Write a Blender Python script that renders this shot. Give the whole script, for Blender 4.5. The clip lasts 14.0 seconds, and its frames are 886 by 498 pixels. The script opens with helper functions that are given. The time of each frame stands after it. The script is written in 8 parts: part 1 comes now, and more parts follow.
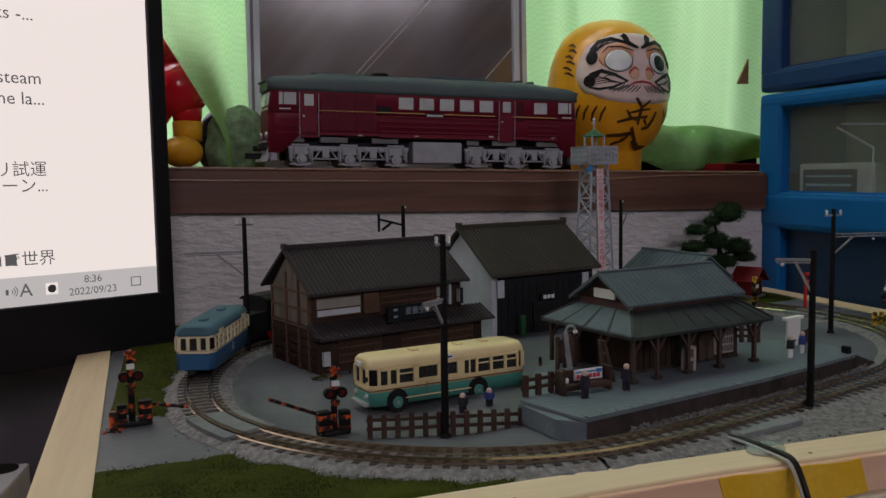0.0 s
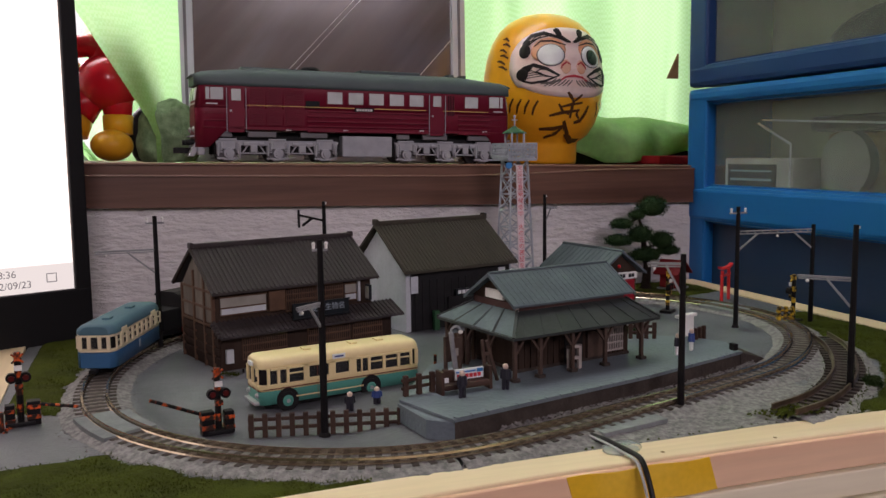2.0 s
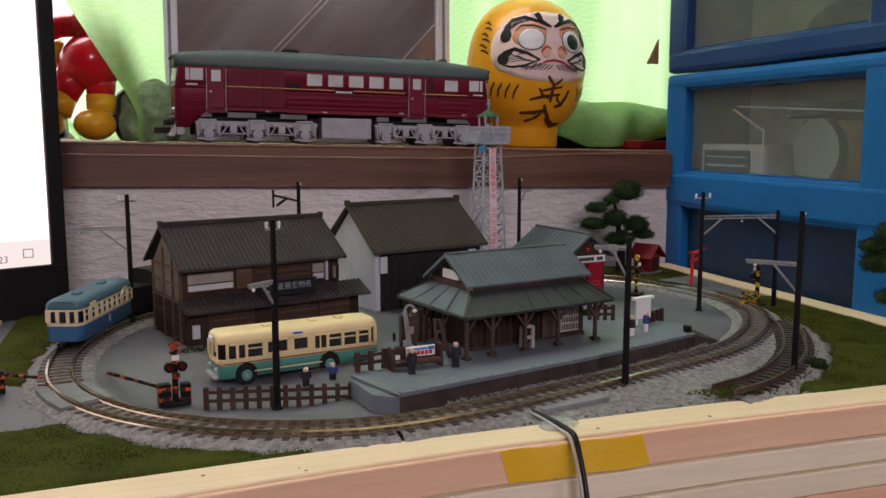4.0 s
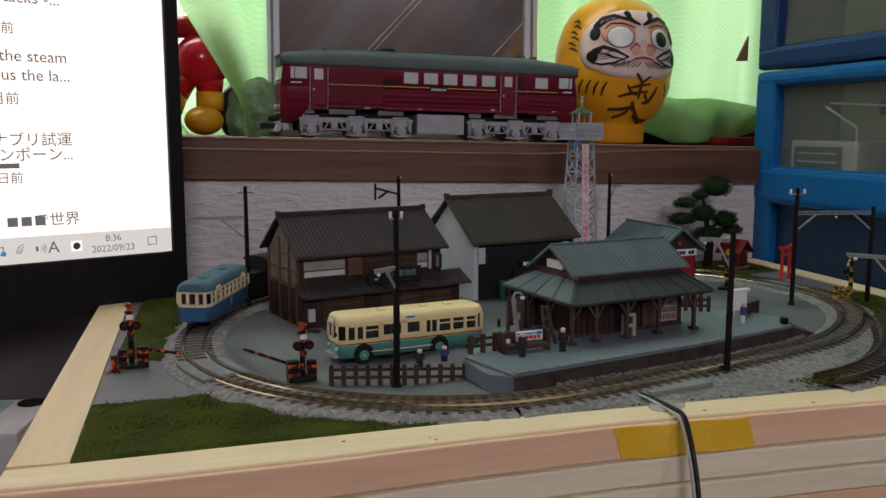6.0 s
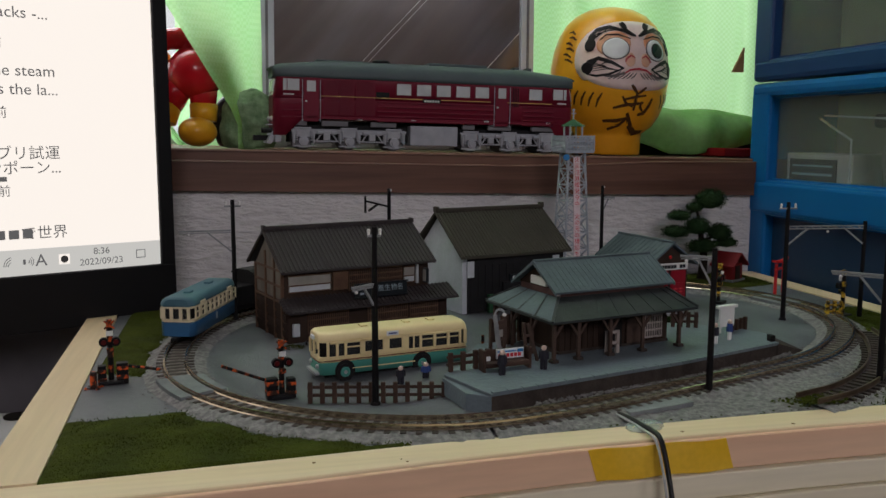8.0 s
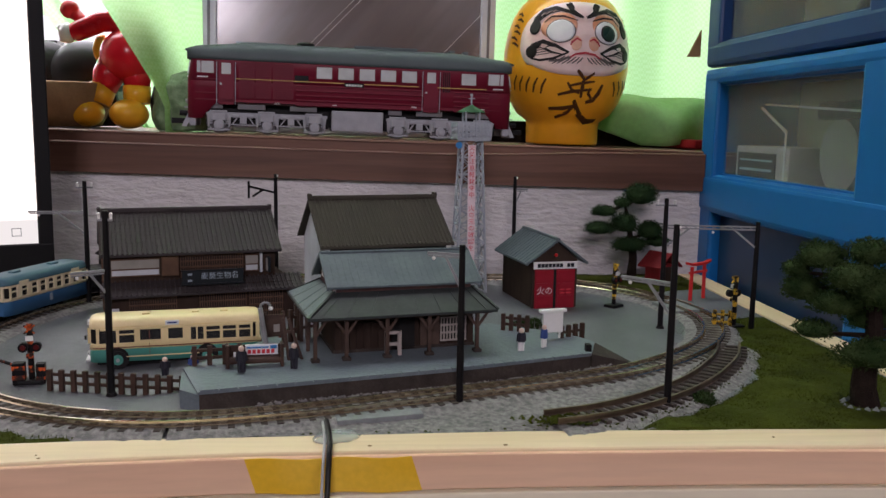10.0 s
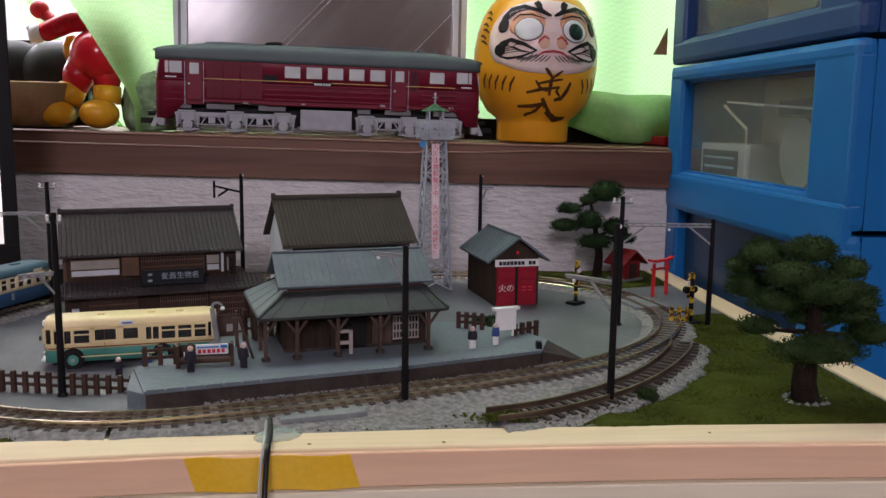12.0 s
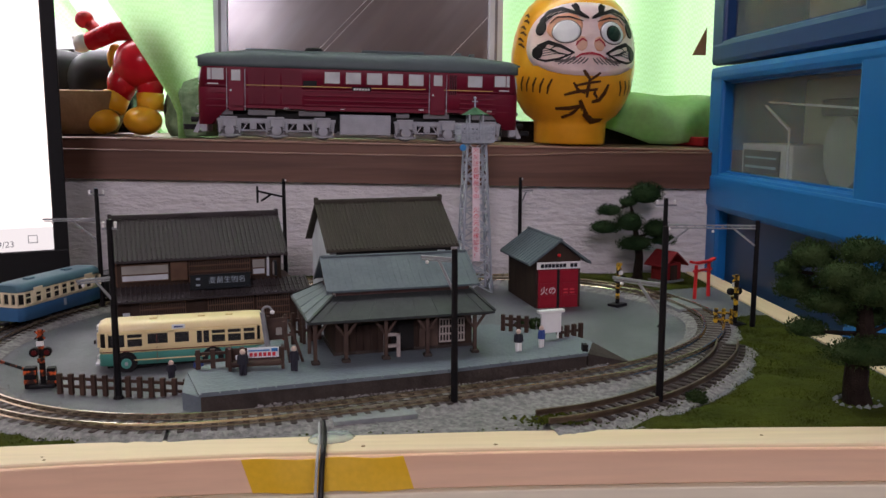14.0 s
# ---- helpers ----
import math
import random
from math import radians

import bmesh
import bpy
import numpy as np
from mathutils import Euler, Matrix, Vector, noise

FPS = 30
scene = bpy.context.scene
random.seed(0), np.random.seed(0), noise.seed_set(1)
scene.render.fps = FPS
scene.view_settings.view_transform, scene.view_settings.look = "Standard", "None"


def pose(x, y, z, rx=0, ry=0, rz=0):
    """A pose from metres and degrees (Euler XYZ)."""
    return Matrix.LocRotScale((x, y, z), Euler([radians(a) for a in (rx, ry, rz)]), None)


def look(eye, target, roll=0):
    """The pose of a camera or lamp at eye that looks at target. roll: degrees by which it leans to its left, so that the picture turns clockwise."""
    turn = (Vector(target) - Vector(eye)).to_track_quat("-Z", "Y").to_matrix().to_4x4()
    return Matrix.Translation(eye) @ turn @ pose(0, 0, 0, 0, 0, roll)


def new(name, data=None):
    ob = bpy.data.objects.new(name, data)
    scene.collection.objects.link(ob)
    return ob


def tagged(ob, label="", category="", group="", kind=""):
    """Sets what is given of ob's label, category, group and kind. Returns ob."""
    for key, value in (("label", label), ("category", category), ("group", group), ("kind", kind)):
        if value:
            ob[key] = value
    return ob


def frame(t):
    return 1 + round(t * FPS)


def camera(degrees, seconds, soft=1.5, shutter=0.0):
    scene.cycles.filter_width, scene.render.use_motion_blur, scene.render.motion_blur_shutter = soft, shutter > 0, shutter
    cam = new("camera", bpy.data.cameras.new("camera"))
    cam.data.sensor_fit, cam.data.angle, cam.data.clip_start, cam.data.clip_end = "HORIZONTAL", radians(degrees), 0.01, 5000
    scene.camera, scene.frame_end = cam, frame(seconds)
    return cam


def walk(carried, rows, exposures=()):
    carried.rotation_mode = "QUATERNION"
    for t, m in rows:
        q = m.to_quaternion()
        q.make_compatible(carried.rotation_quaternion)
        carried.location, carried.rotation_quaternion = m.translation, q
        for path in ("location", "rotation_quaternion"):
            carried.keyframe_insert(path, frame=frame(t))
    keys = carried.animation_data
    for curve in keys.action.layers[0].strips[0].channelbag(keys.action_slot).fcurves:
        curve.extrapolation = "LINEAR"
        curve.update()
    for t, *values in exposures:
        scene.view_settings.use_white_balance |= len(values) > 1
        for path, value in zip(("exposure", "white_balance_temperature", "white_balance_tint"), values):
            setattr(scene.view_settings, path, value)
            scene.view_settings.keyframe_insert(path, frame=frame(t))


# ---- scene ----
cam = camera(54.3, 14.0)
# seconds, eye in metres, yaw, pitch and lean in degrees
ROWS = [
    (0.0, 0.0286, 0.0263, 0.0854, -17.36, -5.09, -0.83),
    (0.5, 0.0339, 0.0202, 0.0897, -17.71, -5.20, -0.74),
    (1.0, 0.0437, 0.0237, 0.0880, -18.27, -5.65, -0.84),
    (1.5, 0.0543, 0.0187, 0.0896, -18.71, -5.96, -0.79),
    (2.0, 0.0604, 0.0082, 0.0939, -18.49, -6.38, -0.68),
    (2.5, 0.0665, 0.0030, 0.0940, -18.48, -6.93, -0.27),
    (4.8, 0.0775, -0.0131, 0.0952, -17.16, -7.60, 0.14),
    (5.0, 0.0740, -0.0152, 0.0957, -16.67, -7.59, 0.20),
    (5.5, 0.0613, -0.0182, 0.0935, -14.80, -7.93, 0.20),
    (6.0, 0.0535, -0.0200, 0.0945, -13.77, -7.84, 0.08),
    (6.5, 0.0491, -0.0215, 0.0941, -13.43, -7.75, 0.17),
    (7.0, 0.0449, -0.0212, 0.0952, -13.35, -7.54, 0.31),
    (7.5, 0.0492, -0.0214, 0.0972, -13.54, -7.42, 0.19),
    (8.0, 0.0651, -0.0203, 0.0986, -13.16, -7.46, 0.14),
    (8.5, 0.1185, -0.0199, 0.1019, -11.09, -7.79, 0.10),
    (9.0, 0.1719, -0.0133, 0.0963, -6.61, -8.60, -0.54),
    (9.2, 0.1829, -0.0144, 0.0959, -5.69, -8.18, -0.20),
    (11.3, 0.2175, -0.0232, 0.1003, -5.36, -8.33, 1.87),
    (11.5, 0.2197, -0.0240, 0.0996, -4.97, -8.38, 1.23),
    (12.0, 0.2231, -0.0235, 0.0996, -5.40, -8.48, 0.72),
    (12.5, 0.2256, -0.0245, 0.1011, -5.34, -8.53, 0.39),
    (13.0, 0.2252, -0.0268, 0.1008, -5.10, -8.56, 0.23),
    (13.5, 0.2229, -0.0274, 0.1014, -4.69, -8.52, 0.17),
    (14.0, 0.2162, -0.0256, 0.1007, -3.43, -8.38, 0.08),
]
EXPOSURES = [(0.0, -0.98, 6500, 20), (0.5, -0.83, 6500, 20), (1.0, -0.62, 6500, 23), (1.5, -0.4, 6600, 26), (2.5, -0.13, 6950, 28), (5.0, -0.08, 6800, 28),
             (6.0, -0.48, 6600, 18), (6.5, -0.75, 6500, 13), (7.5, -0.75, 6500, 13), (8.5, -0.68, 6500, 15), (9.0, -0.42, 6500, 18),
             (11.5, -0.02, 6500, 27), (13.5, -0.02, 6500, 27), (14.0, -0.06, 6500, 27)]
walk(cam, [(t, look((x, y, z), Vector((x, y, z)) + Vector((-math.sin(radians(a)) * math.cos(radians(b)), math.cos(radians(a)) * math.cos(radians(b)), math.sin(radians(b)))), r)) for t, x, y, z, a, b, r in ROWS], EXPOSURES)

# ---- light ----
world = bpy.data.worlds.new("sky")
scene.world = world
world.use_nodes = True
wn = world.node_tree.nodes
sky = wn.new("ShaderNodeTexSky")
sky.sky_type, sky.sun_disc = "NISHITA", False
sky.sun_elevation, sky.sun_rotation = radians(48), radians(200)
wn["Background"].inputs["Strength"].default_value = 0.12
world.node_tree.links.new(sky.outputs["Color"], wn["Background"].inputs["Color"])

sun = new("sun", bpy.data.lights.new("sun", "SUN"))
sun.data.energy, sun.data.angle, sun.data.color = 3.0, radians(0.6), (1.0, 0.95, 0.88)
sun.matrix_world = look((0.6, 3.0, 3.4), (0.2, 0.7, 0.2))


def window_light(name, where, target, w, h, watts, colour):
    lamp = new(name, bpy.data.lights.new(name, "AREA"))
    lamp.data.shape, lamp.data.size, lamp.data.size_y = "RECTANGLE", w, h
    lamp.data.energy, lamp.data.color = watts, colour
    lamp.matrix_world = look(where, target)
    return lamp


# daylight of the window behind the curtain, and of assumed windows in the unseen rear wall
window_light("window_daylight", (0.25, 1.05, 0.55), (0.25, 0.5, 0.45), 1.2, 0.85, 12.0, (1.0, 1.0, 1.0))
window_light("upper_window_daylight", (0.05, 0.70, 1.12), (0.12, 0.25, 0.0), 0.75, 0.40, 7.5, (0.92, 0.95, 1.0))
window_light("side_window_daylight", (-0.17, 0.80, 0.50), (0.12, 0.25, 0.0), 0.34, 0.70, 7.0, (0.95, 0.97, 1.0))
window_light("rear_window_daylight", (-0.02, -2.05, 1.05), (0.2, 0.45, 0.05), 0.66, 0.7, 19.0, (1.0, 0.935, 0.965))
# Added unseen source that gives the front light a right-hand part.
window_light("rear_right_added_daylight", (1.45, -2.05, 1.34), (0.2, 0.45, 0.05), 0.8, 0.36, 10.0, (1.0, 0.935, 0.965))


# ---- materials ----
def material(name, colour, rough=0.6, metal=0.0, colour2=None, scale=40.0, detail=6.0, bump=0.0, bump_scale=None, stretch=(1, 1, 1),
             dist=0.0008, spec=0.22, mix=(0.35, 0.65), fine=0.12, coat=0.0, trans=0.0, rnd=0.0):
    """A surface with colour varied at two scales and fine relief, in metres of its own object."""
    m = bpy.data.materials.new(name)
    m.use_nodes = True
    n, link = m.node_tree.nodes, m.node_tree.links.new
    b = n["Principled BSDF"]
    b.inputs["Roughness"].default_value, b.inputs["Metallic"].default_value = rough, metal
    b.inputs["Specular IOR Level"].default_value, b.inputs["Coat Weight"].default_value = spec, coat
    b.inputs["Transmission Weight"].default_value = trans
    co, mp = n.new("ShaderNodeTexCoord"), n.new("ShaderNodeMapping")
    mp.inputs["Scale"].default_value = stretch
    link(co.outputs["Object"], mp.inputs["Vector"])
    big, small = n.new("ShaderNodeTexNoise"), n.new("ShaderNodeTexNoise")
    for tex, s in ((big, scale), (small, scale * 9)):
        tex.inputs["Scale"].default_value, tex.inputs["Detail"].default_value = s, detail
        link(mp.outputs["Vector"], tex.inputs["Vector"])
    ramp = n.new("ShaderNodeMapRange")
    ramp.inputs["From Min"].default_value, ramp.inputs["From Max"].default_value = mix
    link(big.outputs["Fac"], ramp.inputs["Value"])
    two = n.new("ShaderNodeMix")
    two.data_type = "RGBA"
    two.inputs["A"].default_value = (*colour, 1)
    two.inputs["B"].default_value = (*(colour2 or [c * 0.8 for c in colour]), 1)
    link(ramp.outputs["Result"], two.inputs["Factor"])
    hue = n.new("ShaderNodeHueSaturation")
    val = n.new("ShaderNodeMapRange")
    val.inputs["To Min"].default_value, val.inputs["To Max"].default_value = 1 - fine, 1 + fine
    link(small.outputs["Fac"], val.inputs["Value"])
    value = val.outputs["Result"]
    if rnd:
        info, rr, mul = n.new("ShaderNodeObjectInfo"), n.new("ShaderNodeMapRange"), n.new("ShaderNodeMath")
        rr.inputs["To Min"].default_value, rr.inputs["To Max"].default_value = 1 - rnd, 1 + rnd
        link(info.outputs["Random"], rr.inputs["Value"])
        mul.operation = "MULTIPLY"
        link(rr.outputs["Result"], mul.inputs[0])
        link(value, mul.inputs[1])
        value = mul.outputs["Value"]
    link(value, hue.inputs["Value"])
    link(two.outputs["Result"], hue.inputs["Color"])
    link(hue.outputs["Color"], b.inputs["Base Color"])
    rv = n.new("ShaderNodeMapRange")
    rv.inputs["To Min"].default_value, rv.inputs["To Max"].default_value = max(rough - 0.12, 0.02), min(rough + 0.12, 1.0)
    link(big.outputs["Fac"], rv.inputs["Value"])
    link(rv.outputs["Result"], b.inputs["Roughness"])
    if bump:
        bt, bp = n.new("ShaderNodeTexNoise"), n.new("ShaderNodeBump")
        bt.inputs["Scale"].default_value, bt.inputs["Detail"].default_value = bump_scale or scale * 6, 8.0
        link(mp.outputs["Vector"], bt.inputs["Vector"])
        bp.inputs["Strength"].default_value, bp.inputs["Distance"].default_value = bump, dist
        link(bt.outputs["Fac"], bp.inputs["Height"])
        link(bp.outputs["Normal"], b.inputs["Normal"])
    return m


def glowing(name, colour, strength):
    m = bpy.data.materials.new(name)
    m.use_nodes = True
    b = m.node_tree.nodes["Principled BSDF"]
    b.inputs["Base Color"].default_value = (0.02, 0.02, 0.02, 1)
    b.inputs["Emission Color"].default_value, b.inputs["Emission Strength"].default_value = (*colour, 1), strength
    return m


def glass(name, colour, rough=0.05, alpha=0.25):
    """A thin clear pane: mostly see-through, with gloss."""
    m = bpy.data.materials.new(name)
    m.use_nodes = True
    b = m.node_tree.nodes["Principled BSDF"]
    b.inputs["Base Color"].default_value, b.inputs["Roughness"].default_value = (*colour, 1), rough
    b.inputs["Alpha"].default_value = alpha
    return m


M = {}
M["wallpaper"] = material("wallpaper", (0.72, 0.70, 0.70), 0.85, colour2=(0.64, 0.62, 0.62), scale=9, bump=1.0, bump_scale=120, stretch=(1, 1, 2.6), dist=0.0032)
M["plaster"] = material("plaster", (0.34, 0.32, 0.30), 0.9, scale=3, bump=0.2)
M["sill_wood"] = material("sill_wood", (0.110, 0.052, 0.034), 0.45, colour2=(0.195, 0.098, 0.066), scale=55, stretch=(0.05, 1, 1), bump=0.15, fine=0.3)
M["dark_wood"] = material("dark_wood", (0.030, 0.019, 0.014), 0.55, colour2=(0.052, 0.032, 0.022), scale=6, stretch=(1, 1, 0.1))
M["floor_wood"] = material("floor_wood", (0.22, 0.13, 0.07), 0.5, colour2=(0.3, 0.19, 0.1), scale=5, stretch=(0.2, 1, 1))
M["pine"] = material("pine", (0.72, 0.56, 0.35), 0.6, colour2=(0.79, 0.65, 0.45), scale=45, stretch=(0.07, 1, 1), bump=0.12)
M["pine_side"] = material("pine_side", (0.64, 0.49, 0.30), 0.6, colour2=(0.72, 0.58, 0.38), scale=45, stretch=(1, 0.07, 1), bump=0.12)
M["pine_pink"] = material("pine_pink", (0.79, 0.49, 0.32), 0.6, colour2=(0.83, 0.57, 0.39), scale=45, stretch=(0.07, 1, 1), bump=0.12)
M["pale_board"] = material("pale_board", (0.80, 0.73, 0.55), 0.6, colour2=(0.84, 0.78, 0.60), scale=40, stretch=(0.07, 1, 1), bump=0.1)
M["tape"] = material("tape", (0.82, 0.50, 0.03), 0.45, colour2=(0.86, 0.55, 0.06), scale=60, bump=0.06, bump_scale=300)
M["asphalt"] = material("asphalt", (0.070, 0.077, 0.090), 0.5, spec=0.45, colour2=(0.140, 0.149, 0.163), mix=(0.30, 0.70), scale=32, bump=0.5, bump_scale=900, fine=0.22)
M["ballast"] = material("ballast", (0.150, 0.148, 0.147), 0.9, colour2=(0.275, 0.268, 0.260), scale=500, detail=2, bump=1.0, bump_scale=1100, fine=0.35)
M["grass"] = material("grass", (0.032, 0.043, 0.003), 0.95, colour2=(0.054, 0.068, 0.006), scale=60, spec=0.12, bump=1.0, bump_scale=1500, fine=0.35)
M["curtain"] = material("curtain", (0.16, 0.50, 0.10), 0.8, colour2=(0.20, 0.56, 0.13), scale=30, fine=0.1)
cur = M["curtain"].node_tree
thin, both = cur.nodes.new("ShaderNodeBsdfTranslucent"), cur.nodes.new("ShaderNodeMixShader")
thin.inputs["Color"].default_value = (0.46, 0.80, 0.33, 1)
both.inputs["Fac"].default_value = 0.72
cur.links.new(cur.nodes["Principled BSDF"].outputs["BSDF"], both.inputs[1])
cur.links.new(thin.outputs["BSDF"], both.inputs[2])
cloth_at, weave, thread = cur.nodes.new("ShaderNodeTexCoord"), cur.nodes.new("ShaderNodeTexChecker"), cur.nodes.new("ShaderNodeMix")
weave.inputs["Scale"].default_value = 430
thread.data_type = "RGBA"
thread.inputs["A"].default_value, thread.inputs["B"].default_value = (0.53, 0.83, 0.46, 1), (0.46, 0.77, 0.39, 1)
cur.links.new(cloth_at.outputs["Object"], weave.inputs["Vector"])
cur.links.new(weave.outputs["Fac"], thread.inputs["Factor"])
cur.links.new(thread.outputs["Result"], thin.inputs["Color"])
cur.links.new(both.outputs["Shader"], cur.nodes["Material Output"].inputs["Surface"])
M["orange"] = material("orange", (0.90, 0.42, 0.020), 0.33, colour2=(0.85, 0.37, 0.016), scale=14, coat=0.3, bump=0.05)
M["blue_plastic"] = material("blue_plastic", (0.004, 0.125, 0.36), 0.36, colour2=(0.005, 0.142, 0.40), scale=6, fine=0.05)
M["navy_plastic"] = material("navy_plastic", (0.013, 0.050, 0.150), 0.36, colour2=(0.016, 0.058, 0.170), scale=6, fine=0.05)
M["black_plastic"] = material("black_plastic", (0.007, 0.007, 0.008), 0.5, scale=20, bump=0.05)
M["roof_brown"] = material("roof_brown", (0.034, 0.028, 0.029), 0.6, colour2=(0.046, 0.038, 0.039), scale=90, fine=0.10)
M["roof_olive"] = material("roof_olive", (0.047, 0.042, 0.032), 0.7, colour2=(0.060, 0.053, 0.041), scale=90, fine=0.10)
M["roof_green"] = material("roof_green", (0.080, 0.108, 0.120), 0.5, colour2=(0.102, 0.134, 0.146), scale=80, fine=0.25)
M["brown_wall"] = material("brown_wall", (0.030, 0.019, 0.015), 0.85, spec=0.1, colour2=(0.050, 0.034, 0.026), scale=120, stretch=(1, 1, 0.2), fine=0.2)
M["rail"] = material("rail", (0.56, 0.48, 0.37), 0.18, 0.9, colour2=(0.38, 0.31, 0.22), scale=80)
M["rail_dark"] = material("rail_dark", (0.16, 0.12, 0.08), 0.45, 0.6, colour2=(0.09, 0.065, 0.045), scale=120)
M["sleeper"] = material("sleeper", (0.050, 0.042, 0.036), 0.85, colour2=(0.082, 0.070, 0.060), scale=300, rnd=0.2)


# ---- helpers of this scene ----
def part(name, bm, mat, parent, label=""):
    """Links a bmesh as one mesh object under a thing or a part."""
    me = bpy.data.meshes.new(name)
    bm.to_mesh(me)
    bm.free()
    for one in (mat if isinstance(mat, (list, tuple)) else [mat]):
        me.materials.append(one)
    ob = new(name, me)
    ob.parent = parent
    if label:
        ob["label"] = label
    return ob


def thing(name, m, label, category, group="", kind=""):
    """An empty at the base of a thing, which carries its parts."""
    ob = new(name)
    ob.empty_display_size = 0.005
    ob.matrix_world = m
    return tagged(ob, label, category, group, kind)


def mesh_thing(name, bm, mat, m, label="", category="", group="", kind=""):
    ob = part(name, bm, mat, None)
    ob.matrix_world = m
    return tagged(ob, label, category, group, kind)


def begin():
    return bmesh.new()


def box(bm, x0, x1, y0, y1, z0, z1, bevel=0.0, m=None, mi=0):
    r = bmesh.ops.create_cube(bm, size=1.0)
    vs = r["verts"]
    for v in vs:
        v.co = Vector(((x0 + x1) / 2 + v.co.x * (x1 - x0), (y0 + y1) / 2 + v.co.y * (y1 - y0), (z0 + z1) / 2 + v.co.z * (z1 - z0)))
    if bevel:
        es = list({e for v in vs for e in v.link_edges})
        r2 = bmesh.ops.bevel(bm, geom=es, offset=bevel, segments=2, affect="EDGES", profile=0.6)
        vs = list({v for f in r2["faces"] for v in f.verts} | {v for v in vs if v.is_valid})
    if m is not None:
        for v in vs:
            v.co = m @ v.co
    if mi:
        for f in {f for v in vs for f in v.link_faces}:
            f.material_index = mi
    return bm


def rod(bm, a, b, r, r2=None, seg=8, mi=0):
    """A round bar from a to b."""
    a, b = Vector(a), Vector(b)
    d = b - a
    q = d.to_track_quat("Z", "Y").to_matrix().to_4x4()
    made = bmesh.ops.create_cone(bm, cap_ends=True, segments=seg, radius1=r, radius2=r if r2 is None else r2, depth=d.length,
                                 matrix=Matrix.Translation((a + b) / 2) @ q)
    if mi:
        for f in {f for v in made["verts"] for f in v.link_faces}:
            f.material_index = mi
    return bm


def beam(bm, a, b, w, h, mi=0):
    """A square bar from a to b."""
    a, b = Vector(a), Vector(b)
    d = b - a
    q = d.to_track_quat("Z", "Y").to_matrix().to_4x4()
    m = Matrix.Translation((a + b) / 2) @ q
    return box(bm, -w / 2, w / 2, -h / 2, h / 2, -d.length / 2, d.length / 2, m=m, mi=mi)


def ball(bm, c, rx, ry=None, rz=None, u=16, v=10, mi=0, m=None):
    made = bmesh.ops.create_uvsphere(bm, u_segments=u, v_segments=v, radius=1.0)
    for p in made["verts"]:
        q = Vector((p.co.x * rx, p.co.y * (ry or rx), p.co.z * (rz or rx)))
        p.co = Vector(c) + (m @ q if m is not None else q)
    for f in {f for p in made["verts"] for f in p.link_faces}:
        f.smooth, f.material_index = True, mi
    return bm


def prism(bm, outline, axis, a, b, mi=0):
    """A solid with a flat outline, drawn out along an axis from a to b. The outline's pairs are the other two axes in order."""
    def at(p, q):
        return Vector({"x": (q, p[0], p[1]), "y": (p[0], q, p[1]), "z": (p[0], p[1], q)}[axis])
    va, vb = [bm.verts.new(at(p, a)) for p in outline], [bm.verts.new(at(p, b)) for p in outline]
    fs = [bm.faces.new(va), bm.faces.new(vb[::-1])]
    n = len(outline)
    for i in range(n):
        fs.append(bm.faces.new((va[i], vb[i], vb[(i + 1) % n], va[(i + 1) % n])))
    for f in fs:
        f.material_index = mi
    bmesh.ops.recalc_face_normals(bm, faces=fs)
    return bm


def lathe(bm, profile, seg=32, mi=0, c=(0, 0, 0), sx=1.0, sy=1.0):
    """A turned body from pairs of radius and height."""
    rings = []
    for r, z in profile:
        rings.append([bm.verts.new((c[0] + sx * r * math.cos(2 * math.pi * i / seg), c[1] + sy * r * math.sin(2 * math.pi * i / seg), c[2] + z)) for i in range(seg)])
    for lo, hi in zip(rings, rings[1:]):
        for i in range(seg):
            f = bm.faces.new((lo[i], lo[(i + 1) % seg], hi[(i + 1) % seg], hi[i]))
            f.smooth, f.material_index = True, mi
    for ring, flip in ((rings[0], True), (rings[-1], False)):
        f = bm.faces.new(ring[::-1] if flip else ring)
        f.material_index = mi
    return bm


def sheet(bm, nx, ny, at, mi=0, smooth=True):
    """A grid of faces; at(u, v) gives the place for u and v from 0 to 1."""
    vs = [[bm.verts.new(at(i / nx, j / ny)) for i in range(nx + 1)] for j in range(ny + 1)]
    for j in range(ny):
        for i in range(nx):
            f = bm.faces.new((vs[j][i], vs[j][i + 1], vs[j + 1][i + 1], vs[j + 1][i]))
            f.smooth, f.material_index = smooth, mi
    return bm
M["concrete"] = material("concrete", (0.110, 0.140, 0.165), 0.5, spec=0.4, colour2=(0.145, 0.180, 0.205), scale=70, bump=0.5, bump_scale=700, fine=0.2)
M["slab"] = material("slab", (0.155, 0.175, 0.178), 0.85, colour2=(0.215, 0.235, 0.235), scale=70, bump=0.5, bump_scale=700, fine=0.2)
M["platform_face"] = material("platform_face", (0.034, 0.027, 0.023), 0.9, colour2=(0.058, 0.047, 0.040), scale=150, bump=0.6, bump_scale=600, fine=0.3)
M["brown_plastic"] = material("brown_plastic", (0.040, 0.022, 0.016), 0.6, colour2=(0.066, 0.038, 0.027), scale=150, fine=0.2, rnd=0.15)
M["pole_black"] = material("pole_black", (0.006, 0.006, 0.007), 0.55, spec=0.12, colour2=(0.011, 0.010, 0.010), scale=120)
M["post_brown"] = material("post_brown", (0.052, 0.033, 0.026), 0.75, colour2=(0.082, 0.054, 0.042), scale=200, fine=0.25)
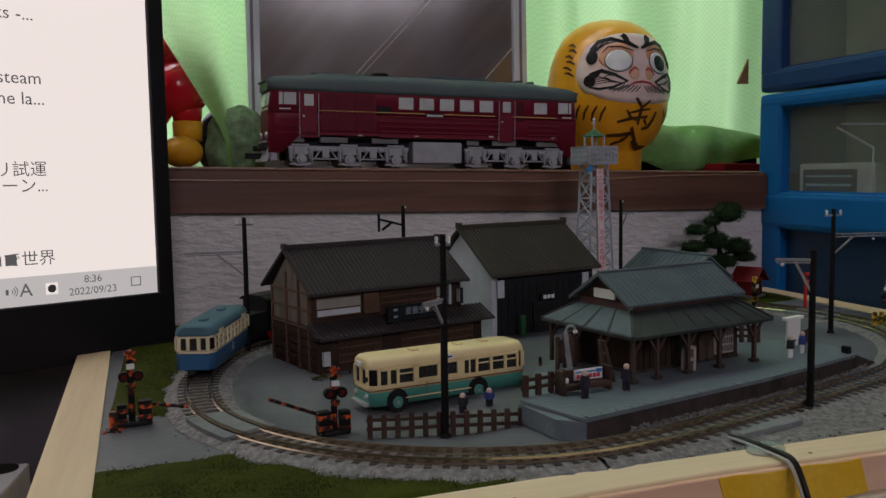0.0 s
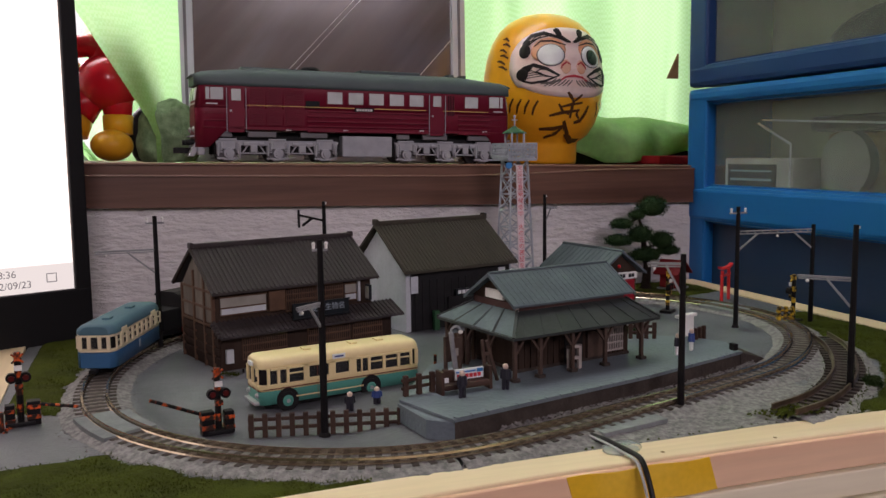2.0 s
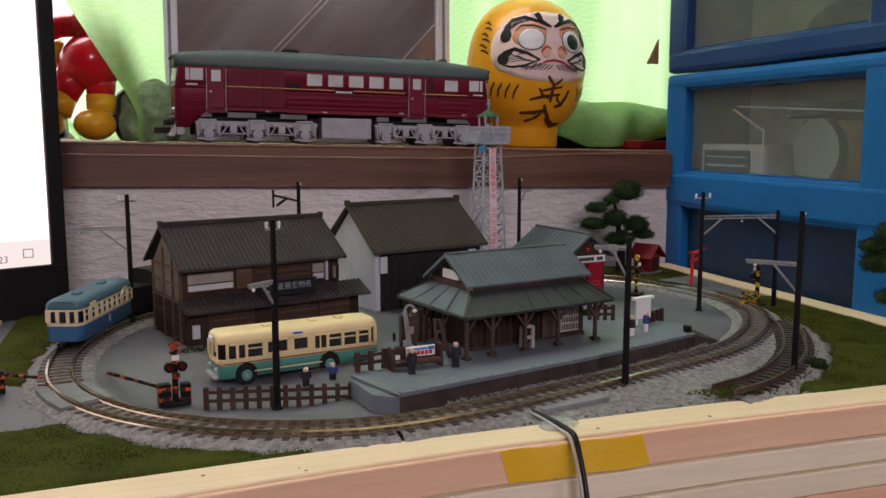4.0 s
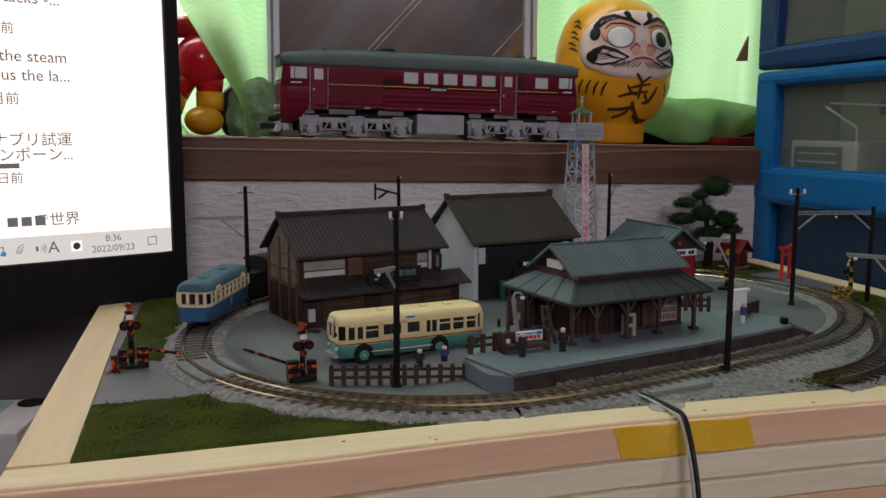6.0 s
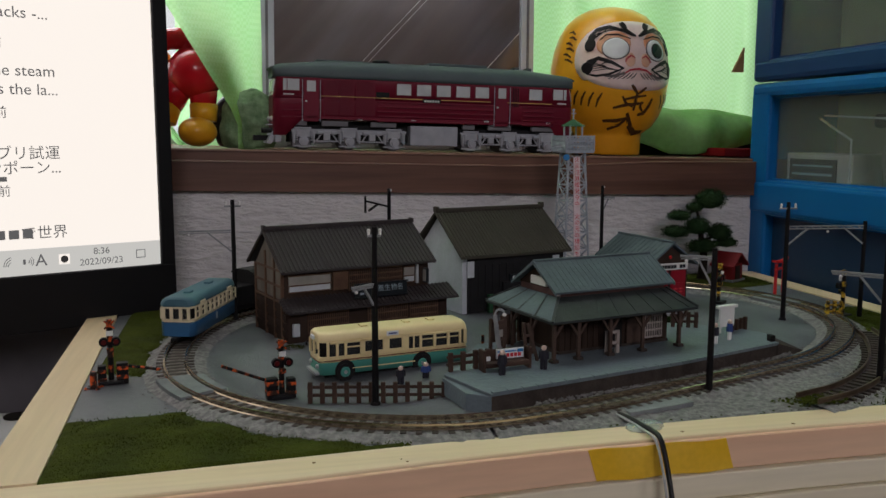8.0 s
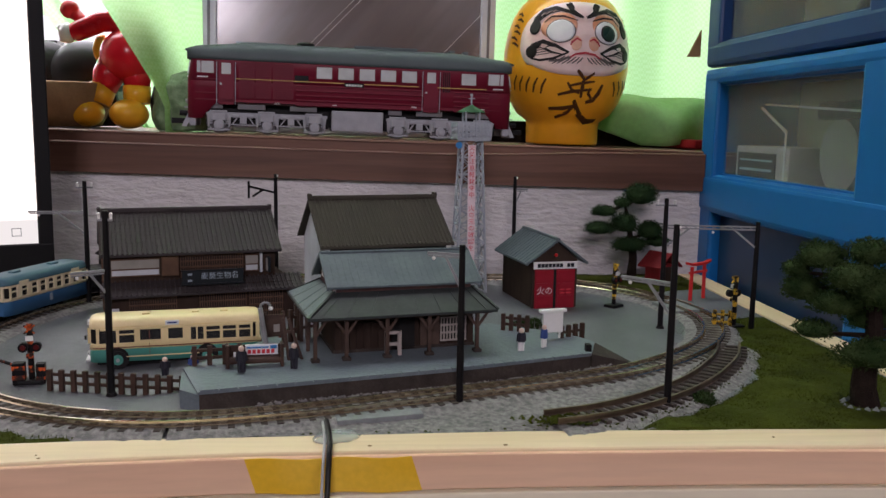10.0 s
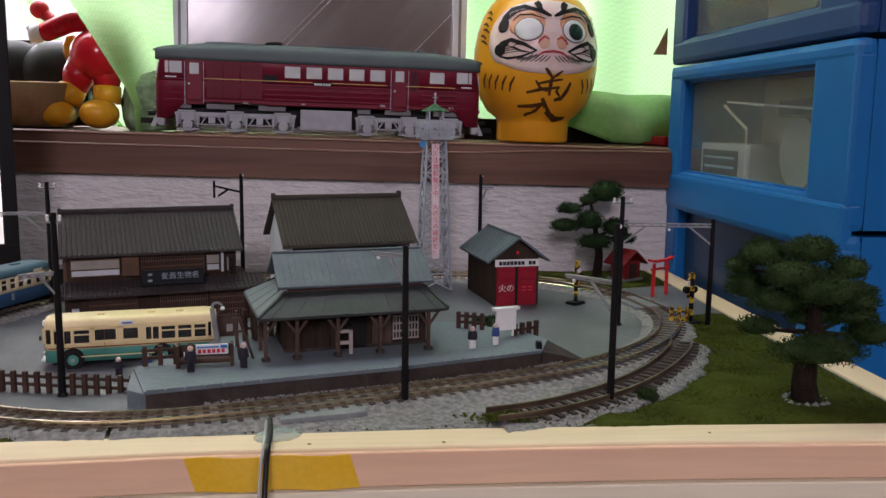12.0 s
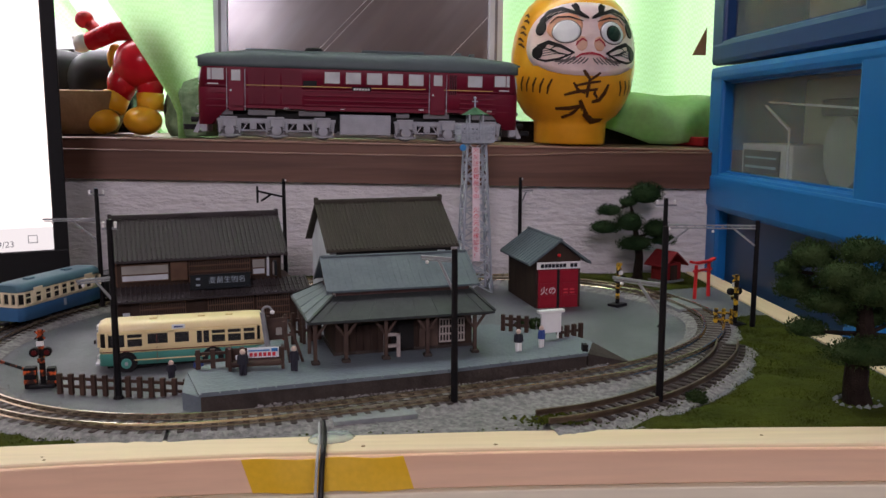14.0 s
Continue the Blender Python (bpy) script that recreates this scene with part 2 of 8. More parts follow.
M["pole_grey"] = material("pole_grey", (0.20, 0.21, 0.22), 0.5, colour2=(0.28, 0.29, 0.30), scale=120)
M["white_plastic"] = material("white_plastic", (0.80, 0.80, 0.78), 0.45, scale=60, fine=0.05)
M["insulator"] = material("insulator", (0.85, 0.85, 0.83), 0.2, scale=200, fine=0.04)
M["warn_orange"] = material("warn_orange", (0.70, 0.11, 0.02), 0.5, colour2=(0.030, 0.014, 0.010), scale=420, mix=(0.38, 0.52))
M["warn_yellow"] = material("warn_yellow", (0.66, 0.40, 0.03), 0.5, colour2=(0.025, 0.020, 0.010), scale=420, mix=(0.42, 0.56))
M["grey_boards"] = material("grey_boards", (0.10, 0.085, 0.072), 0.85, colour2=(0.16, 0.14, 0.12), scale=160, stretch=(1, 1, 0.3), fine=0.2)
M["cream_paper"] = material("cream_paper", (0.30, 0.285, 0.26), 0.8, scale=90, fine=0.08)
M["lattice_wood"] = material("lattice_wood", (0.080, 0.044, 0.028), 0.7, colour2=(0.112, 0.064, 0.041), scale=150)
M["black_wall"] = material("black_wall", (0.009, 0.009, 0.010), 0.7, colour2=(0.015, 0.015, 0.016), scale=100)
M["white_wall"] = material("white_wall", (0.50, 0.53, 0.57), 0.85, colour2=(0.42, 0.45, 0.48), scale=60, bump=0.15)
M["sign_black"] = material("sign_black", (0.012, 0.016, 0.020), 0.45, scale=100)
M["sign_white"] = material("sign_white", (0.78, 0.82, 0.84), 0.6, scale=100, fine=0.04)
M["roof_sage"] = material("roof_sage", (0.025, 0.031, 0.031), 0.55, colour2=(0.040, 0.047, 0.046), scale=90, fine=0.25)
M["maroon_trim"] = material("maroon_trim", (0.085, 0.045, 0.042), 0.8, colour2=(0.11, 0.06, 0.055), scale=120)
M["door_red"] = material("door_red", (0.28, 0.010, 0.022), 0.5, colour2=(0.23, 0.008, 0.018), scale=90)
M["shrine_red"] = material("shrine_red", (0.20, 0.014, 0.016), 0.6, scale=120)
M["torii_red"] = material("torii_red", (0.72, 0.035, 0.035), 0.45, scale=120)
M["steel_grey"] = material("steel_grey", (0.42, 0.45, 0.50), 0.45, colour2=(0.33, 0.36, 0.41), scale=150)
M["sign_red"] = material("sign_red", (0.66, 0.05, 0.07), 0.6, scale=200, fine=0.04)
M["sign_pink"] = material("sign_pink", (0.80, 0.66, 0.68), 0.6, scale=200, fine=0.05)
M["green_cap"] = material("green_cap", (0.03, 0.11, 0.05), 0.6, scale=100)
M["blue_bit"] = material("blue_bit", (0.04, 0.22, 0.50), 0.5, scale=100)
M["bus_cream"] = material("bus_cream", (0.80, 0.66, 0.36), 0.38, colour2=(0.76, 0.62, 0.33), scale=60, fine=0.04, coat=0.2)
M["bus_teal"] = material("bus_teal", (0.075, 0.30, 0.245), 0.38, colour2=(0.065, 0.27, 0.22), scale=60, fine=0.04, coat=0.2)
M["bus_line"] = material("bus_line", (0.22, 0.07, 0.04), 0.5, scale=60)
M["tyre"] = material("tyre", (0.012, 0.012, 0.013), 0.75, scale=200)
M["chrome"] = material("chrome", (0.50, 0.51, 0.52), 0.42, 0.8, scale=100, fine=0.05)
# Near-black colour holds the shade of insides and recesses; also the bus chassis.
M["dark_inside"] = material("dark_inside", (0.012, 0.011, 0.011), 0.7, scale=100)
M["window_glass"] = glass("window_glass", (0.12, 0.13, 0.13), 0.06, 0.14)
M["tram_cream"] = material("tram_cream", (0.76, 0.66, 0.46), 0.42, scale=60, fine=0.05)
M["tram_blue"] = material("tram_blue", (0.035, 0.125, 0.26), 0.45, colour2=(0.03, 0.105, 0.22), scale=60, fine=0.06)
M["tram_roof"] = material("tram_roof", (0.055, 0.125, 0.165), 0.55, colour2=(0.07, 0.15, 0.19), scale=70, fine=0.1)
M["steam_black"] = material("steam_black", (0.010, 0.010, 0.011), 0.5, scale=100)
M["wheel_red"] = material("wheel_red", (0.50, 0.015, 0.02), 0.5, scale=100)
M["loco_maroon"] = material("loco_maroon", (0.175, 0.012, 0.030), 0.42, colour2=(0.155, 0.010, 0.026), scale=40, fine=0.04)
M["loco_roof"] = material("loco_roof", (0.070, 0.094, 0.098), 0.5, colour2=(0.084, 0.110, 0.112), scale=40, fine=0.06)
M["loco_grey"] = material("loco_grey", (0.40, 0.42, 0.45), 0.45, colour2=(0.34, 0.36, 0.39), scale=150, fine=0.10)
M["loco_black"] = material("loco_black", (0.008, 0.008, 0.009), 0.6, scale=100)
M["loco_line"] = material("loco_line", (0.70, 0.45, 0.16), 0.5, scale=100)
M["loco_pane"] = material("loco_pane", (0.60, 0.64, 0.64), 0.22, scale=60, fine=0.06)
M["face_skin"] = material("face_skin", (0.90, 0.74, 0.70), 0.4, colour2=(0.88, 0.64, 0.57), scale=26, coat=0.2)
M["ink"] = material("ink", (0.018, 0.015, 0.014), 0.45, scale=60)
M["ink_brown"] = material("ink_brown", (0.10, 0.040, 0.012), 0.5, scale=200, fine=0.3)
M["lip_red"] = material("lip_red", (0.62, 0.06, 0.08), 0.4, scale=60)
M["eye_white"] = material("eye_white", (0.86, 0.87, 0.86), 0.35, scale=60, fine=0.03)
M["eye_green"] = material("eye_green", (0.02, 0.05, 0.035), 0.3, scale=60)
M["toy_red"] = material("toy_red", (0.62, 0.012, 0.022), 0.25, scale=30, fine=0.04, coat=0.4)
M["toy_yellow"] = material("toy_yellow", (0.80, 0.40, 0.02), 0.3, scale=30, fine=0.04, coat=0.3)
M["toy_black"] = material("toy_black", (0.014, 0.013, 0.013), 0.4, scale=30)
M["green_cloth"] = material("green_cloth", (0.12, 0.20, 0.10), 0.95, colour2=(0.24, 0.36, 0.20), scale=160, bump=1.0, bump_scale=900)
M["basket_tan"] = material("basket_tan", (0.28, 0.17, 0.08), 0.8, scale=60, bump=0.5)
M["pine_needles"] = material("pine_needles", (0.014, 0.034, 0.013), 0.9, spec=0.08, colour2=(0.030, 0.060, 0.022), scale=120, fine=0.35)
M["tree_green"] = material("tree_green", (0.016, 0.034, 0.011), 0.95, spec=0.05, colour2=(0.042, 0.068, 0.024), scale=120, fine=0.35)
M["bark"] = material("bark", (0.013, 0.009, 0.007), 0.9, spec=0.1, colour2=(0.024, 0.017, 0.013), scale=200, bump=0.8)
M["frame_white"] = material("frame_white", (0.66, 0.70, 0.74), 0.35, scale=20, fine=0.04)
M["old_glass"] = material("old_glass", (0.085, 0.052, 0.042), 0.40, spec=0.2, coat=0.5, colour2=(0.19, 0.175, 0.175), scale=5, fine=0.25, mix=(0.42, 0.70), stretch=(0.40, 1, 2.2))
M["old_glass"].node_tree.nodes["Principled BSDF"].inputs["Coat Roughness"].default_value = 0.15
M["old_glass"].node_tree.nodes["Principled BSDF"].inputs["Coat IOR"].default_value = 2.1
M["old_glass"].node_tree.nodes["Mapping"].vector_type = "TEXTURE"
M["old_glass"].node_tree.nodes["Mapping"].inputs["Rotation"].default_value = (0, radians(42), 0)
og = M["old_glass"].node_tree
smear, amount = og.nodes.new("ShaderNodeTexNoise"), og.nodes.new("ShaderNodeMapRange")
smear.inputs["Scale"].default_value, smear.inputs["Detail"].default_value = 28, 8
amount.inputs["From Min"].default_value, amount.inputs["From Max"].default_value = 0.35, 0.65
amount.inputs["To Min"].default_value, amount.inputs["To Max"].default_value = 0.65, 1.0
og.links.new(og.nodes["Texture Coordinate"].outputs["Object"], smear.inputs["Vector"])
og.links.new(smear.outputs["Fac"], amount.inputs["Value"])
og.links.new(amount.outputs["Result"], og.nodes["Principled BSDF"].inputs["Coat Weight"])
M["pale_streak"] = material("pale_streak", (0.72, 0.66, 0.62), 0.35, colour2=(0.50, 0.43, 0.40), scale=60)
M["hem_green"] = material("hem_green", (0.36, 0.68, 0.23), 0.9, colour2=(0.50, 0.80, 0.36), scale=25, bump=0.6, bump_scale=1400, fine=0.15)
M["peach"] = material("peach", (0.78, 0.33, 0.17), 0.45, colour2=(0.80, 0.48, 0.33), scale=60)
M["ink_grey"] = material("ink_grey", (0.17, 0.14, 0.13), 0.5, scale=300, fine=0.4)
M["chest_pane"] = glass("chest_pane", (0.34, 0.38, 0.33), 0.12, 0.20)
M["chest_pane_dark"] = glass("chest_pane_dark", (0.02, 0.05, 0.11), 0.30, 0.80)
M["drawer_plastic"] = material("drawer_plastic", (0.34, 0.36, 0.28), 0.5, colour2=(0.26, 0.24, 0.17), scale=14, fine=0.1)
M["paper"] = material("paper", (0.55, 0.55, 0.54), 0.7, scale=40, fine=0.06)
M["pale_grey"] = material("pale_grey", (0.36, 0.37, 0.36), 0.4, scale=40, fine=0.06)
M["grey_metal"] = material("grey_metal", (0.20, 0.20, 0.21), 0.5, scale=40, fine=0.06)
M["box_white"] = material("box_white", (0.62, 0.63, 0.64), 0.6, scale=30, fine=0.05)
M["box_blue"] = material("box_blue", (0.04, 0.25, 0.46), 0.5, scale=60)
M["box_pale"] = material("box_pale", (0.36, 0.54, 0.62), 0.5, scale=60)
M["screen"] = glowing("screen", (1.0, 0.94, 0.85), 1.6)
M["screen_bar"] = glowing("screen_bar", (0.90, 0.90, 0.84), 1.0)
M["screen_ink"] = glowing("screen_ink", (0.16, 0.16, 0.16), 1.0)
M["screen_ink_dark"] = glowing("screen_ink_dark", (0.03, 0.03, 0.03), 1.0)
M["screen_blue"] = glowing("screen_blue", (0.05, 0.30, 0.55), 1.0)
M["doll_dark"] = material("doll_dark", (0.025, 0.025, 0.035), 0.6, scale=200)
M["doll_skin"] = material("doll_skin", (0.66, 0.50, 0.42), 0.6, scale=200)
M["doll_blue"] = material("doll_blue", (0.04, 0.075, 0.24), 0.6, scale=200)
M["cable_black"] = material("cable_black", (0.012, 0.012, 0.012), 0.4, scale=100)
M["cable_grey"] = material("cable_grey", (0.42, 0.43, 0.43), 0.4, scale=100)
M["glue"] = glass("glue", (0.45, 0.55, 0.52), 0.15, 0.45)
M["book_red"] = material("book_red", (0.42, 0.02, 0.03), 0.5, scale=30)
M["grey_panel"] = material("grey_panel", (0.105, 0.100, 0.108), 0.7, colour2=(0.14, 0.13, 0.14), scale=12)
M["track_dirt"] = material("track_dirt", (0.11, 0.096, 0.082), 0.9, colour2=(0.19, 0.172, 0.152), scale=350, bump=0.8, bump_scale=1500, fine=0.3)
M["lens_red"] = material("lens_red", (0.09, 0.006, 0.006), 0.35, scale=100)
M["sign_pale"] = material("sign_pale", (0.30, 0.37, 0.43), 0.6, scale=100, fine=0.05)
M["gate_wood"] = material("gate_wood", (0.42, 0.37, 0.34), 0.7, scale=100, fine=0.1)


# ---- the room ----
def structure(name, bm, mat, label):
    return tagged(part(name, bm, mat, None), label, kind="structure")


bm = box(begin(), -1.3, 1.9, -2.1, 1.1, -0.77, -0.75)
structure("floor", bm, M["floor_wood"], "brown wooden floor of the room")
bm = box(begin(), -1.3, 1.9, -2.1, 1.1, 1.62, 1.66)
structure("ceiling", bm, M["plaster"], "plain pale ceiling of the room")
# the back wall with its window opening above the sill
SILL_TOP, SILL_BOTTOM, SILL_FRONT, WALL_FRONT = 0.0873, 0.0612, 0.540, 0.545
SILL_FALL = 0.020


def sill(x):
    """The height of the sill's top, which falls a little towards the chest."""
    return SILL_TOP + (0.20 - x) * SILL_FALL


bm = begin()
box(bm, -1.3, 1.9, WALL_FRONT, 0.80, -0.75, SILL_BOTTOM + 0.003)
box(bm, -1.3, -0.35, WALL_FRONT, 0.80, SILL_BOTTOM + 0.003, 1.62)
box(bm, 0.90, 1.9, WALL_FRONT, 0.80, SILL_BOTTOM + 0.003, 1.62)
box(bm, -0.35, 0.90, WALL_FRONT, 0.80, 1.36, 1.62)
structure("wall_back", bm, M["wallpaper"], "white textured wallpaper wall under the window")
bm = begin()
box(bm, -1.34, -1.3, -2.1, 1.1, -0.75, 1.62)
structure("wall_side", bm, M["plaster"], "plain wall of the room")
bm = begin()
box(bm, 1.9, 1.94, -2.1, 1.1, -0.75, 1.62)
structure("wall_side_right", bm, M["plaster"], "plain wall of the room")
bm = begin()
for x0, x1 in ((-1.3, -0.37), (0.33, 1.03), (1.87, 1.9)):
    box(bm, x0, x1, -2.14, -2.1, -0.75, 1.62)
for x0, x1, z0, z1 in ((-0.37, 0.33, 0.69, 1.43), (1.03, 1.87, 1.15, 1.54)):
    box(bm, x0, x1, -2.14, -2.1, -0.75, z0)
    box(bm, x0, x1, -2.14, -2.1, z1, 1.62)
structure("wall_rear", bm, M["plaster"], "plain unseen wall behind the viewer with two assumed windows")

bm = box(begin(), -4.0, 5.0, 3.4, 3.45, -1.5, 4.0)
structure("backdrop", bm, glowing("bright_outdoors", (0.95, 0.98, 1.0), 1.6), "bright pale outdoors beyond the window")


def sill_board(near, far, low, top, bevel):
    """A board along the window that follows the sill's fall; low and top give its heights at each x."""
    bm, rings = begin(), []
    for k in range(26):
        x = -0.35 + 1.25 * k / 25
        z0, z1 = low(x), top(x)
        outline = [(near, z0), (far, z0), (far, z1)] + [(near + bevel * (1 - math.sin(radians(a))), z1 - bevel * (1 - math.cos(radians(a)))) for a in (90, 60, 30, 0)]
        rings.append([bm.verts.new((x, y, z)) for y, z in outline])
    n = len(rings[0])
    for r0, r1 in zip(rings, rings[1:]):
        for i in range(n):
            bm.faces.new((r0[i], r1[i], r1[(i + 1) % n], r0[(i + 1) % n]))
    bm.faces.new(rings[0]), bm.faces.new(rings[-1])
    bmesh.ops.recalc_face_normals(bm, faces=bm.faces)
    return bm


SILL_LOW = SILL_TOP - SILL_BOTTOM + 0.0004
bm = sill_board(SILL_FRONT + 0.0045, 0.80, lambda x: sill(x) - SILL_LOW + 0.0010, sill, 0.0015)
structure("window_sill", bm, M["sill_wood"], "dark brown varnished wooden window sill shelf")
# the front board stands a little lower than the sill, by less towards the chest
bm = sill_board(SILL_FRONT, SILL_FRONT + 0.0110, lambda x: sill(x) - SILL_LOW, lambda x: sill(x) - 0.0020 - 0.0052 * min(max((0.37 - x) / 0.10, 0.0), 1.0), 0.0012)
structure("sill_front_board", bm, M["sill_wood"], "dark brown wooden board along the sill's front")

# ---- the desk and the baseboard of the layout ----
bm = box(begin(), -0.9, 1.2, 0.10, 0.545, -0.115, -0.09, bevel=0.002)
structure("desk_top", bm, M["dark_wood"], "dark desk top under the model railway")

# track line: a closed curve through the loop's stations
LOOP = [(0.1431 - 0.1076 * math.cos(radians(a)), 0.3593 + 0.1076 * math.sin(radians(a))) for a in range(-90, 1, 15)]
LOOP += [(0.0368, 0.388), (0.0435, 0.416), (0.0550, 0.441), (0.0740, 0.464), (0.1010, 0.482), (0.1420, 0.4975), (0.1920, 0.5085), (0.2500, 0.5145), (0.3050, 0.5070), (0.3460, 0.4810), (0.3685, 0.4460), (0.377, 0.408),
         (0.373, 0.378), (0.359, 0.349), (0.335, 0.3225), (0.305, 0.3010), (0.262, 0.2845), (0.217, 0.2695), (0.180, 0.2580)]
SIDING = [(0.2660, 0.2492), (0.2880, 0.2570), (0.312, 0.2722), (0.335, 0.2940), (0.357, 0.3240), (0.368, 0.3480)]


def curve_points(ps, closed, step=0.001):
    """Evenly spaced places and headings on a smooth line through ps."""
    n, out = len(ps), []
    for i in range(n if closed else n - 1):
        p = [Vector(ps[(i + k) % n] if closed else ps[min(max(i + k, 0), n - 1)]) for k in (-1, 0, 1, 2)]
        for s in range(24):
            t = s / 24
            out.append(0.5 * (2 * p[1] + (p[2] - p[0]) * t + (2 * p[0] - 5 * p[1] + 4 * p[2] - p[3]) * t * t + (3 * p[1] - p[0] - 3 * p[2] + p[3]) * t ** 3))
    if closed:
        out.append(out[0].copy())
    even, left = [], 0.0
    for a, b in zip(out, out[1:]):
        d = (b - a).length
        while left < d:
            even.append((a + (b - a) * (left / d), math.atan2(b.y - a.y, b.x - a.x)))
            left += step
        left -= d
    return even


TRACK = curve_points(LOOP, True)
SPUR = curve_points(SIDING, False)

IN_X0, IN_X1, IN_Y0, IN_Y1 = 0.004, 0.414, 0.2415, 0.538
layout = thing("layout_base", pose(0, 0, 0), "railway diorama base with asphalt, ballast and green turf in a pine frame", "diorama")
layout["kind"] = "structure"


def along(x, table):
    """The value at x of a line through (x, value) pairs."""
    for (x0, v0), (x1, v1) in zip(table, table[1:]):
        if x <= x1:
            return v0 + (v1 - v0) * (x - x0) / (x1 - x0)
    return table[-1][1]


# the slightly bowed front of the frame: outer and inner edge
FRONT_OUT = [(-0.022, 0.2160), (0.030, 0.2165), (0.076, 0.2192), (0.120, 0.2235), (0.169, 0.2265), (0.250, 0.2272), (0.320, 0.2262), (0.390, 0.2236), (0.432, 0.2222)]
FRONT_IN = [(-0.022, 0.2315), (0.006, 0.2330), (0.060, 0.2368), (0.120, 0.2408), (0.250, 0.2440), (0.330, 0.2430), (0.432, 0.2392)]


def front_edge(x):
    return along(x, FRONT_OUT)


def inner_edge(x):
    return along(x, FRONT_IN)


def bowed_board(x0, x1, near, far, z0, z1, c=0.0004):
    """A board along the front with softened edges; near and far give its faces' y at each x."""
    bm, rows = begin(), []
    for k in range(41):
        x = x0 + (x1 - x0) * k / 40
        a, b = near(x), far(x)
        rows.append([bm.verts.new((x, y, z)) for y, z in ((a, z0 + c), (a + c, z0), (b - c, z0), (b, z0 + c), (b, z1 - c), (b - c, z1), (a + c, z1), (a, z1 - c))])
    for r0, r1 in zip(rows, rows[1:]):
        for i in range(8):
            bm.faces.new((r0[i], r0[(i + 1) % 8], r1[(i + 1) % 8], r1[i]))
    bm.faces.new(rows[0][::-1]), bm.faces.new(rows[-1])
    bmesh.ops.recalc_face_normals(bm, faces=bm.faces)
    return bm


part("front_rail", bowed_board(-0.0102, 0.428, lambda x: front_edge(x) + 0.0019, inner_edge, -0.0135, 0.0006), M["pine"], layout, "pale pine front board of the frame")
part("front_face", bowed_board(-0.0102, 0.428, front_edge, lambda x: front_edge(x) + 0.0018, -0.0112, -0.0003, 0.0003), M["pine_pink"], layout, "pinkish planed pine edge strip")
part("side_rail", prism(begin(), [(-0.0102, 0.2335), (0.0064, 0.2335), (-0.0055, IN_Y1), (-0.0195, IN_Y1)], "z", -0.0135, 0.0009), M["pine_side"], layout, "pale pine side board")
part("side_rail", box(begin(), IN_X1, 0.428, 0.2420, IN_Y1, -0.0135, 0.0009, bevel=0.0006), M["pine_side"], layout, "pale pine side board")
part("core", box(begin(), -0.0095, 0.427, 0.2340, 0.537, -0.0500, -0.0142), M["pine_side"], layout)
part("lower_board", bowed_board(-0.0130, 0.432, lambda x: front_edge(x) - 0.0012, lambda x: front_edge(x) + 0.0030, -0.0205, -0.0120), M["pale_board"], layout, "pale wooden board below the frame")
part("lower_board", bowed_board(-0.0130, 0.432, lambda x: front_edge(x) - 0.0024, lambda x: front_edge(x) + 0.0030, -0.0292, -0.0211), M["pale_board"], layout, "pale wooden board below the frame")
part("lower_strip", bowed_board(-0.0130, 0.432, lambda x: front_edge(x) - 0.0018, lambda x: front_edge(x) + 0.0030, -0.0390, -0.0298), M["pine_pink"], layout, "pinkish board under the pale ones")
random.seed(21)
for k in range(7):
    x = random.uniform(0.02, 0.41)
    f = random.uniform(0.15, 0.85)
    y = front_edge(x) + 0.002 + f * (inner_edge(x) - front_edge(x) - 0.002)
    r = random.uniform(0.00035, 0.0008)
    part("knot", lathe(begin(), [(0.00001, 0.00008), (r * 0.7, 0.00008), (r, 0.0)], 10, c=(x, y, 0.0006)), M["basket_tan"], layout, "tiny dark knot in the pine")
part("lower_block", box(begin(), -0.02, 0.430, 0.25, 0.53, -0.0900, -0.0502), M["pine"], layout)


# ---- ground cover of the layout ----
def lettering(name, words, height, m, mat, parent, label="", thick=0.0):
    """Words in the built-in font as a mesh, centred on m, that reads along x with its top towards y."""
    cu = bpy.data.curves.new(name, "FONT")
    cu.body, cu.size, cu.align_x, cu.align_y, cu.resolution_u, cu.extrude = words, height, "CENTER", "CENTER", 3, thick
    tmp = new("lettering_source", cu)
    me = bpy.data.meshes.new_from_object(tmp.evaluated_get(bpy.context.evaluated_depsgraph_get()))
    bpy.data.objects.remove(tmp)
    bpy.data.curves.remove(cu)
    me.materials.clear()
    me.materials.append(mat)
    ob = new(name, me)
    ob.parent = parent
    ob.matrix_local = m
    if label:
        ob["label"] = label
    return ob


def inside(p, poly):
    x, y, hit = p[0], p[1], False
    for (x0, y0), (x1, y1) in zip(poly, poly[1:] + poly[:1]):
        if (y0 > y) != (y1 > y) and x < (x1 - x0) * (y - y0) / (y1 - y0) + x0:
            hit = not hit
    return hit


NEAR = {}
for line in (TRACK, SPUR):
    for q, a in line[::3]:
        NEAR.setdefault((int(q.x / 0.02), int(q.y / 0.02)), []).append(q)


def track_distance(x, y):
    i, j, best = int(x / 0.02), int(y / 0.02), 9.0
    for di in (-1, 0, 1):
        for dj in (-1, 0, 1):
            for q in NEAR.get((i + di, j + dj), ()):
                best = min(best, (q.x - x) ** 2 + (q.y - y) ** 2)
    return math.sqrt(best)


def soft(v):
    v = min(max(v, 0.0), 1.0)
    return v * v * (3 - 2 * v)


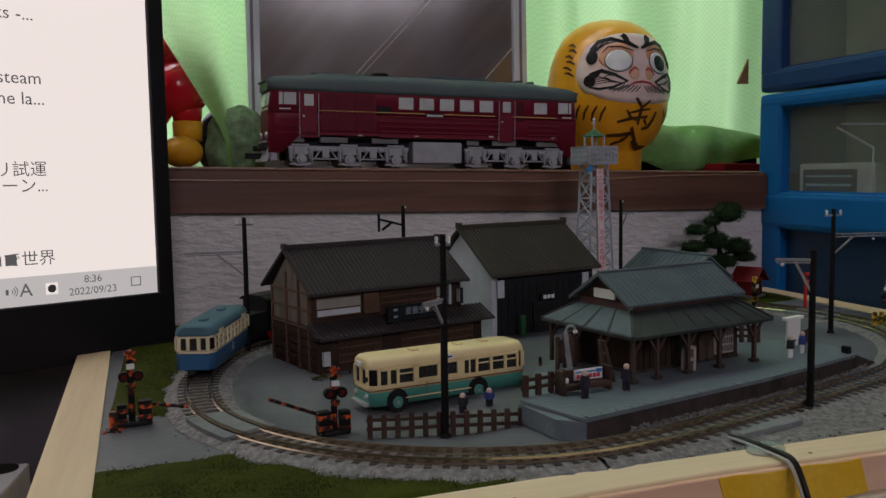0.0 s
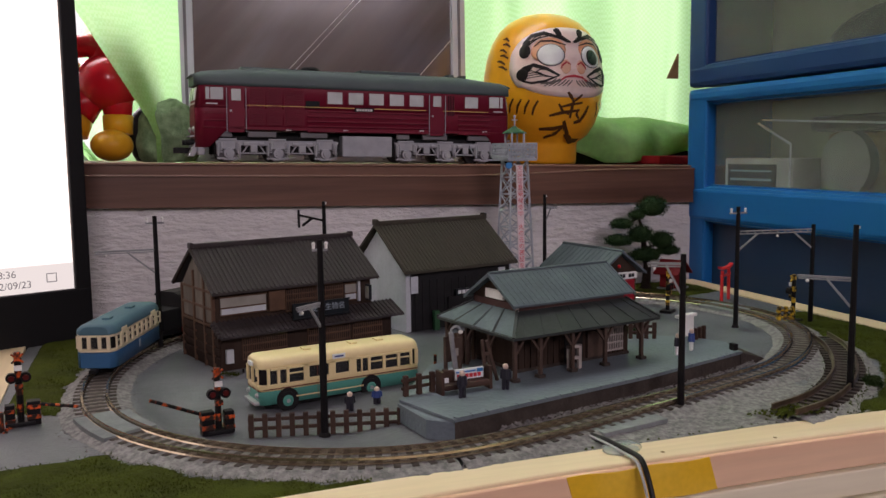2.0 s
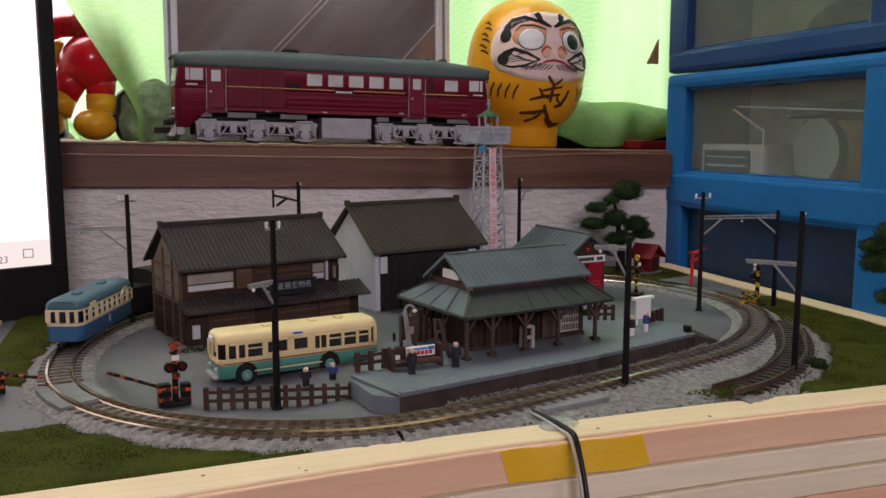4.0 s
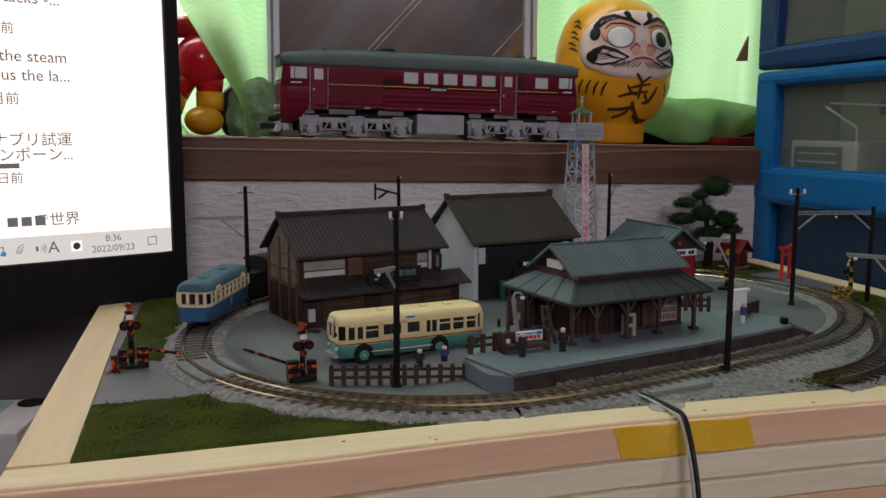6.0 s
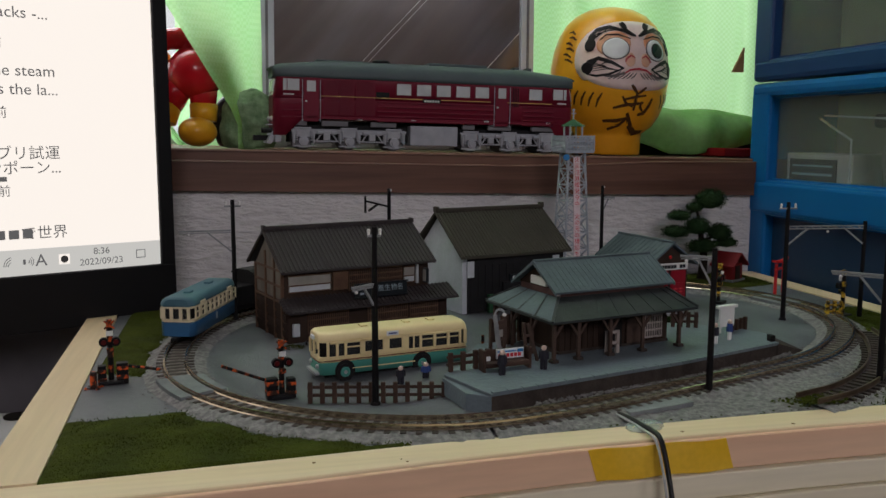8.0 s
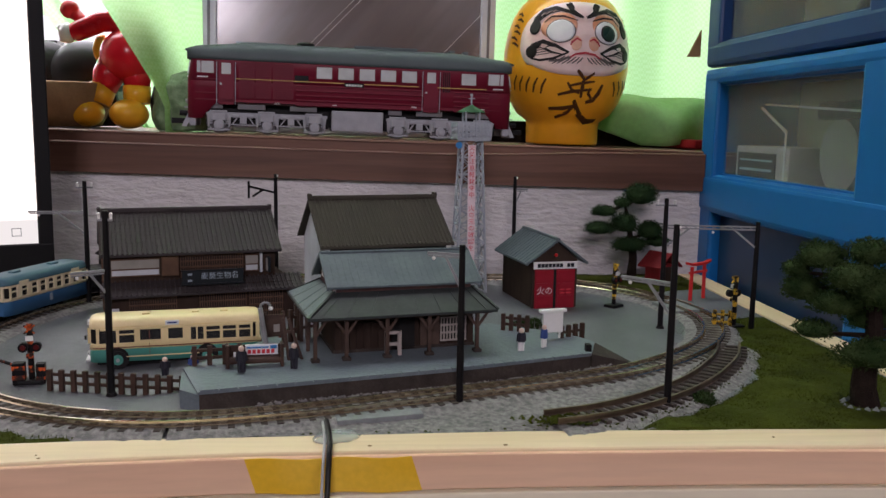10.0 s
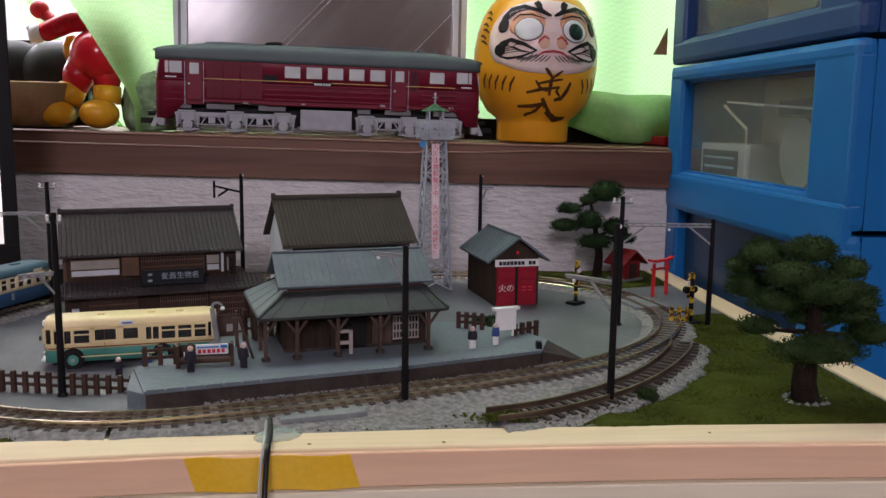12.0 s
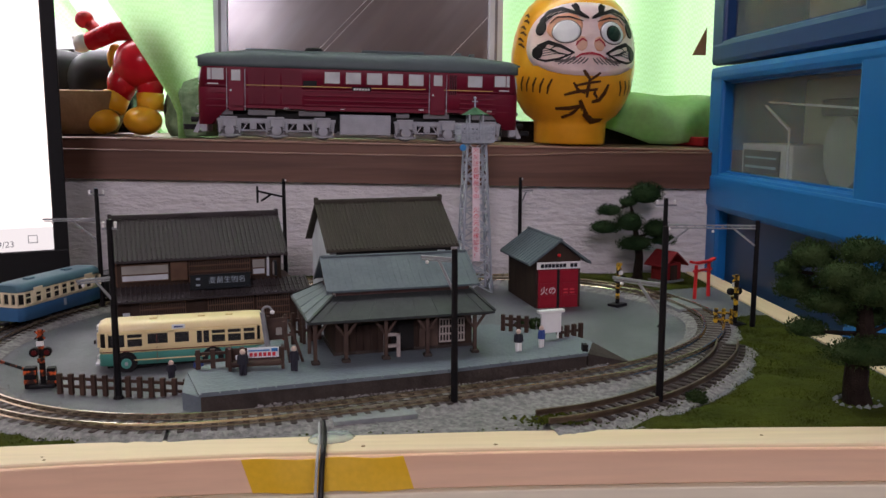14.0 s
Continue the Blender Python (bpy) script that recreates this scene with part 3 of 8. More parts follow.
def hollow(x, y):
    """The yard before the shop lies a little lower than the rest."""
    if not inside((x, y), LOOP):
        return 0.0
    return -0.0030 * soft((0.148 - x) / 0.030) * soft((track_distance(x, y) - 0.013) / 0.010) * soft((0.378 - y) / 0.025)


bm = sheet(begin(), 164, 124, lambda u, v: Vector((IN_X0 - 0.006 + (IN_X1 - IN_X0 + 0.006) * u, 0.2332 + (IN_Y1 - 0.2332) * v, hollow(IN_X0 - 0.006 + (IN_X1 - IN_X0 + 0.006) * u, 0.2332 + (IN_Y1 - 0.2332) * v))))
part("ground", bm, M["asphalt"], layout, "grey asphalt-like ground with fine grit")
part("ground_board", box(begin(), IN_X0 - 0.006, IN_X1, 0.2332, IN_Y1, -0.014, -0.0042), M["pine_side"], layout, "board under the ground cover")

TURF = {
    "front": [(0.0062, 0.2332), (0.060, 0.2369), (0.121, 0.2410), (0.108, 0.2475), (0.088, 0.2550), (0.0650, 0.2720), (0.056, 0.2900), (0.0490, 0.2955), (0.040, 0.2925), (0.029, 0.2895), (0.0041, 0.2890)],
    "left": [(0.0041, 0.3530), (0.018, 0.346), (0.026, 0.3420), (0.060, 0.36), (0.10, 0.45), (0.20, 0.50), (0.30, 0.505), (0.33, 0.5), (0.345, 0.472), (0.3585, 0.475), (0.378, 0.478), (0.4139, 0.488), (0.4139, 0.5379), (0.0041, 0.5379)],
    "right": [(0.272, 0.2416), (0.4139, 0.2416), (0.4139, 0.408), (0.392, 0.404), (0.380, 0.393), (0.378, 0.365), (0.36, 0.30), (0.33, 0.268), (0.305, 0.2545)],
}
random.seed(4)
for where, poly in TURF.items():
    step = 0.0016
    xs, ys = [p[0] for p in poly], [p[1] for p in poly]
    nx, ny = int((max(xs) - min(xs)) / step), int((max(ys) - min(ys)) / step)
    bm, made, kept = begin(), {}, []
    for i in range(nx):
        for j in range(ny):
            cx, cy = min(xs) + (i + 0.5) * step, min(ys) + (j + 0.5) * step
            wob = 0.004 * noise.noise((cx * 90, cy * 90, 1.7))
            if not inside((cx, cy), poly) or (where == "left" and inside((cx, cy), LOOP)) or track_distance(cx, cy) < (0.0125 if where != "right" else 0.0120) + wob:
                continue
            vs = []
            for a, b in ((i, j), (i + 1, j), (i + 1, j + 1), (i, j + 1)):
                if (a, b) not in made:
                    x, y = min(xs) + a * step, min(ys) + b * step
                    made[a, b] = bm.verts.new((x + random.uniform(-1, 1) * 0.0003, y + random.uniform(-1, 1) * 0.0003, 0.0007 + 0.0007 * noise.noise((x * 60, y * 60, 0)) + random.uniform(0, 0.0003)))
                vs.append(made[a, b])
            bm.faces.new(vs)
            kept.append((cx, cy))
    for v in bm.verts:
        if v.is_boundary:
            v.co.z = 0.0001
    for f in bm.faces:
        f.smooth = True
    part("turf", bm, M["grass"], layout, "short green flock turf")
    bm = begin()
    for cx, cy in random.choices(kept, k=min(len(kept) * 3, 15000)):
        x, y = cx + random.uniform(-1, 1) * step, cy + random.uniform(-1, 1) * step
        if y < inner_edge(x) + 0.0012 or x < 0.0075 or x > IN_X1 - 0.0012:
            continue
        a, h, w = random.uniform(0, 6.3), random.uniform(0.0005, 0.0010), 0.00018
        z = 0.0006
        bm.faces.new([bm.verts.new((x + w * math.cos(a), y + w * math.sin(a), z)), bm.verts.new((x - w * math.cos(a), y - w * math.sin(a), z)),
                      bm.verts.new((x + random.uniform(-1, 1) * 0.0006, y + random.uniform(-1, 1) * 0.0006, z + h))])
    tagged(part("turf_fibres", bm, M["grass"], layout), kind="stuff")


def ballast_bed(name, line, half, crown=0.0014):
    bm, rows = begin(), []
    for k, (q, a) in enumerate(line[::2]):
        row = []
        for s, z in ((-half, 0.0002), (-half * 0.62, crown), (-0.0038, crown), (0.0038, crown), (half * 0.62, crown), (half, 0.0002)):
            s += 0.0010 * noise.noise((q.x * 300, q.y * 300, s * 900))
            row.append(bm.verts.new((q.x - math.sin(a) * s, q.y + math.cos(a) * s, z + 0.00035 * noise.noise((q.x * 900, q.y * 900, s * 900)))))
        rows.append(row)
    for r0, r1 in zip(rows, rows[1:]):
        for i in range(5):
            bm.faces.new((r0[i], r1[i], r1[i + 1], r0[i + 1]))
    bmesh.ops.recalc_face_normals(bm, faces=bm.faces)
    for f in bm.faces:
        if f.normal.z < 0:
            f.normal_flip()
    return part(name, bm, M["ballast"], layout, "grey granular track ballast")


ballast_bed("ballast_bed", TRACK, 0.0128, 0.0020)
bm, rows = begin(), []
for q, a in TRACK:
    rows.append([bm.verts.new((q.x - math.sin(a) * s, q.y + math.cos(a) * s, z + 0.00022 * noise.noise((q.x * 1300, q.y * 1300, s * 1300)))) for s, z in ((-0.0038, 0.0017), (-0.0022, 0.0022), (0.0, 0.0021), (0.0022, 0.0022), (0.0038, 0.0017))])
for r0, r1 in zip(rows, rows[1:]):
    for i in range(4):
        bm.faces.new((r0[i], r1[i], r1[i + 1], r0[i + 1]))
part("track_dirt", bm, M["track_dirt"], layout, "brownish grit packed between the rails")
ballast_bed("ballast_bed", SPUR, 0.0125)


def pebble(bm, x, y, z, r):
    if y < inner_edge(x) + 0.0004 + r:
        return
    vs = [bm.verts.new((x + dx * r * random.uniform(0.6, 1.3), y + dy * r * random.uniform(0.6, 1.3), z + dz * r * random.uniform(0.5, 1.0)))
          for dx, dy, dz in ((1, 0, 0), (0, 1, 0), (-1, 0, 0), (0, -1, 0), (0, 0, 1))]
    for i in range(4):
        bm.faces.new((vs[i], vs[(i + 1) % 4], vs[4]))


# loose gravel between the platform track and the frame
TRACK_FRONT = [(0.12, 0.2530), (0.143, 0.2517), (0.180, 0.2580), (0.217, 0.2695), (0.262, 0.2845), (0.305, 0.3010)]


def gravel_at(u, v):
    x = 0.128 + 0.172 * u
    y0, y1 = inner_edge(x) + 0.0002, along(x, TRACK_FRONT) - 0.0085
    y = y0 + max(y1 - y0, 0.0005) * v
    return Vector((x, y, 0.0005 + 0.0005 * noise.noise((x * 420, y * 420, 3.1)) + 0.0003 * noise.noise((x * 1400, y * 1400, 7.7))))


part("gravel", sheet(begin(), 150, 40, gravel_at), M["ballast"], layout, "rough grey gravel along the frame")
random.seed(9)
bm = begin()
for line, n in ((TRACK, 6500), (SPUR, 1700)):
    for k in range(n):
        q, a = random.choice(line)
        s = random.choice((-1, 1)) * abs(random.gauss(0.0100, 0.0028)) if random.random() < 0.75 else random.uniform(-0.0035, 0.0035)
        pebble(bm, q.x - math.sin(a) * s, q.y + math.cos(a) * s, 0.0009 if abs(s) < 0.0095 else 0.0001, random.uniform(0.00025, 0.00062))
for k in range(3800):
    x, y = random.uniform(0.13, 0.345), random.uniform(0.2445, 0.30)
    if track_distance(x, y) > 0.010 and (y < 0.255 + (x - 0.13) * 0.32) and not (0.19 < x < 0.226 and 0.251 < y < 0.262):
        pebble(bm, x, y, 0.0, random.uniform(0.0002, 0.0006))
for k in range(1500):
    x = random.uniform(0.168, 0.305)
    f = random.random()
    pebble(bm, x, 0.2672 + (x - 0.15) * 0.285 + (x > 0.237) * (x - 0.237) * 0.06 - f * 0.0050, 0.0022 * (1 - f) ** 2, random.uniform(0.0004, 0.0010))
for k in range(420):
    x = random.uniform(0.165, 0.30)
    pebble(bm, x, 0.2585 + (x - 0.15) * 0.315 + random.uniform(-0.0035, 0.004), 0.0, random.uniform(0.0004, 0.0011))
tagged(part("ballast_stones", bm, M["ballast"], layout), kind="stuff")

bm = begin()
for k in range(260):
    x = random.uniform(0.05, 0.40)
    pebble(bm, x, inner_edge(x) + 0.0002 + abs(random.gauss(0, 0.0012)), 0.0002, random.uniform(0.0004, 0.0011))
for k in range(420):
    q, a = random.choice(SPUR)
    s = random.choice((-0.0065, 0.0, 0.008)) + random.gauss(0, 0.0012)
    pebble(bm, q.x + math.sin(a) * s, q.y - math.cos(a) * s, 0.0012, random.uniform(0.0003, 0.0008))
for k in range(260):
    pebble(bm, 0.2700 + random.gauss(0, 0.0060), 0.2500 + random.gauss(0, 0.0030), 0.0014 + random.uniform(0, 0.0010), random.uniform(0.0004, 0.0010))
tagged(part("moss_tufts", bm, M["grass"], layout), kind="stuff")

# ---- track: rails, sleepers ----


def rail_bar(line, side, closed):
    """One rail: head and foot drawn along the line at a sideways distance."""
    bm, rings = begin(), []
    for q, a in line[::3]:
        ring = []
        for ds, z in ((-0.0007, 0.0023), (0.0007, 0.0023), (0.00022, 0.0027), (0.00042, 0.0036), (0.00042, 0.0043), (-0.00042, 0.0043), (-0.00042, 0.0036), (-0.00022, 0.0027)):
            s = side + ds
            ring.append(bm.verts.new((q.x - math.sin(a) * s, q.y + math.cos(a) * s, z)))
        rings.append(ring)
    pairs = list(zip(rings, rings[1:])) + ([(rings[-1], rings[0])] if closed else [])
    for r0, r1 in pairs:
        for i in range(8):
            bm.faces.new((r0[i], r1[i], r1[(i + 1) % 8], r0[(i + 1) % 8]))
    if not closed:
        bm.faces.new(rings[0]), bm.faces.new(rings[-1][::-1])
    bmesh.ops.recalc_face_normals(bm, faces=bm.faces)
    return bm


bm = box(begin(), -0.00105, 0.00105, -0.0078, 0.0078, 0.0004, 0.0023)
sleeper_mesh = bpy.data.meshes.new("sleeper")
bm.to_mesh(sleeper_mesh)
bm.free()
sleeper_mesh.materials.append(M["sleeper"])


def lay_track(label, line, closed, gap, rail):
    root = thing("railway_track", pose(0, 0, 0), label, "track", "track pieces")
    for s in (-0.0045, 0.0045):
        part("rail", rail_bar(line, s, closed), rail, root, "worn metal rail")
    for q, a in line[2::gap]:
        if q.y - 0.0080 < inner_edge(q.x):
            continue
        ob = new("sleeper", sleeper_mesh)
        ob.parent = root
        ob.matrix_local = pose(q.x, q.y, 0, 0, 0, math.degrees(a))
    return root


main_track = lay_track("oval of model railway track with worn metal rails", TRACK, True, 5, M["rail"])
lay_track("short curved siding track half buried in grass", SPUR, False, 5, M["rail_dark"])

# level crossing slabs between and beside the rails
def near_station(x, y):
    return min(range(len(TRACK)), key=lambda k: (TRACK[k][0].x - x) ** 2 + (TRACK[k][0].y - y) ** 2)


def deck(name, k0, k1, s0, s1, mat, z=0.0038):
    bm, rows = begin(), []
    for k in range(k0, k1, 3):
        q, a = TRACK[k % len(TRACK)]
        rows.append([bm.verts.new((q.x - math.sin(a) * s, q.y + math.cos(a) * s, h)) for s, h in ((s0, 0.0005), (s0, z), (s1, z), (s1, 0.0005))])
    for r0, r1 in zip(rows, rows[1:]):
        for i in range(3):
            bm.faces.new((r0[i], r1[i], r1[i + 1], r0[i + 1]))
    bm.faces.new(rows[0]), bm.faces.new(rows[-1][::-1])
    bmesh.ops.recalc_face_normals(bm, faces=bm.faces)
    return part(name, bm, mat, main_track, "pale grey crossing slab")


for x, y in ((0.043, 0.318), (0.372, 0.425)):
    k = near_station(x, y)
    deck("crossing_slab", k - 14, k + 14, -0.0036, 0.0036, M["slab"], 0.0034)
    deck("crossing_slab", k - 14, k + 14, 0.0052, 0.0095, M["slab"], 0.0030)
    deck("crossing_slab", k - 14, k + 14, -0.0095, -0.0052, M["slab"], 0.0030)

# ---- platform and the small slab by the track ----
platform = thing("station_platform", pose(0, 0, 0), "low grey concrete station platform with a dark brown face", "platform")
P_OUT = [(0.1500, 0.2662), (0.2370, 0.2905), (0.2950, 0.3110), (0.3015, 0.3300), (0.2935, 0.3440), (0.262, 0.3640), (0.165, 0.3380), (0.1395, 0.2945)]
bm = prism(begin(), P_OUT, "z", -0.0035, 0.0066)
part("platform_body", bm, M["platform_face"], platform, "dark brown platform wall")
grow = [(x + (x - 0.22) * 0.004, y + (y - 0.31) * 0.02) for x, y in P_OUT]
bm = prism(begin(), grow, "z", 0.0067, 0.0076)
part("platform_deck", bm, M["concrete"], platform, "grey concrete platform surface")
bm = begin()
edge = [Vector((x, y, 0.0079)) for x, y in P_OUT[:3]]
for a, b in zip(edge, edge[1:]):
    d = (b - a)
    n = 14
    for i in range(n):
        beam(bm, a + d * ((i + 0.04) / n), a + d * ((i + 0.96) / n), 0.0022, 0.0008)
part("edge_stone", bm, M["concrete"], platform, "pale edge stones of the platform")
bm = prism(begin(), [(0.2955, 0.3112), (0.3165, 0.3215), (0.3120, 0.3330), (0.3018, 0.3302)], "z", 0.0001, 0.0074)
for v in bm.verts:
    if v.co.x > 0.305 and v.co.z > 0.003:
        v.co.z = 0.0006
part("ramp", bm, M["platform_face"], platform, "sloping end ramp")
bm = prism(begin(), [(0.1422, 0.2725), (0.1500, 0.2662), (0.1395, 0.2945), (0.1385, 0.2940)], "z", 0.0, 0.0064)
part("end_stone", bm, M["concrete"], platform, "pale end stone")
bm = box(begin(), 0.294, 0.2962, 0.314, 0.3175, 0.0, 0.0105, bevel=0.0003)
part("end_post", bm, M["pole_black"], platform, "small dark end post")

bm = box(begin(), 0, 0.029, -0.0045, 0.0045, 0, 0.0022, bevel=0.0004)
mesh_thing("concrete_slab", bm, M["slab"], pose(0.1955, 0.2555, 0, 0, 0, 13), "flat pale concrete slab lying beside the rails", "slab")


# ---- fences ----
def fence(label, a, b, z, posts, h, group="station fences", mat=None):
    a, b = Vector(a), Vector(b)
    d = b - a
    root = thing("fence", pose(a.x, a.y, z, 0, 0, math.degrees(math.atan2(d.y, d.x))), label, "fence", group)
    n = d.length
    for i in range(posts):
        x = n * i / (posts - 1)
        bm = box(begin(), x - 0.0009, x + 0.0009, -0.0008, 0.0008, 0, h, bevel=0.0002)
        part("post", bm, mat or M["brown_plastic"], root)
    for zz in (h * 0.36, h * 0.74):
        part("fence_rail", box(begin(), -0.0012, n + 0.0012, 0.0003, 0.0013, zz - 0.0006, zz + 0.0006, bevel=0.0002), mat or M["brown_plastic"], root)
    return root


fence("low dark brown sleeper fence beside the bus stop", (0.0887, 0.3030), (0.1388, 0.2930), -0.0030, 12, 0.0082)
fence("brown wooden fence at the platform's end", (0.1425, 0.2975), (0.1585, 0.3010), 0.0076, 4, 0.0075)
fence("dark wooden lattice fence beside the station wall", (0.1745, 0.3330), (0.1845, 0.3405), 0.0076, 4, 0.0135)
fence("brown wooden fence behind the station name board", (0.2890, 0.3375), (0.2995, 0.3435), 0.0, 4, 0.0128)
fence("brown wooden fence beyond the station's end", (0.2660, 0.3520), (0.2760, 0.3480), 0.0076, 4, 0.0075)


# ---- masts ----
def mast(label, x, y, h, arms=(), cross=0.0, lean=0.0, yaw=0.0, foot=0.0, tip=True):
    """A black mast; arms: (sideways length, height, strut) of grey brackets."""
    root = thing("catenary_mast", pose(x, y, foot, lean, 0, yaw), label, "mast", "catenary masts")
    bm = begin()
    rod(bm, (0, 0, 0), (0, 0, h), 0.00135, 0.00105, seg=10)
    rod(bm, (0, 0, 0), (0, 0, 0.0012), 0.0021, 0.0016, seg=10)
    part("post", bm, M["pole_black"], root, "black plastic post")
    if cross:
        part("crossarm", box(begin(), -cross, cross, -0.0004, 0.0004, h - 0.0038, h - 0.0029), M["pole_grey"], root, "grey crossarm")
        for s in (-1, 1):
            bm = begin()
            rod(bm, (s * cross * 0.82, 0, h - 0.0030), (s * cross * 0.82, 0, h - 0.0015), 0.00055, seg=8)
            ball(bm, (s * cross * 0.82, 0, h - 0.0013), 0.0007, u=8, v=6)
            part("insulator", bm, M["insulator"], root, "small white insulator")
    elif tip:
        bm = begin()
        ball(bm, (0.0009, 0, h - 0.0010), 0.0008, u=8, v=6)
        part("insulator", bm, M["insulator"], root, "small white insulator")
    for length, z, drop, (dx, dy) in arms:
        d = Vector((dx, dy, 0)).normalized()
        bm = begin()
        beam(bm, Vector((0, 0, z)), d * length + Vector((0, 0, z + 0.0002)), 0.0009, 0.0009)
        beam(bm, Vector((0, 0, z - 0.0010)), d * length * 0.98 + Vector((0, 0, z - 0.0008)), 0.0005, 0.0005)
        part("bracket", bm, M["pole_grey"], root, "grey bracket arm")
        bm = begin()
        beam(bm, Vector((0, 0, z - drop)), d * length * 0.48 + Vector((0, 0, z - 0.0006)), 0.0008, 0.0008)
        part("strut", bm, M["pole_grey"], root, "grey diagonal strut")
        bm = begin()
        ball(bm, d * length * 0.82 + Vector((0, 0, z - 0.0016)), 0.0007, u=8, v=6)
        part("insulator", bm, M["insulator"], root, "small white insulator")
    return root


mast("black catenary mast with a grey bracket arm over the rails", 0.0605, 0.4405, 0.0655, [(0.0275, 0.0495, 0.012, (-1.0, -0.12))], cross=0.0042)
mast("black catenary mast with a bracket, in front of the fence", 0.1128, 0.2960, 0.0680, [(0.0135, 0.0465, 0.009, (-0.72, -0.70))], cross=0.0026, foot=-0.0029)
mast("black catenary mast with a short bracket, by the platform track", 0.2380, 0.2700, 0.0570, [(0.0125, 0.0535, 0.012, (-0.92, 0.40))], tip=False)
mast("black catenary mast on the grass beside the siding", 0.3110, 0.2662, 0.0650, [(0.0200, 0.0445, 0.012, (-0.72, 0.70))])
bracket = mast("black catenary mast behind the shop with a bracket", 0.1520, 0.4950, 0.0670, [])
for a, b in (((0, 0, 0.0560), (-0.0150, -0.004, 0.0600)), ((-0.0150, -0.004, 0.0530), (-0.0150, -0.004, 0.0630)), ((-0.0130, -0.0035, 0.0540), (-0.0070, -0.002, 0.0580))):
    part("bracket", beam(begin(), a, b, 0.0012, 0.0012), M["pole_black"], bracket, "black bracket arm")
mast("black catenary mast behind the fire station", 0.2965, 0.5090, 0.0665, [(0.0080, 0.0585, 0.010, (0.9, -0.3))])
portal = mast("black catenary portal of two masts with a grey lattice beam", 0.3495, 0.3860, 0.0640, [], cross=0.0052)
D = Vector((0.3935, 0.3808, 0)) - Vector((0.3495, 0.3860, 0))
bm = begin()
rod(bm, (D.x, D.y, 0), (D.x, D.y, 0.0535), 0.00135, 0.00105, seg=10)
part("post", bm, M["pole_black"], portal, "black plastic post")
bm = begin()
for z in (0.0510, 0.0496):
    beam(bm, (0, 0, z), (D.x, D.y, z), 0.0007, 0.0006)
for i in range(10):
    beam(bm, D * (i / 10) + Vector((0, 0, 0.0510)), D * ((i + 0.5) / 10) + Vector((0, 0, 0.0496)), 0.0004, 0.0004)
part("lattice_beam", bm, M["pole_grey"], portal, "grey lattice beam")
for f0, f1 in ((0.0, 0.26), (1.0, 0.74)):
    part("strut", beam(begin(), D * f0 + Vector((0, 0, 0.0405)), D * f1 + Vector((0, 0, 0.0496)), 0.0008, 0.0008), M["pole_grey"], portal, "grey diagonal strut")
part("insulator", ball(begin(), D * 0.52 + Vector((0, 0, 0.0480)), 0.0007, u=8, v=6), M["insulator"], portal, "small white insulator")


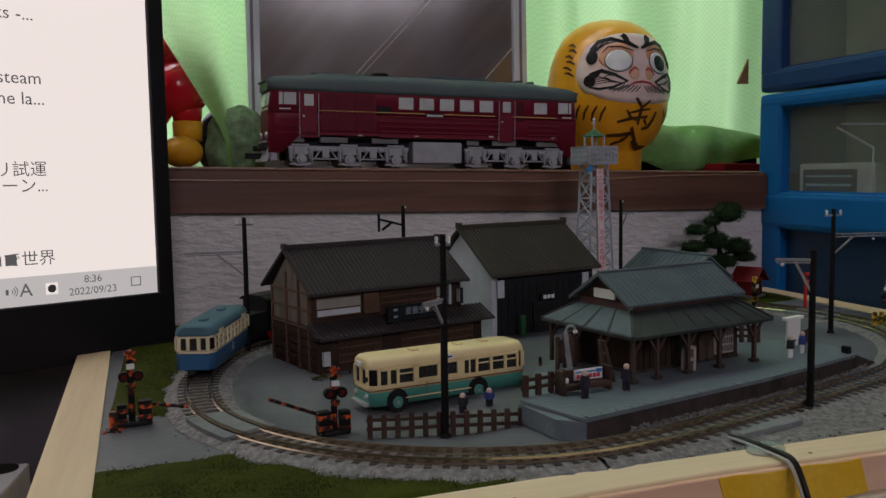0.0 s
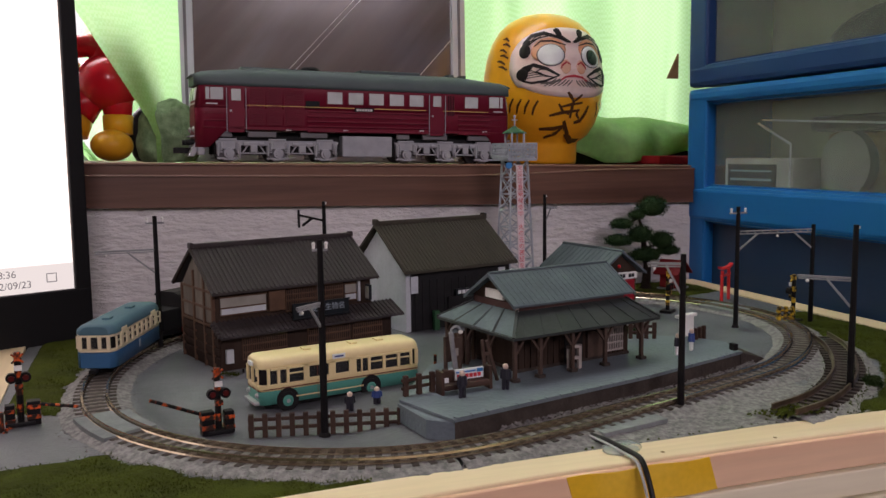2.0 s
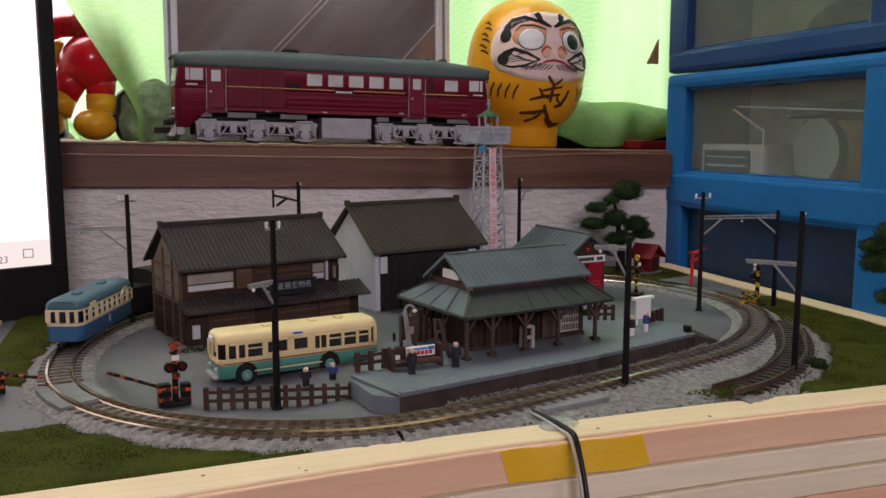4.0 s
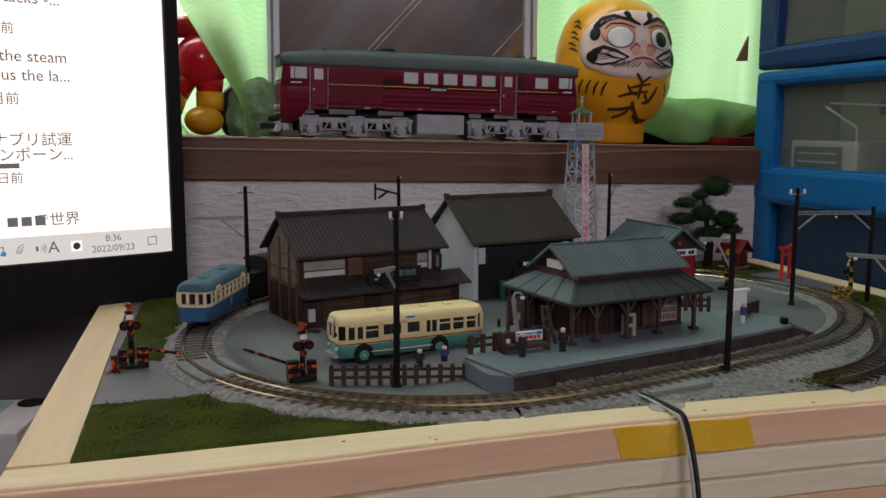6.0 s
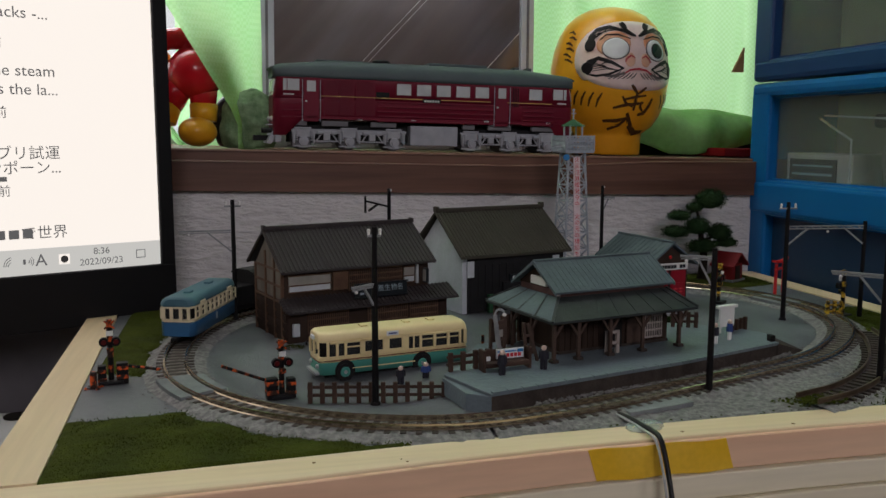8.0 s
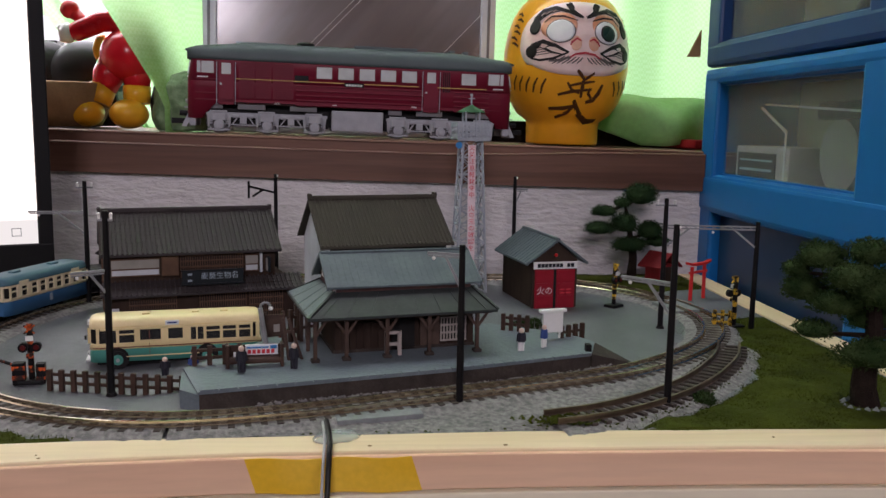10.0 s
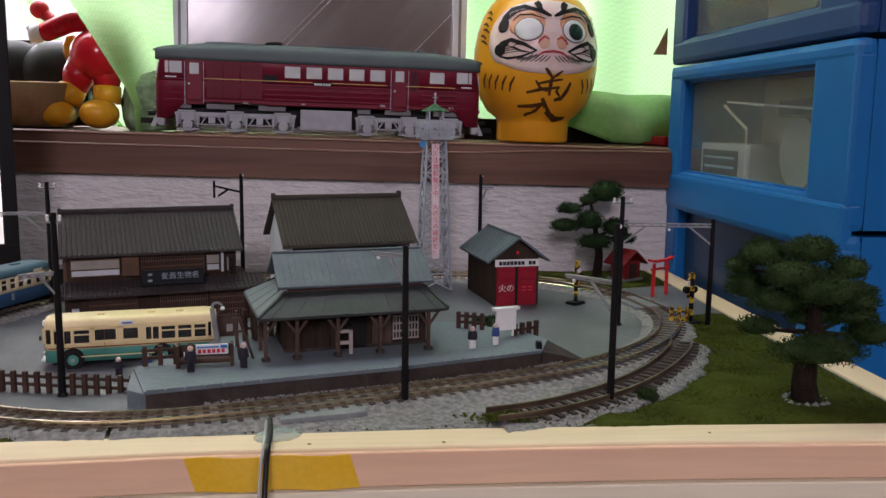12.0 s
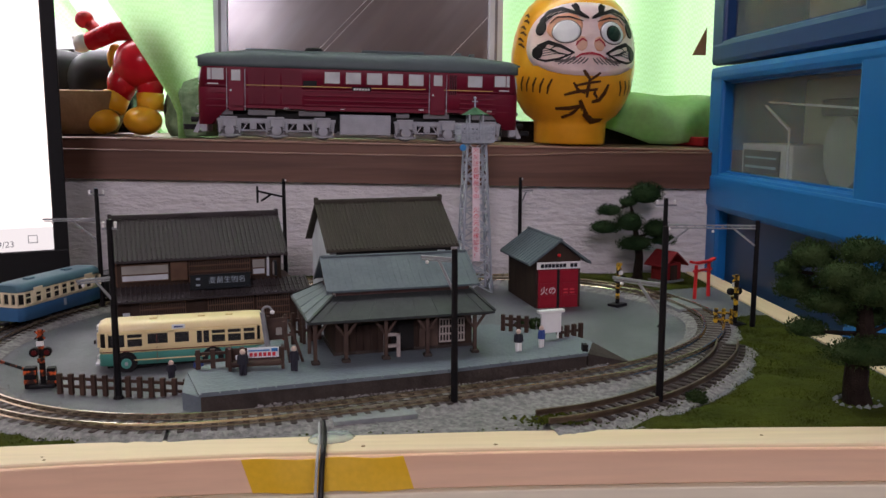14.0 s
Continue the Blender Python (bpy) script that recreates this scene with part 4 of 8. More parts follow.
# ---- level crossing signals and gates ----
def crossing_signal(label, m, warn, gate, h=0.0255, box_side=1):
    root = thing("crossing_signal", m, label, "crossing signal", "level crossing signals")
    part("base", box(begin(), -0.0045, 0.0045, -0.0035, 0.0035, 0, 0.0016, bevel=0.0004), M["black_plastic"], root)
    for i in range(8):
        bm = begin()
        rod(bm, (0, 0, 0.0016 + (h - 0.004) * i / 8), (0, 0, 0.0016 + (h - 0.004) * (i + 1) / 8), 0.00115, seg=8)
        part("post_band", bm, warn if i % 2 else M["pole_black"], root, "warning band of the post")
    for s in (-1, 1):
        bm = begin()
        beam(bm, (-0.0019, -0.0008, h - 0.0045 + s * 0.0016), (0.0019, -0.0008, h - 0.0045 - s * 0.0016), 0.0009, 0.0006)
        part("cross_blade", bm, warn, root, "crossed warning blade")
    for s in (-1, 1):
        bm = begin()
        rod(bm, (s * 0.0023, -0.0004, h - 0.0112), (s * 0.0023, -0.0024, h - 0.0112), 0.0018, seg=14)
        lamp = part("signal_lamp", bm, M["pole_black"], root, "round black signal hood")
        bm = rod(begin(), (s * 0.0023, -0.0024, h - 0.0112), (s * 0.0023, -0.0026, h - 0.0112), 0.0010, seg=12)
        part("lens", bm, M["lens_red"], lamp, "dark red lens")
    for z in (h - 0.0145, h - 0.0078):
        part("plate", box(begin(), -0.0013, 0.0013, -0.0022, -0.0012, z - 0.0009, z + 0.0009), M["white_plastic"] if z > h - 0.010 else warn, root)
    if gate:
        side, tilt, length = gate
        bm = box(begin(), -0.0022, 0.0022, -0.0020, 0.0020, 0.0, 0.0085, bevel=0.0004)
        bmesh.ops.translate(bm, verts=bm.verts, vec=(side * 0.0042, -0.001, 0.0))
        motor = part("gate_machine", bm, M["pole_black"], root, "striped barrier machine")
        for z in (0.0022, 0.0058):
            bm = box(begin(), side * 0.0042 - 0.0023, side * 0.0042 + 0.0023, -0.0031, 0.0011, z, z + 0.0016)
            part("stripe", bm, warn, motor, "bright stripe")
        other = part("relay_case", box(begin(), -side * 0.0034 - 0.0016, -side * 0.0034 + 0.0016, -0.0026, 0.0010, 0.0, 0.0078, bevel=0.0003), M["pole_black"], root, "dark relay case")
        for z in (0.0014, 0.0050):
            part("stripe", box(begin(), -side * 0.0034 - 0.0017, -side * 0.0034 + 0.0017, -0.0028, 0.0012, z, z + 0.0014), warn, other, "bright stripe")
        n = 9
        for i in range(n):
            p = [Vector((side * (0.0050 + length * k / n * math.cos(tilt)), -0.0012, 0.0072 + length * k / n * math.sin(tilt))) for k in (i, i + 1)]
            part("barrier_piece", rod(begin(), p[0], p[1], 0.00062, seg=8), warn if i % 2 == 0 else M["pole_black"], root, "striped barrier piece")
    return root


crossing_signal("orange and black striped level crossing signal with its barrier half raised", pose(0.0785, 0.3130, -0.0029, 0, 0, 12), M["warn_orange"], (-1, 0.42, 0.0200))
crossing_signal("orange and black striped level crossing signal with a lowered barrier", pose(0.0125, 0.3375, 0, 0, 0, 8), M["warn_orange"], (1, -0.22, 0.0140), h=0.0285)
crossing_signal("yellow and black striped level crossing signal on a dark base", pose(0.3405, 0.4360, 0, 0, 0, 40), M["warn_yellow"], None, h=0.0265)
crossing_signal("yellow and black level crossing signal near the frame's edge", pose(0.3870, 0.3865, 0, 0, 0, 200), M["warn_yellow"], None, h=0.0285)
fence("small yellow and black railing beside the crossing signal", (0.3765, 0.3850), (0.3835, 0.3830), 0, 3, 0.0095, "crossing railings", M["warn_yellow"])

bm = begin()
for k in range(26):
    pebble(bm, 0.0065 + random.uniform(-0.003, 0.003), 0.331 + random.uniform(-0.003, 0.003), 0.0, random.uniform(0.0005, 0.001))
box(bm, 0.0055, 0.0080, 0.3300, 0.3325, 0.0, 0.0068, bevel=0.0006)
mesh_thing("relay_box", bm, M["warn_orange"], pose(0, 0, 0), "small orange and dark equipment box beside the crossing", "equipment box")


# ---- buildings on the layout ----
def roof_tiles(bm, x0, x1, eave, ridge, cols, rows, r, mi=0):
    """Rounded tile columns, stepped course by course, on a slope from eave (y, z) to ridge (y, z)."""
    (ye, ze), (yr, zr) = eave, ridge
    for i in range(cols):
        x = x0 + (x1 - x0) * (i + 0.5) / cols
        for j in range(rows):
            a, b = j / rows, (j + 1) / rows
            rod(bm, (x, ye + (yr - ye) * a, ze + (zr - ze) * a), (x, ye + (yr - ye) * b, ze + (zr - ze) * b), r * 1.12, r * 0.82, seg=6, mi=mi)
    return bm


def roof_slab(bm, x0, x1, eave, ridge, t):
    (ye, ze), (yr, zr) = eave, ridge
    return prism(bm, [(ye, ze), (yr, zr), (yr, zr - t), (ye, ze - t)], "x", x0, x1)


def lattice(root, name, x0, x1, z0, z1, y, n, mat, rows=1):
    """A lattice of thin upright bars and rails before a darker panel that stands for shade."""
    panel = part(name, box(begin(), x0, x1, y + 0.0006, y + 0.0010, z0, z1), M["dark_inside"], root, "dark panel for the shade behind a wooden lattice")
    for i in range(n + 1):
        x = x0 + (x1 - x0) * i / n
        part("bar", box(begin(), x - 0.00022, x + 0.00022, y, y + 0.0007, z0, z1), mat, panel)
    for j in range(rows + 2):
        z = z0 + (z1 - z0) * j / (rows + 1)
        part("lattice_rail", box(begin(), x0 - 0.0003, x1 + 0.0003, y - 0.0002, y + 0.0006, z - 0.0003, z + 0.0003), mat, panel)
    return panel


# the two-storey noodle shop
shop = thing("shop_house", pose(0.0855, 0.3868, 0, 0, 0, 17.8), "two-storey dark timber noodle shop with brown tiled roofs", "house", "layout buildings")
LW, YU, YB = 0.080, 0.0065, 0.046
bm = box(begin(), 0, LW + 0.008, 0.0012, YB, 0, 0.0185)
part("lower_wall", bm, M["brown_wall"], shop, "brown boarded lower wall")
bm = prism(begin(), [(YU, 0.0185), (YB + 0.002, 0.0185), (YB + 0.002, 0.0335), (0.0285, 0.0510), (YU, 0.0345)], "x", 0.0004, LW - 0.0004)
part("upper_wall", bm, M["brown_wall"], shop, "dark timber upper wall")
part("gable_cladding", prism(begin(), [(YU + 0.001, 0.0200), (YB, 0.0200), (YB, 0.0335), (0.0285, 0.0495), (YU + 0.001, 0.0345)], "x", -0.0002, 0.0005), M["grey_boards"], shop, "weathered grey gable boards")
for y in (YU + 0.0012, 0.0175, 0.0300, YB - 0.001):
    part("timber_post", box(begin(), -0.0010, 0.0006, y - 0.0007, y + 0.0007, 0.0, 0.0340 + (0.008 if 0.01 < y < 0.04 else 0)), M["lattice_wood"], shop)
for z in (0.0190, 0.0265, 0.0340):
    part("timber_rail", box(begin(), -0.0009, 0.0006, YU, YB, z - 0.0005, z + 0.0005), M["lattice_wood"], shop)
for z in (0.0045, 0.0085, 0.0125, 0.0165):
    part("clapboard", box(begin(), -0.0007, 0.0003, 0.002, YB, z - 0.0016, z + 0.0012), M["brown_wall"], shop)
for s, (ye, ze) in ((0, (0.0025, 0.0343)), (1, (0.0535, 0.0343))):
    part("main_roof", roof_slab(begin(), -0.0025, LW + 0.0025, (ye, ze), (0.0285, 0.0522), 0.0010), M["roof_brown"], shop, "dark brown tiled roof")
    tagged(part("roof_tiles", roof_tiles(begin(), -0.0025, LW + 0.0025, (ye, ze + 0.0002), (0.0285, 0.0526), 38, 12, 0.00056), M["roof_brown"], shop), kind="stuff")
part("ridge", box(begin(), -0.0022, LW + 0.0022, 0.0272, 0.0298, 0.0520, 0.0540, bevel=0.0004), M["roof_brown"], shop, "tiled ridge")
for x in (-0.0016, LW + 0.0016):
    part("ridge_end", box(begin(), x - 0.0009, x + 0.0009, 0.0268, 0.0302, 0.0520, 0.0546, bevel=0.0004), M["roof_brown"], shop)
    part("barge_board", prism(begin(), [(0.0028, 0.0330), (0.0285, 0.0508), (0.0530, 0.0330), (0.0530, 0.0345), (0.0285, 0.0523), (0.0028, 0.0345)], "x", x - 0.0006, x + 0.0003), M["brown_wall"], shop)
part("lower_roof", roof_slab(begin(), -0.0015, LW + 0.0125, (-0.0040, 0.0158), (YU + 0.0008, 0.0212), 0.0009), M["roof_brown"], shop, "brown tiled lean-to roof")
tagged(part("roof_tiles", roof_tiles(begin(), -0.0015, LW + 0.0125, (-0.0040, 0.0160), (YU + 0.0008, 0.0215), 42, 5, 0.00052), M["roof_brown"], shop), kind="stuff")
for i in range(5):
    z = 0.0162 + 0.0009 * i
    part("end_tile", box(begin(), -0.0028, -0.0012, -0.0040 + i * 0.0020, -0.0022 + i * 0.0020, z - 0.0004, z + 0.0009, bevel=0.0002), M["roof_brown"], shop)
# upper floor: sliding screens, lattice, signboard
for x0, x1 in ((0.0025, 0.0240), (0.0650, 0.0710)):
    pan = part("paper_screen", box(begin(), x0, x1, YU - 0.0009, YU - 0.0002, 0.0238, 0.0318), M["cream_paper"], shop, "pale sliding screen with a wooden frame")
    part("screen_foot", box(begin(), x0 + 0.0003, x1 - 0.0003, YU - 0.0011, YU - 0.0004, 0.0241, 0.0268), M["white_wall"], pan, "pale lower panel of the screen")
    for z in (0.0238, 0.0270, 0.0318):
        part("screen_rail", box(begin(), x0 - 0.0004, x1 + 0.0004, YU - 0.0013, YU - 0.0004, z - 0.0003, z + 0.0003), M["lattice_wood"], pan)
part("shutter_box", box(begin(), 0.0250, 0.0330, YU - 0.0022, YU, 0.0232, 0.0325, bevel=0.0003), M["lattice_wood"], shop, "wooden shutter box")
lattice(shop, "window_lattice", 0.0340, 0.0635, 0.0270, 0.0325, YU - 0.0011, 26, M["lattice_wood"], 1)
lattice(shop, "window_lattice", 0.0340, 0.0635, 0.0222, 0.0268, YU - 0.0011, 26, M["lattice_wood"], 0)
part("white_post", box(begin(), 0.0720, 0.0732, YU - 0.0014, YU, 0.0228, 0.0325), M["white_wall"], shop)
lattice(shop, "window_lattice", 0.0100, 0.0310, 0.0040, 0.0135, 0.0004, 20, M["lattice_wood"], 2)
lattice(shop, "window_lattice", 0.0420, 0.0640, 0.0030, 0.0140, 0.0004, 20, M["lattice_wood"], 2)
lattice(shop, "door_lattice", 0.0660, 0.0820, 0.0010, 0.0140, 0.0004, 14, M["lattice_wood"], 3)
part("notice", box(begin(), 0.0020, 0.0052, -0.0006, 0.0011, 0.0035, 0.0095), M["white_wall"], shop, "small pale notice board")
sign = part("signboard", box(begin(), 0.0335, 0.0625, -0.0022, -0.0006, 0.0196, 0.0262, bevel=0.0003), M["sign_black"], shop, "black signboard with pale characters")
part("sign_frame", box(begin(), 0.0330, 0.0630, -0.0025, -0.0020, 0.0192, 0.0199), M["sign_black"], sign)
part("sign_frame", box(begin(), 0.0330, 0.0630, -0.0025, -0.0020, 0.0259, 0.0266), M["sign_black"], sign)
lettering("sign_characters", "麦蕎生物名", 0.0036, pose(0.0512, -0.00245, 0.0233, 90, 0, 0), M["sign_pale"], sign)
for z in (0.0245, 0.0215):
    part("sign_mark", box(begin(), 0.0362, 0.0382, -0.0025, -0.0021, z - 0.0005, z + 0.0005), M["sign_pale"], sign)
part("side_sign", box(begin(), 0.0748, 0.0762, -0.0005, 0.0035, 0.0235, 0.0310, bevel=0.0003), M["sign_black"], shop, "narrow hanging side sign")
part("side_sign_face", box(begin(), 0.0744, 0.0748, 0.0002, 0.0028, 0.0243, 0.0303), M["cream_paper"], shop)

# the storehouse with white plaster gable and black front
store = thing("store_house", pose(0.1832, 0.4375, 0, 0, 0, 16.2), "storehouse with white plaster gable, black front and olive tiled roof", "house", "layout buildings")
part("wall", prism(begin(), [(0.0, 0.0), (0.050, 0.0), (0.050, 0.0325), (0.0265, 0.0535), (0.0, 0.0325)], "x", 0, 0.069), M["white_wall"], store, "pale plaster walls")
part("front_panel", box(begin(), 0.0030, 0.069, -0.0006, 0.0001, 0.0, 0.0325), M["black_wall"], store, "black boarded front")
for i in range(14):
    x = 0.0055 + i * 0.0047
    part("batten", box(begin(), x - 0.0004, x + 0.0004, -0.0010, -0.0004, 0.0, 0.0270), M["black_wall"], store)
for s, (ye, ze) in ((0, (-0.0040, 0.0325)), (1, (0.0555, 0.0325))):
    part("roof", roof_slab(begin(), -0.0030, 0.0725, (ye, ze), (0.0265, 0.0553), 0.0012), M["roof_olive"], store, "olive brown tiled roof")
    tagged(part("roof_tiles", roof_tiles(begin(), -0.0030, 0.0725, (ye, ze + 0.0003), (0.0265, 0.0557), 34, 18, 0.00066), M["roof_olive"], store), kind="stuff")
part("ridge", box(begin(), -0.0025, 0.0720, 0.0250, 0.0280, 0.0550, 0.0572, bevel=0.0005), M["roof_olive"], store, "tiled ridge")
for x in (-0.0020, 0.0715):
    part("ridge_end", box(begin(), x - 0.0011, x + 0.0011, 0.0245, 0.0285, 0.0550, 0.0584, bevel=0.0006), M["roof_olive"], store)
for x in (0.0045, 0.0630):
    part("eave_plate", box(begin(), x - 0.0022, x + 0.0022, -0.0016, -0.0008, 0.0205, 0.0295), M["white_wall"], store, "small white plaster panel")
part("door_frame", box(begin(), 0.026, 0.043, -0.0018, -0.0006, 0.0, 0.0165), M["black_wall"], store)
part("green_sign", box(begin(), 0.0150, 0.0180, -0.0050, -0.0022, 0.0, 0.0105, bevel=0.0003), M["green_cap"], store, "small dark green stand sign")
part("hung_sign", box(begin(), 0.0300, 0.0400, -0.0030, -0.0018, 0.0170, 0.0205), M["sign_black"], store, "black shop sign")
for i in range(3):
    part("sign_mark", box(begin(), 0.0315 + i * 0.0027, 0.0335 + i * 0.0027, -0.0033, -0.0030, 0.0178, 0.0197), M["sign_white"], store)

# the station
station = thing("station_house", pose(0.1842, 0.2975, 0, 0, 0, 13.2), "small wooden railway station with green metal roofs", "station", "layout buildings")
DZ, SL, SD = 0.0076, 0.0755, 0.0545
part("wall", box(begin(), 0.0125, 0.0700, 0.0140, 0.0440, DZ, 0.0290), M["brown_wall"], station, "dark brown boarded walls")
part("plinth", box(begin(), 0.0118, 0.0707, 0.0133, 0.0447, DZ, DZ + 0.0012), M["platform_face"], station)
for i in range(20):
    x = 0.0138 + i * 0.0029
    if not 0.035 < x < 0.046:
        part("board", box(begin(), x - 0.0012, x + 0.0012, 0.0134, 0.0141, DZ + 0.0012, 0.0195), M["brown_wall"], station)
# No opening is cut: the doorway's shade is this dark panel.
part("doorway", box(begin(), 0.0355, 0.0450, 0.0133, 0.0142, DZ, 0.0212), M["dark_inside"], station, "flat dark panel for the shade in the open doorway")
lattice(station, "window_lattice", 0.0560, 0.0665, 0.0105, 0.0200, 0.0126, 8, M["gate_wood"], 2)
part("wall_panel", box(begin(), 0.0470, 0.0552, 0.0124, 0.0141, DZ + 0.0014, 0.0200, bevel=0.0002), M["post_brown"], station, "brown boarded panel beside the window")
bm = begin()
o = [(0, 0), (SL, 0), (SL, SD), (0, SD)]
i4 = [(0.0125, 0.0145), (0.0695, 0.0145), (0.0695, 0.0455), (0.0125, 0.0455)]
lo, up = [bm.verts.new((x, y, 0.0250)) for x, y in o], [bm.verts.new((x, y, 0.0318)) for x, y in i4]
lo2, up2 = [bm.verts.new((x, y, 0.0240)) for x, y in o], [bm.verts.new((x, y, 0.0308)) for x, y in i4]
for k in range(4):
    j = (k + 1) % 4
    bm.faces.new((lo[k], lo[j], up[j], up[k])), bm.faces.new((lo2[k], up2[k], up2[j], lo2[j])), bm.faces.new((lo[k], lo2[k], lo2[j], lo[j])), bm.faces.new((up[k], up[j], up2[j], up2[k]))
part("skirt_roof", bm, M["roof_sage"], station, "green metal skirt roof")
for k in range(8):
    f = (k + 0.5) / 8
    part("seam", beam(begin(), (SL * f, 0.0, 0.0252), (0.0125 + 0.0570 * f, 0.0145, 0.0320), 0.0003, 0.0002), M["roof_sage"], station)
for k in range(9):
    f = (k + 0.5) / 9
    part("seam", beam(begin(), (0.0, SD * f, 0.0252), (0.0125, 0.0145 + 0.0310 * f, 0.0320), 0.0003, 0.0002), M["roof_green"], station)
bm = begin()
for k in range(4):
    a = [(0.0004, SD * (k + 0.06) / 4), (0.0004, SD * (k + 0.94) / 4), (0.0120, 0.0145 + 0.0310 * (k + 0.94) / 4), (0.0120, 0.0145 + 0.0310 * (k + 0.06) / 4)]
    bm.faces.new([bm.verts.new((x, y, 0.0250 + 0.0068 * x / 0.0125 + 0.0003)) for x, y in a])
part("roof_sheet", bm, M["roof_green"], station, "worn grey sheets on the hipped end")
for a, b in zip(o, i4):
    part("hip", beam(begin(), (*a, 0.0252), (*b, 0.0322), 0.0011, 0.0007), M["roof_sage"], station, "worn hip capping")
part("attic_band", box(begin(), 0.0127, 0.0693, 0.0150, 0.0450, 0.0290, 0.0350), M["maroon_trim"], station, "reddish brown band between the roofs")
part("attic_gable", prism(begin(), [(0.0145, 0.0345), (0.0455, 0.0345), (0.0300, 0.0436)], "x", 0.0122, 0.0698), M["brown_wall"], station, "brown gable wall")
for ye in (0.0125, 0.0475):
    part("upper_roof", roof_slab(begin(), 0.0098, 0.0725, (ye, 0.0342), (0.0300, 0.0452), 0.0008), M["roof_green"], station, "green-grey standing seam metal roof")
    for k in range(25):
        x = 0.0100 + 0.0623 * k / 24
        part("seam", beam(begin(), (x, ye, 0.0343), (x, 0.0300, 0.0453), 0.0003, 0.0001), M["roof_green"], station)
part("ridge_cap", rod(begin(), (0.0096, 0.0300, 0.0454), (0.0727, 0.0300, 0.0454), 0.0006), M["roof_green"], station)
for x in (0.0096, 0.0727):
    part("barge_board", prism(begin(), [(0.0122, 0.0330), (0.0300, 0.0440), (0.0478, 0.0330), (0.0478, 0.0344), (0.0300, 0.0455), (0.0122, 0.0344)], "x", x - 0.0004, x + 0.0004), M["roof_green"], station)
part("corner_board", box(begin(), 0.0121, 0.0131, 0.0142, 0.0152, 0.0300, 0.0350), M["gate_wood"], station, "pale corner board")
part("gable_sign", box(begin(), 0.0112, 0.0121, 0.0225, 0.0345, 0.0352, 0.0388), M["white_plastic"], station, "blank white gable sign")
for k, x in enumerate((0.0030, 0.0150, 0.0310, 0.0480, 0.0680)):
    part("post", box(begin(), x - 0.0007, x + 0.0007, 0.0025, 0.0039, DZ + 0.0012, 0.0246, bevel=0.0001), M["post_brown"], station, "brown timber post")
    part("post_stone", box(begin(), x - 0.0016, x + 0.0016, 0.0016, 0.0048, DZ, DZ + 0.0013, bevel=0.0003), M["platform_face"], station)
    for s in (-1, 1):
        if 0.002 < x + s * 0.006 < 0.075:
            part("brace", beam(begin(), (x, 0.0032, 0.0175), (x + s * 0.0046, 0.0032, 0.0238), 0.0009, 0.0009), M["post_brown"], station)
part("beam", box(begin(), 0.0015, SL - 0.0015, 0.0024, 0.0040, 0.0232, 0.0246), M["brown_plastic"], station)
for y in (0.0200, 0.0360, 0.0510):
    part("post", box(begin(), 0.0023, 0.0037, y - 0.0007, y + 0.0007, DZ, 0.0246, bevel=0.0001), M["post_brown"], station, "brown timber post")
    part("brace", beam(begin(), (0.0030, y, 0.0175), (0.0030, y - 0.0046, 0.0238), 0.0009, 0.0009), M["post_brown"], station)
part("beam", box(begin(), 0.0022, 0.0038, 0.0020, SD - 0.0015, 0.0232, 0.0246), M["brown_plastic"], station)

gate = thing("ticket_gate", pose(0.2160, 0.3108, DZ, 0, 0, 12), "pale wooden ticket gate frame at the station door", "gate")
for x in (-0.0026, 0.0026):
    part("post", box(begin(), x - 0.0007, x + 0.0007, -0.0007, 0.0007, 0, 0.0098), M["gate_wood"], gate)
for z in (0.0098, 0.0052):
    part("gate_rail", box(begin(), -0.0033, 0.0033, -0.0007, 0.0007, z - 0.0012, z), M["gate_wood"], gate)

# the fire brigade's shed and its watch tower
shed = thing("fire_shed", pose(0.2942, 0.4322, 0, 0, 0, 9.5), "small brown fire brigade shed with red double doors", "shed", "layout buildings")
FW, FD = 0.0255, 0.050
part("wall", prism(begin(), [(0, 0), (FW, 0), (FW, 0.0268), (FW / 2, 0.0362), (0, 0.0268)], "y", 0, FD), M["brown_wall"], shed, "brown plaster walls")
for s in (-1, 1):
    xe = FW / 2 + s * (FW / 2 + 0.0048)
    bm = prism(begin(), [(xe, 0.0250), (FW / 2, 0.0378), (FW / 2, 0.0368), (xe, 0.0240)], "y", -0.0040, FD + 0.002)
    part("roof", bm, M["roof_green"], shed, "grey-green roof")
    for k in range(14):
        y = -0.0036 + (FD + 0.0052) * k / 13
        part("seam", beam(begin(), (xe, y, 0.0251), (FW / 2, y, 0.0379), 0.0004, 0.0004), M["roof_green"], shed)
part("ridge_cap", rod(begin(), (FW / 2, -0.0042, 0.0380), (FW / 2, FD + 0.0022, 0.0380), 0.0008), M["roof_green"], shed)
for x0, x1 in ((0.0012, 0.0118), (0.0134, 0.0240)):
    dr = part("door", box(begin(), x0, x1, -0.0009, 0.0002, 0.0, 0.0212, bevel=0.0002), M["door_red"], shed, "red sliding door")
    for k in range(3):
        z = 0.0012 + k * 0.0068
        part("door_panel", box(begin(), x0 + 0.0008, x1 - 0.0008, -0.0013, -0.0008, z, z + 0.0058), M["door_red"], dr)
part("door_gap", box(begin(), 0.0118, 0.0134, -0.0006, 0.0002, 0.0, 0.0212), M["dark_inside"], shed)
lettering("door_characters", "火の", 0.0046, pose(0.0066, -0.00150, 0.0095, 90, 0, 0), M["sign_pink"], shed)
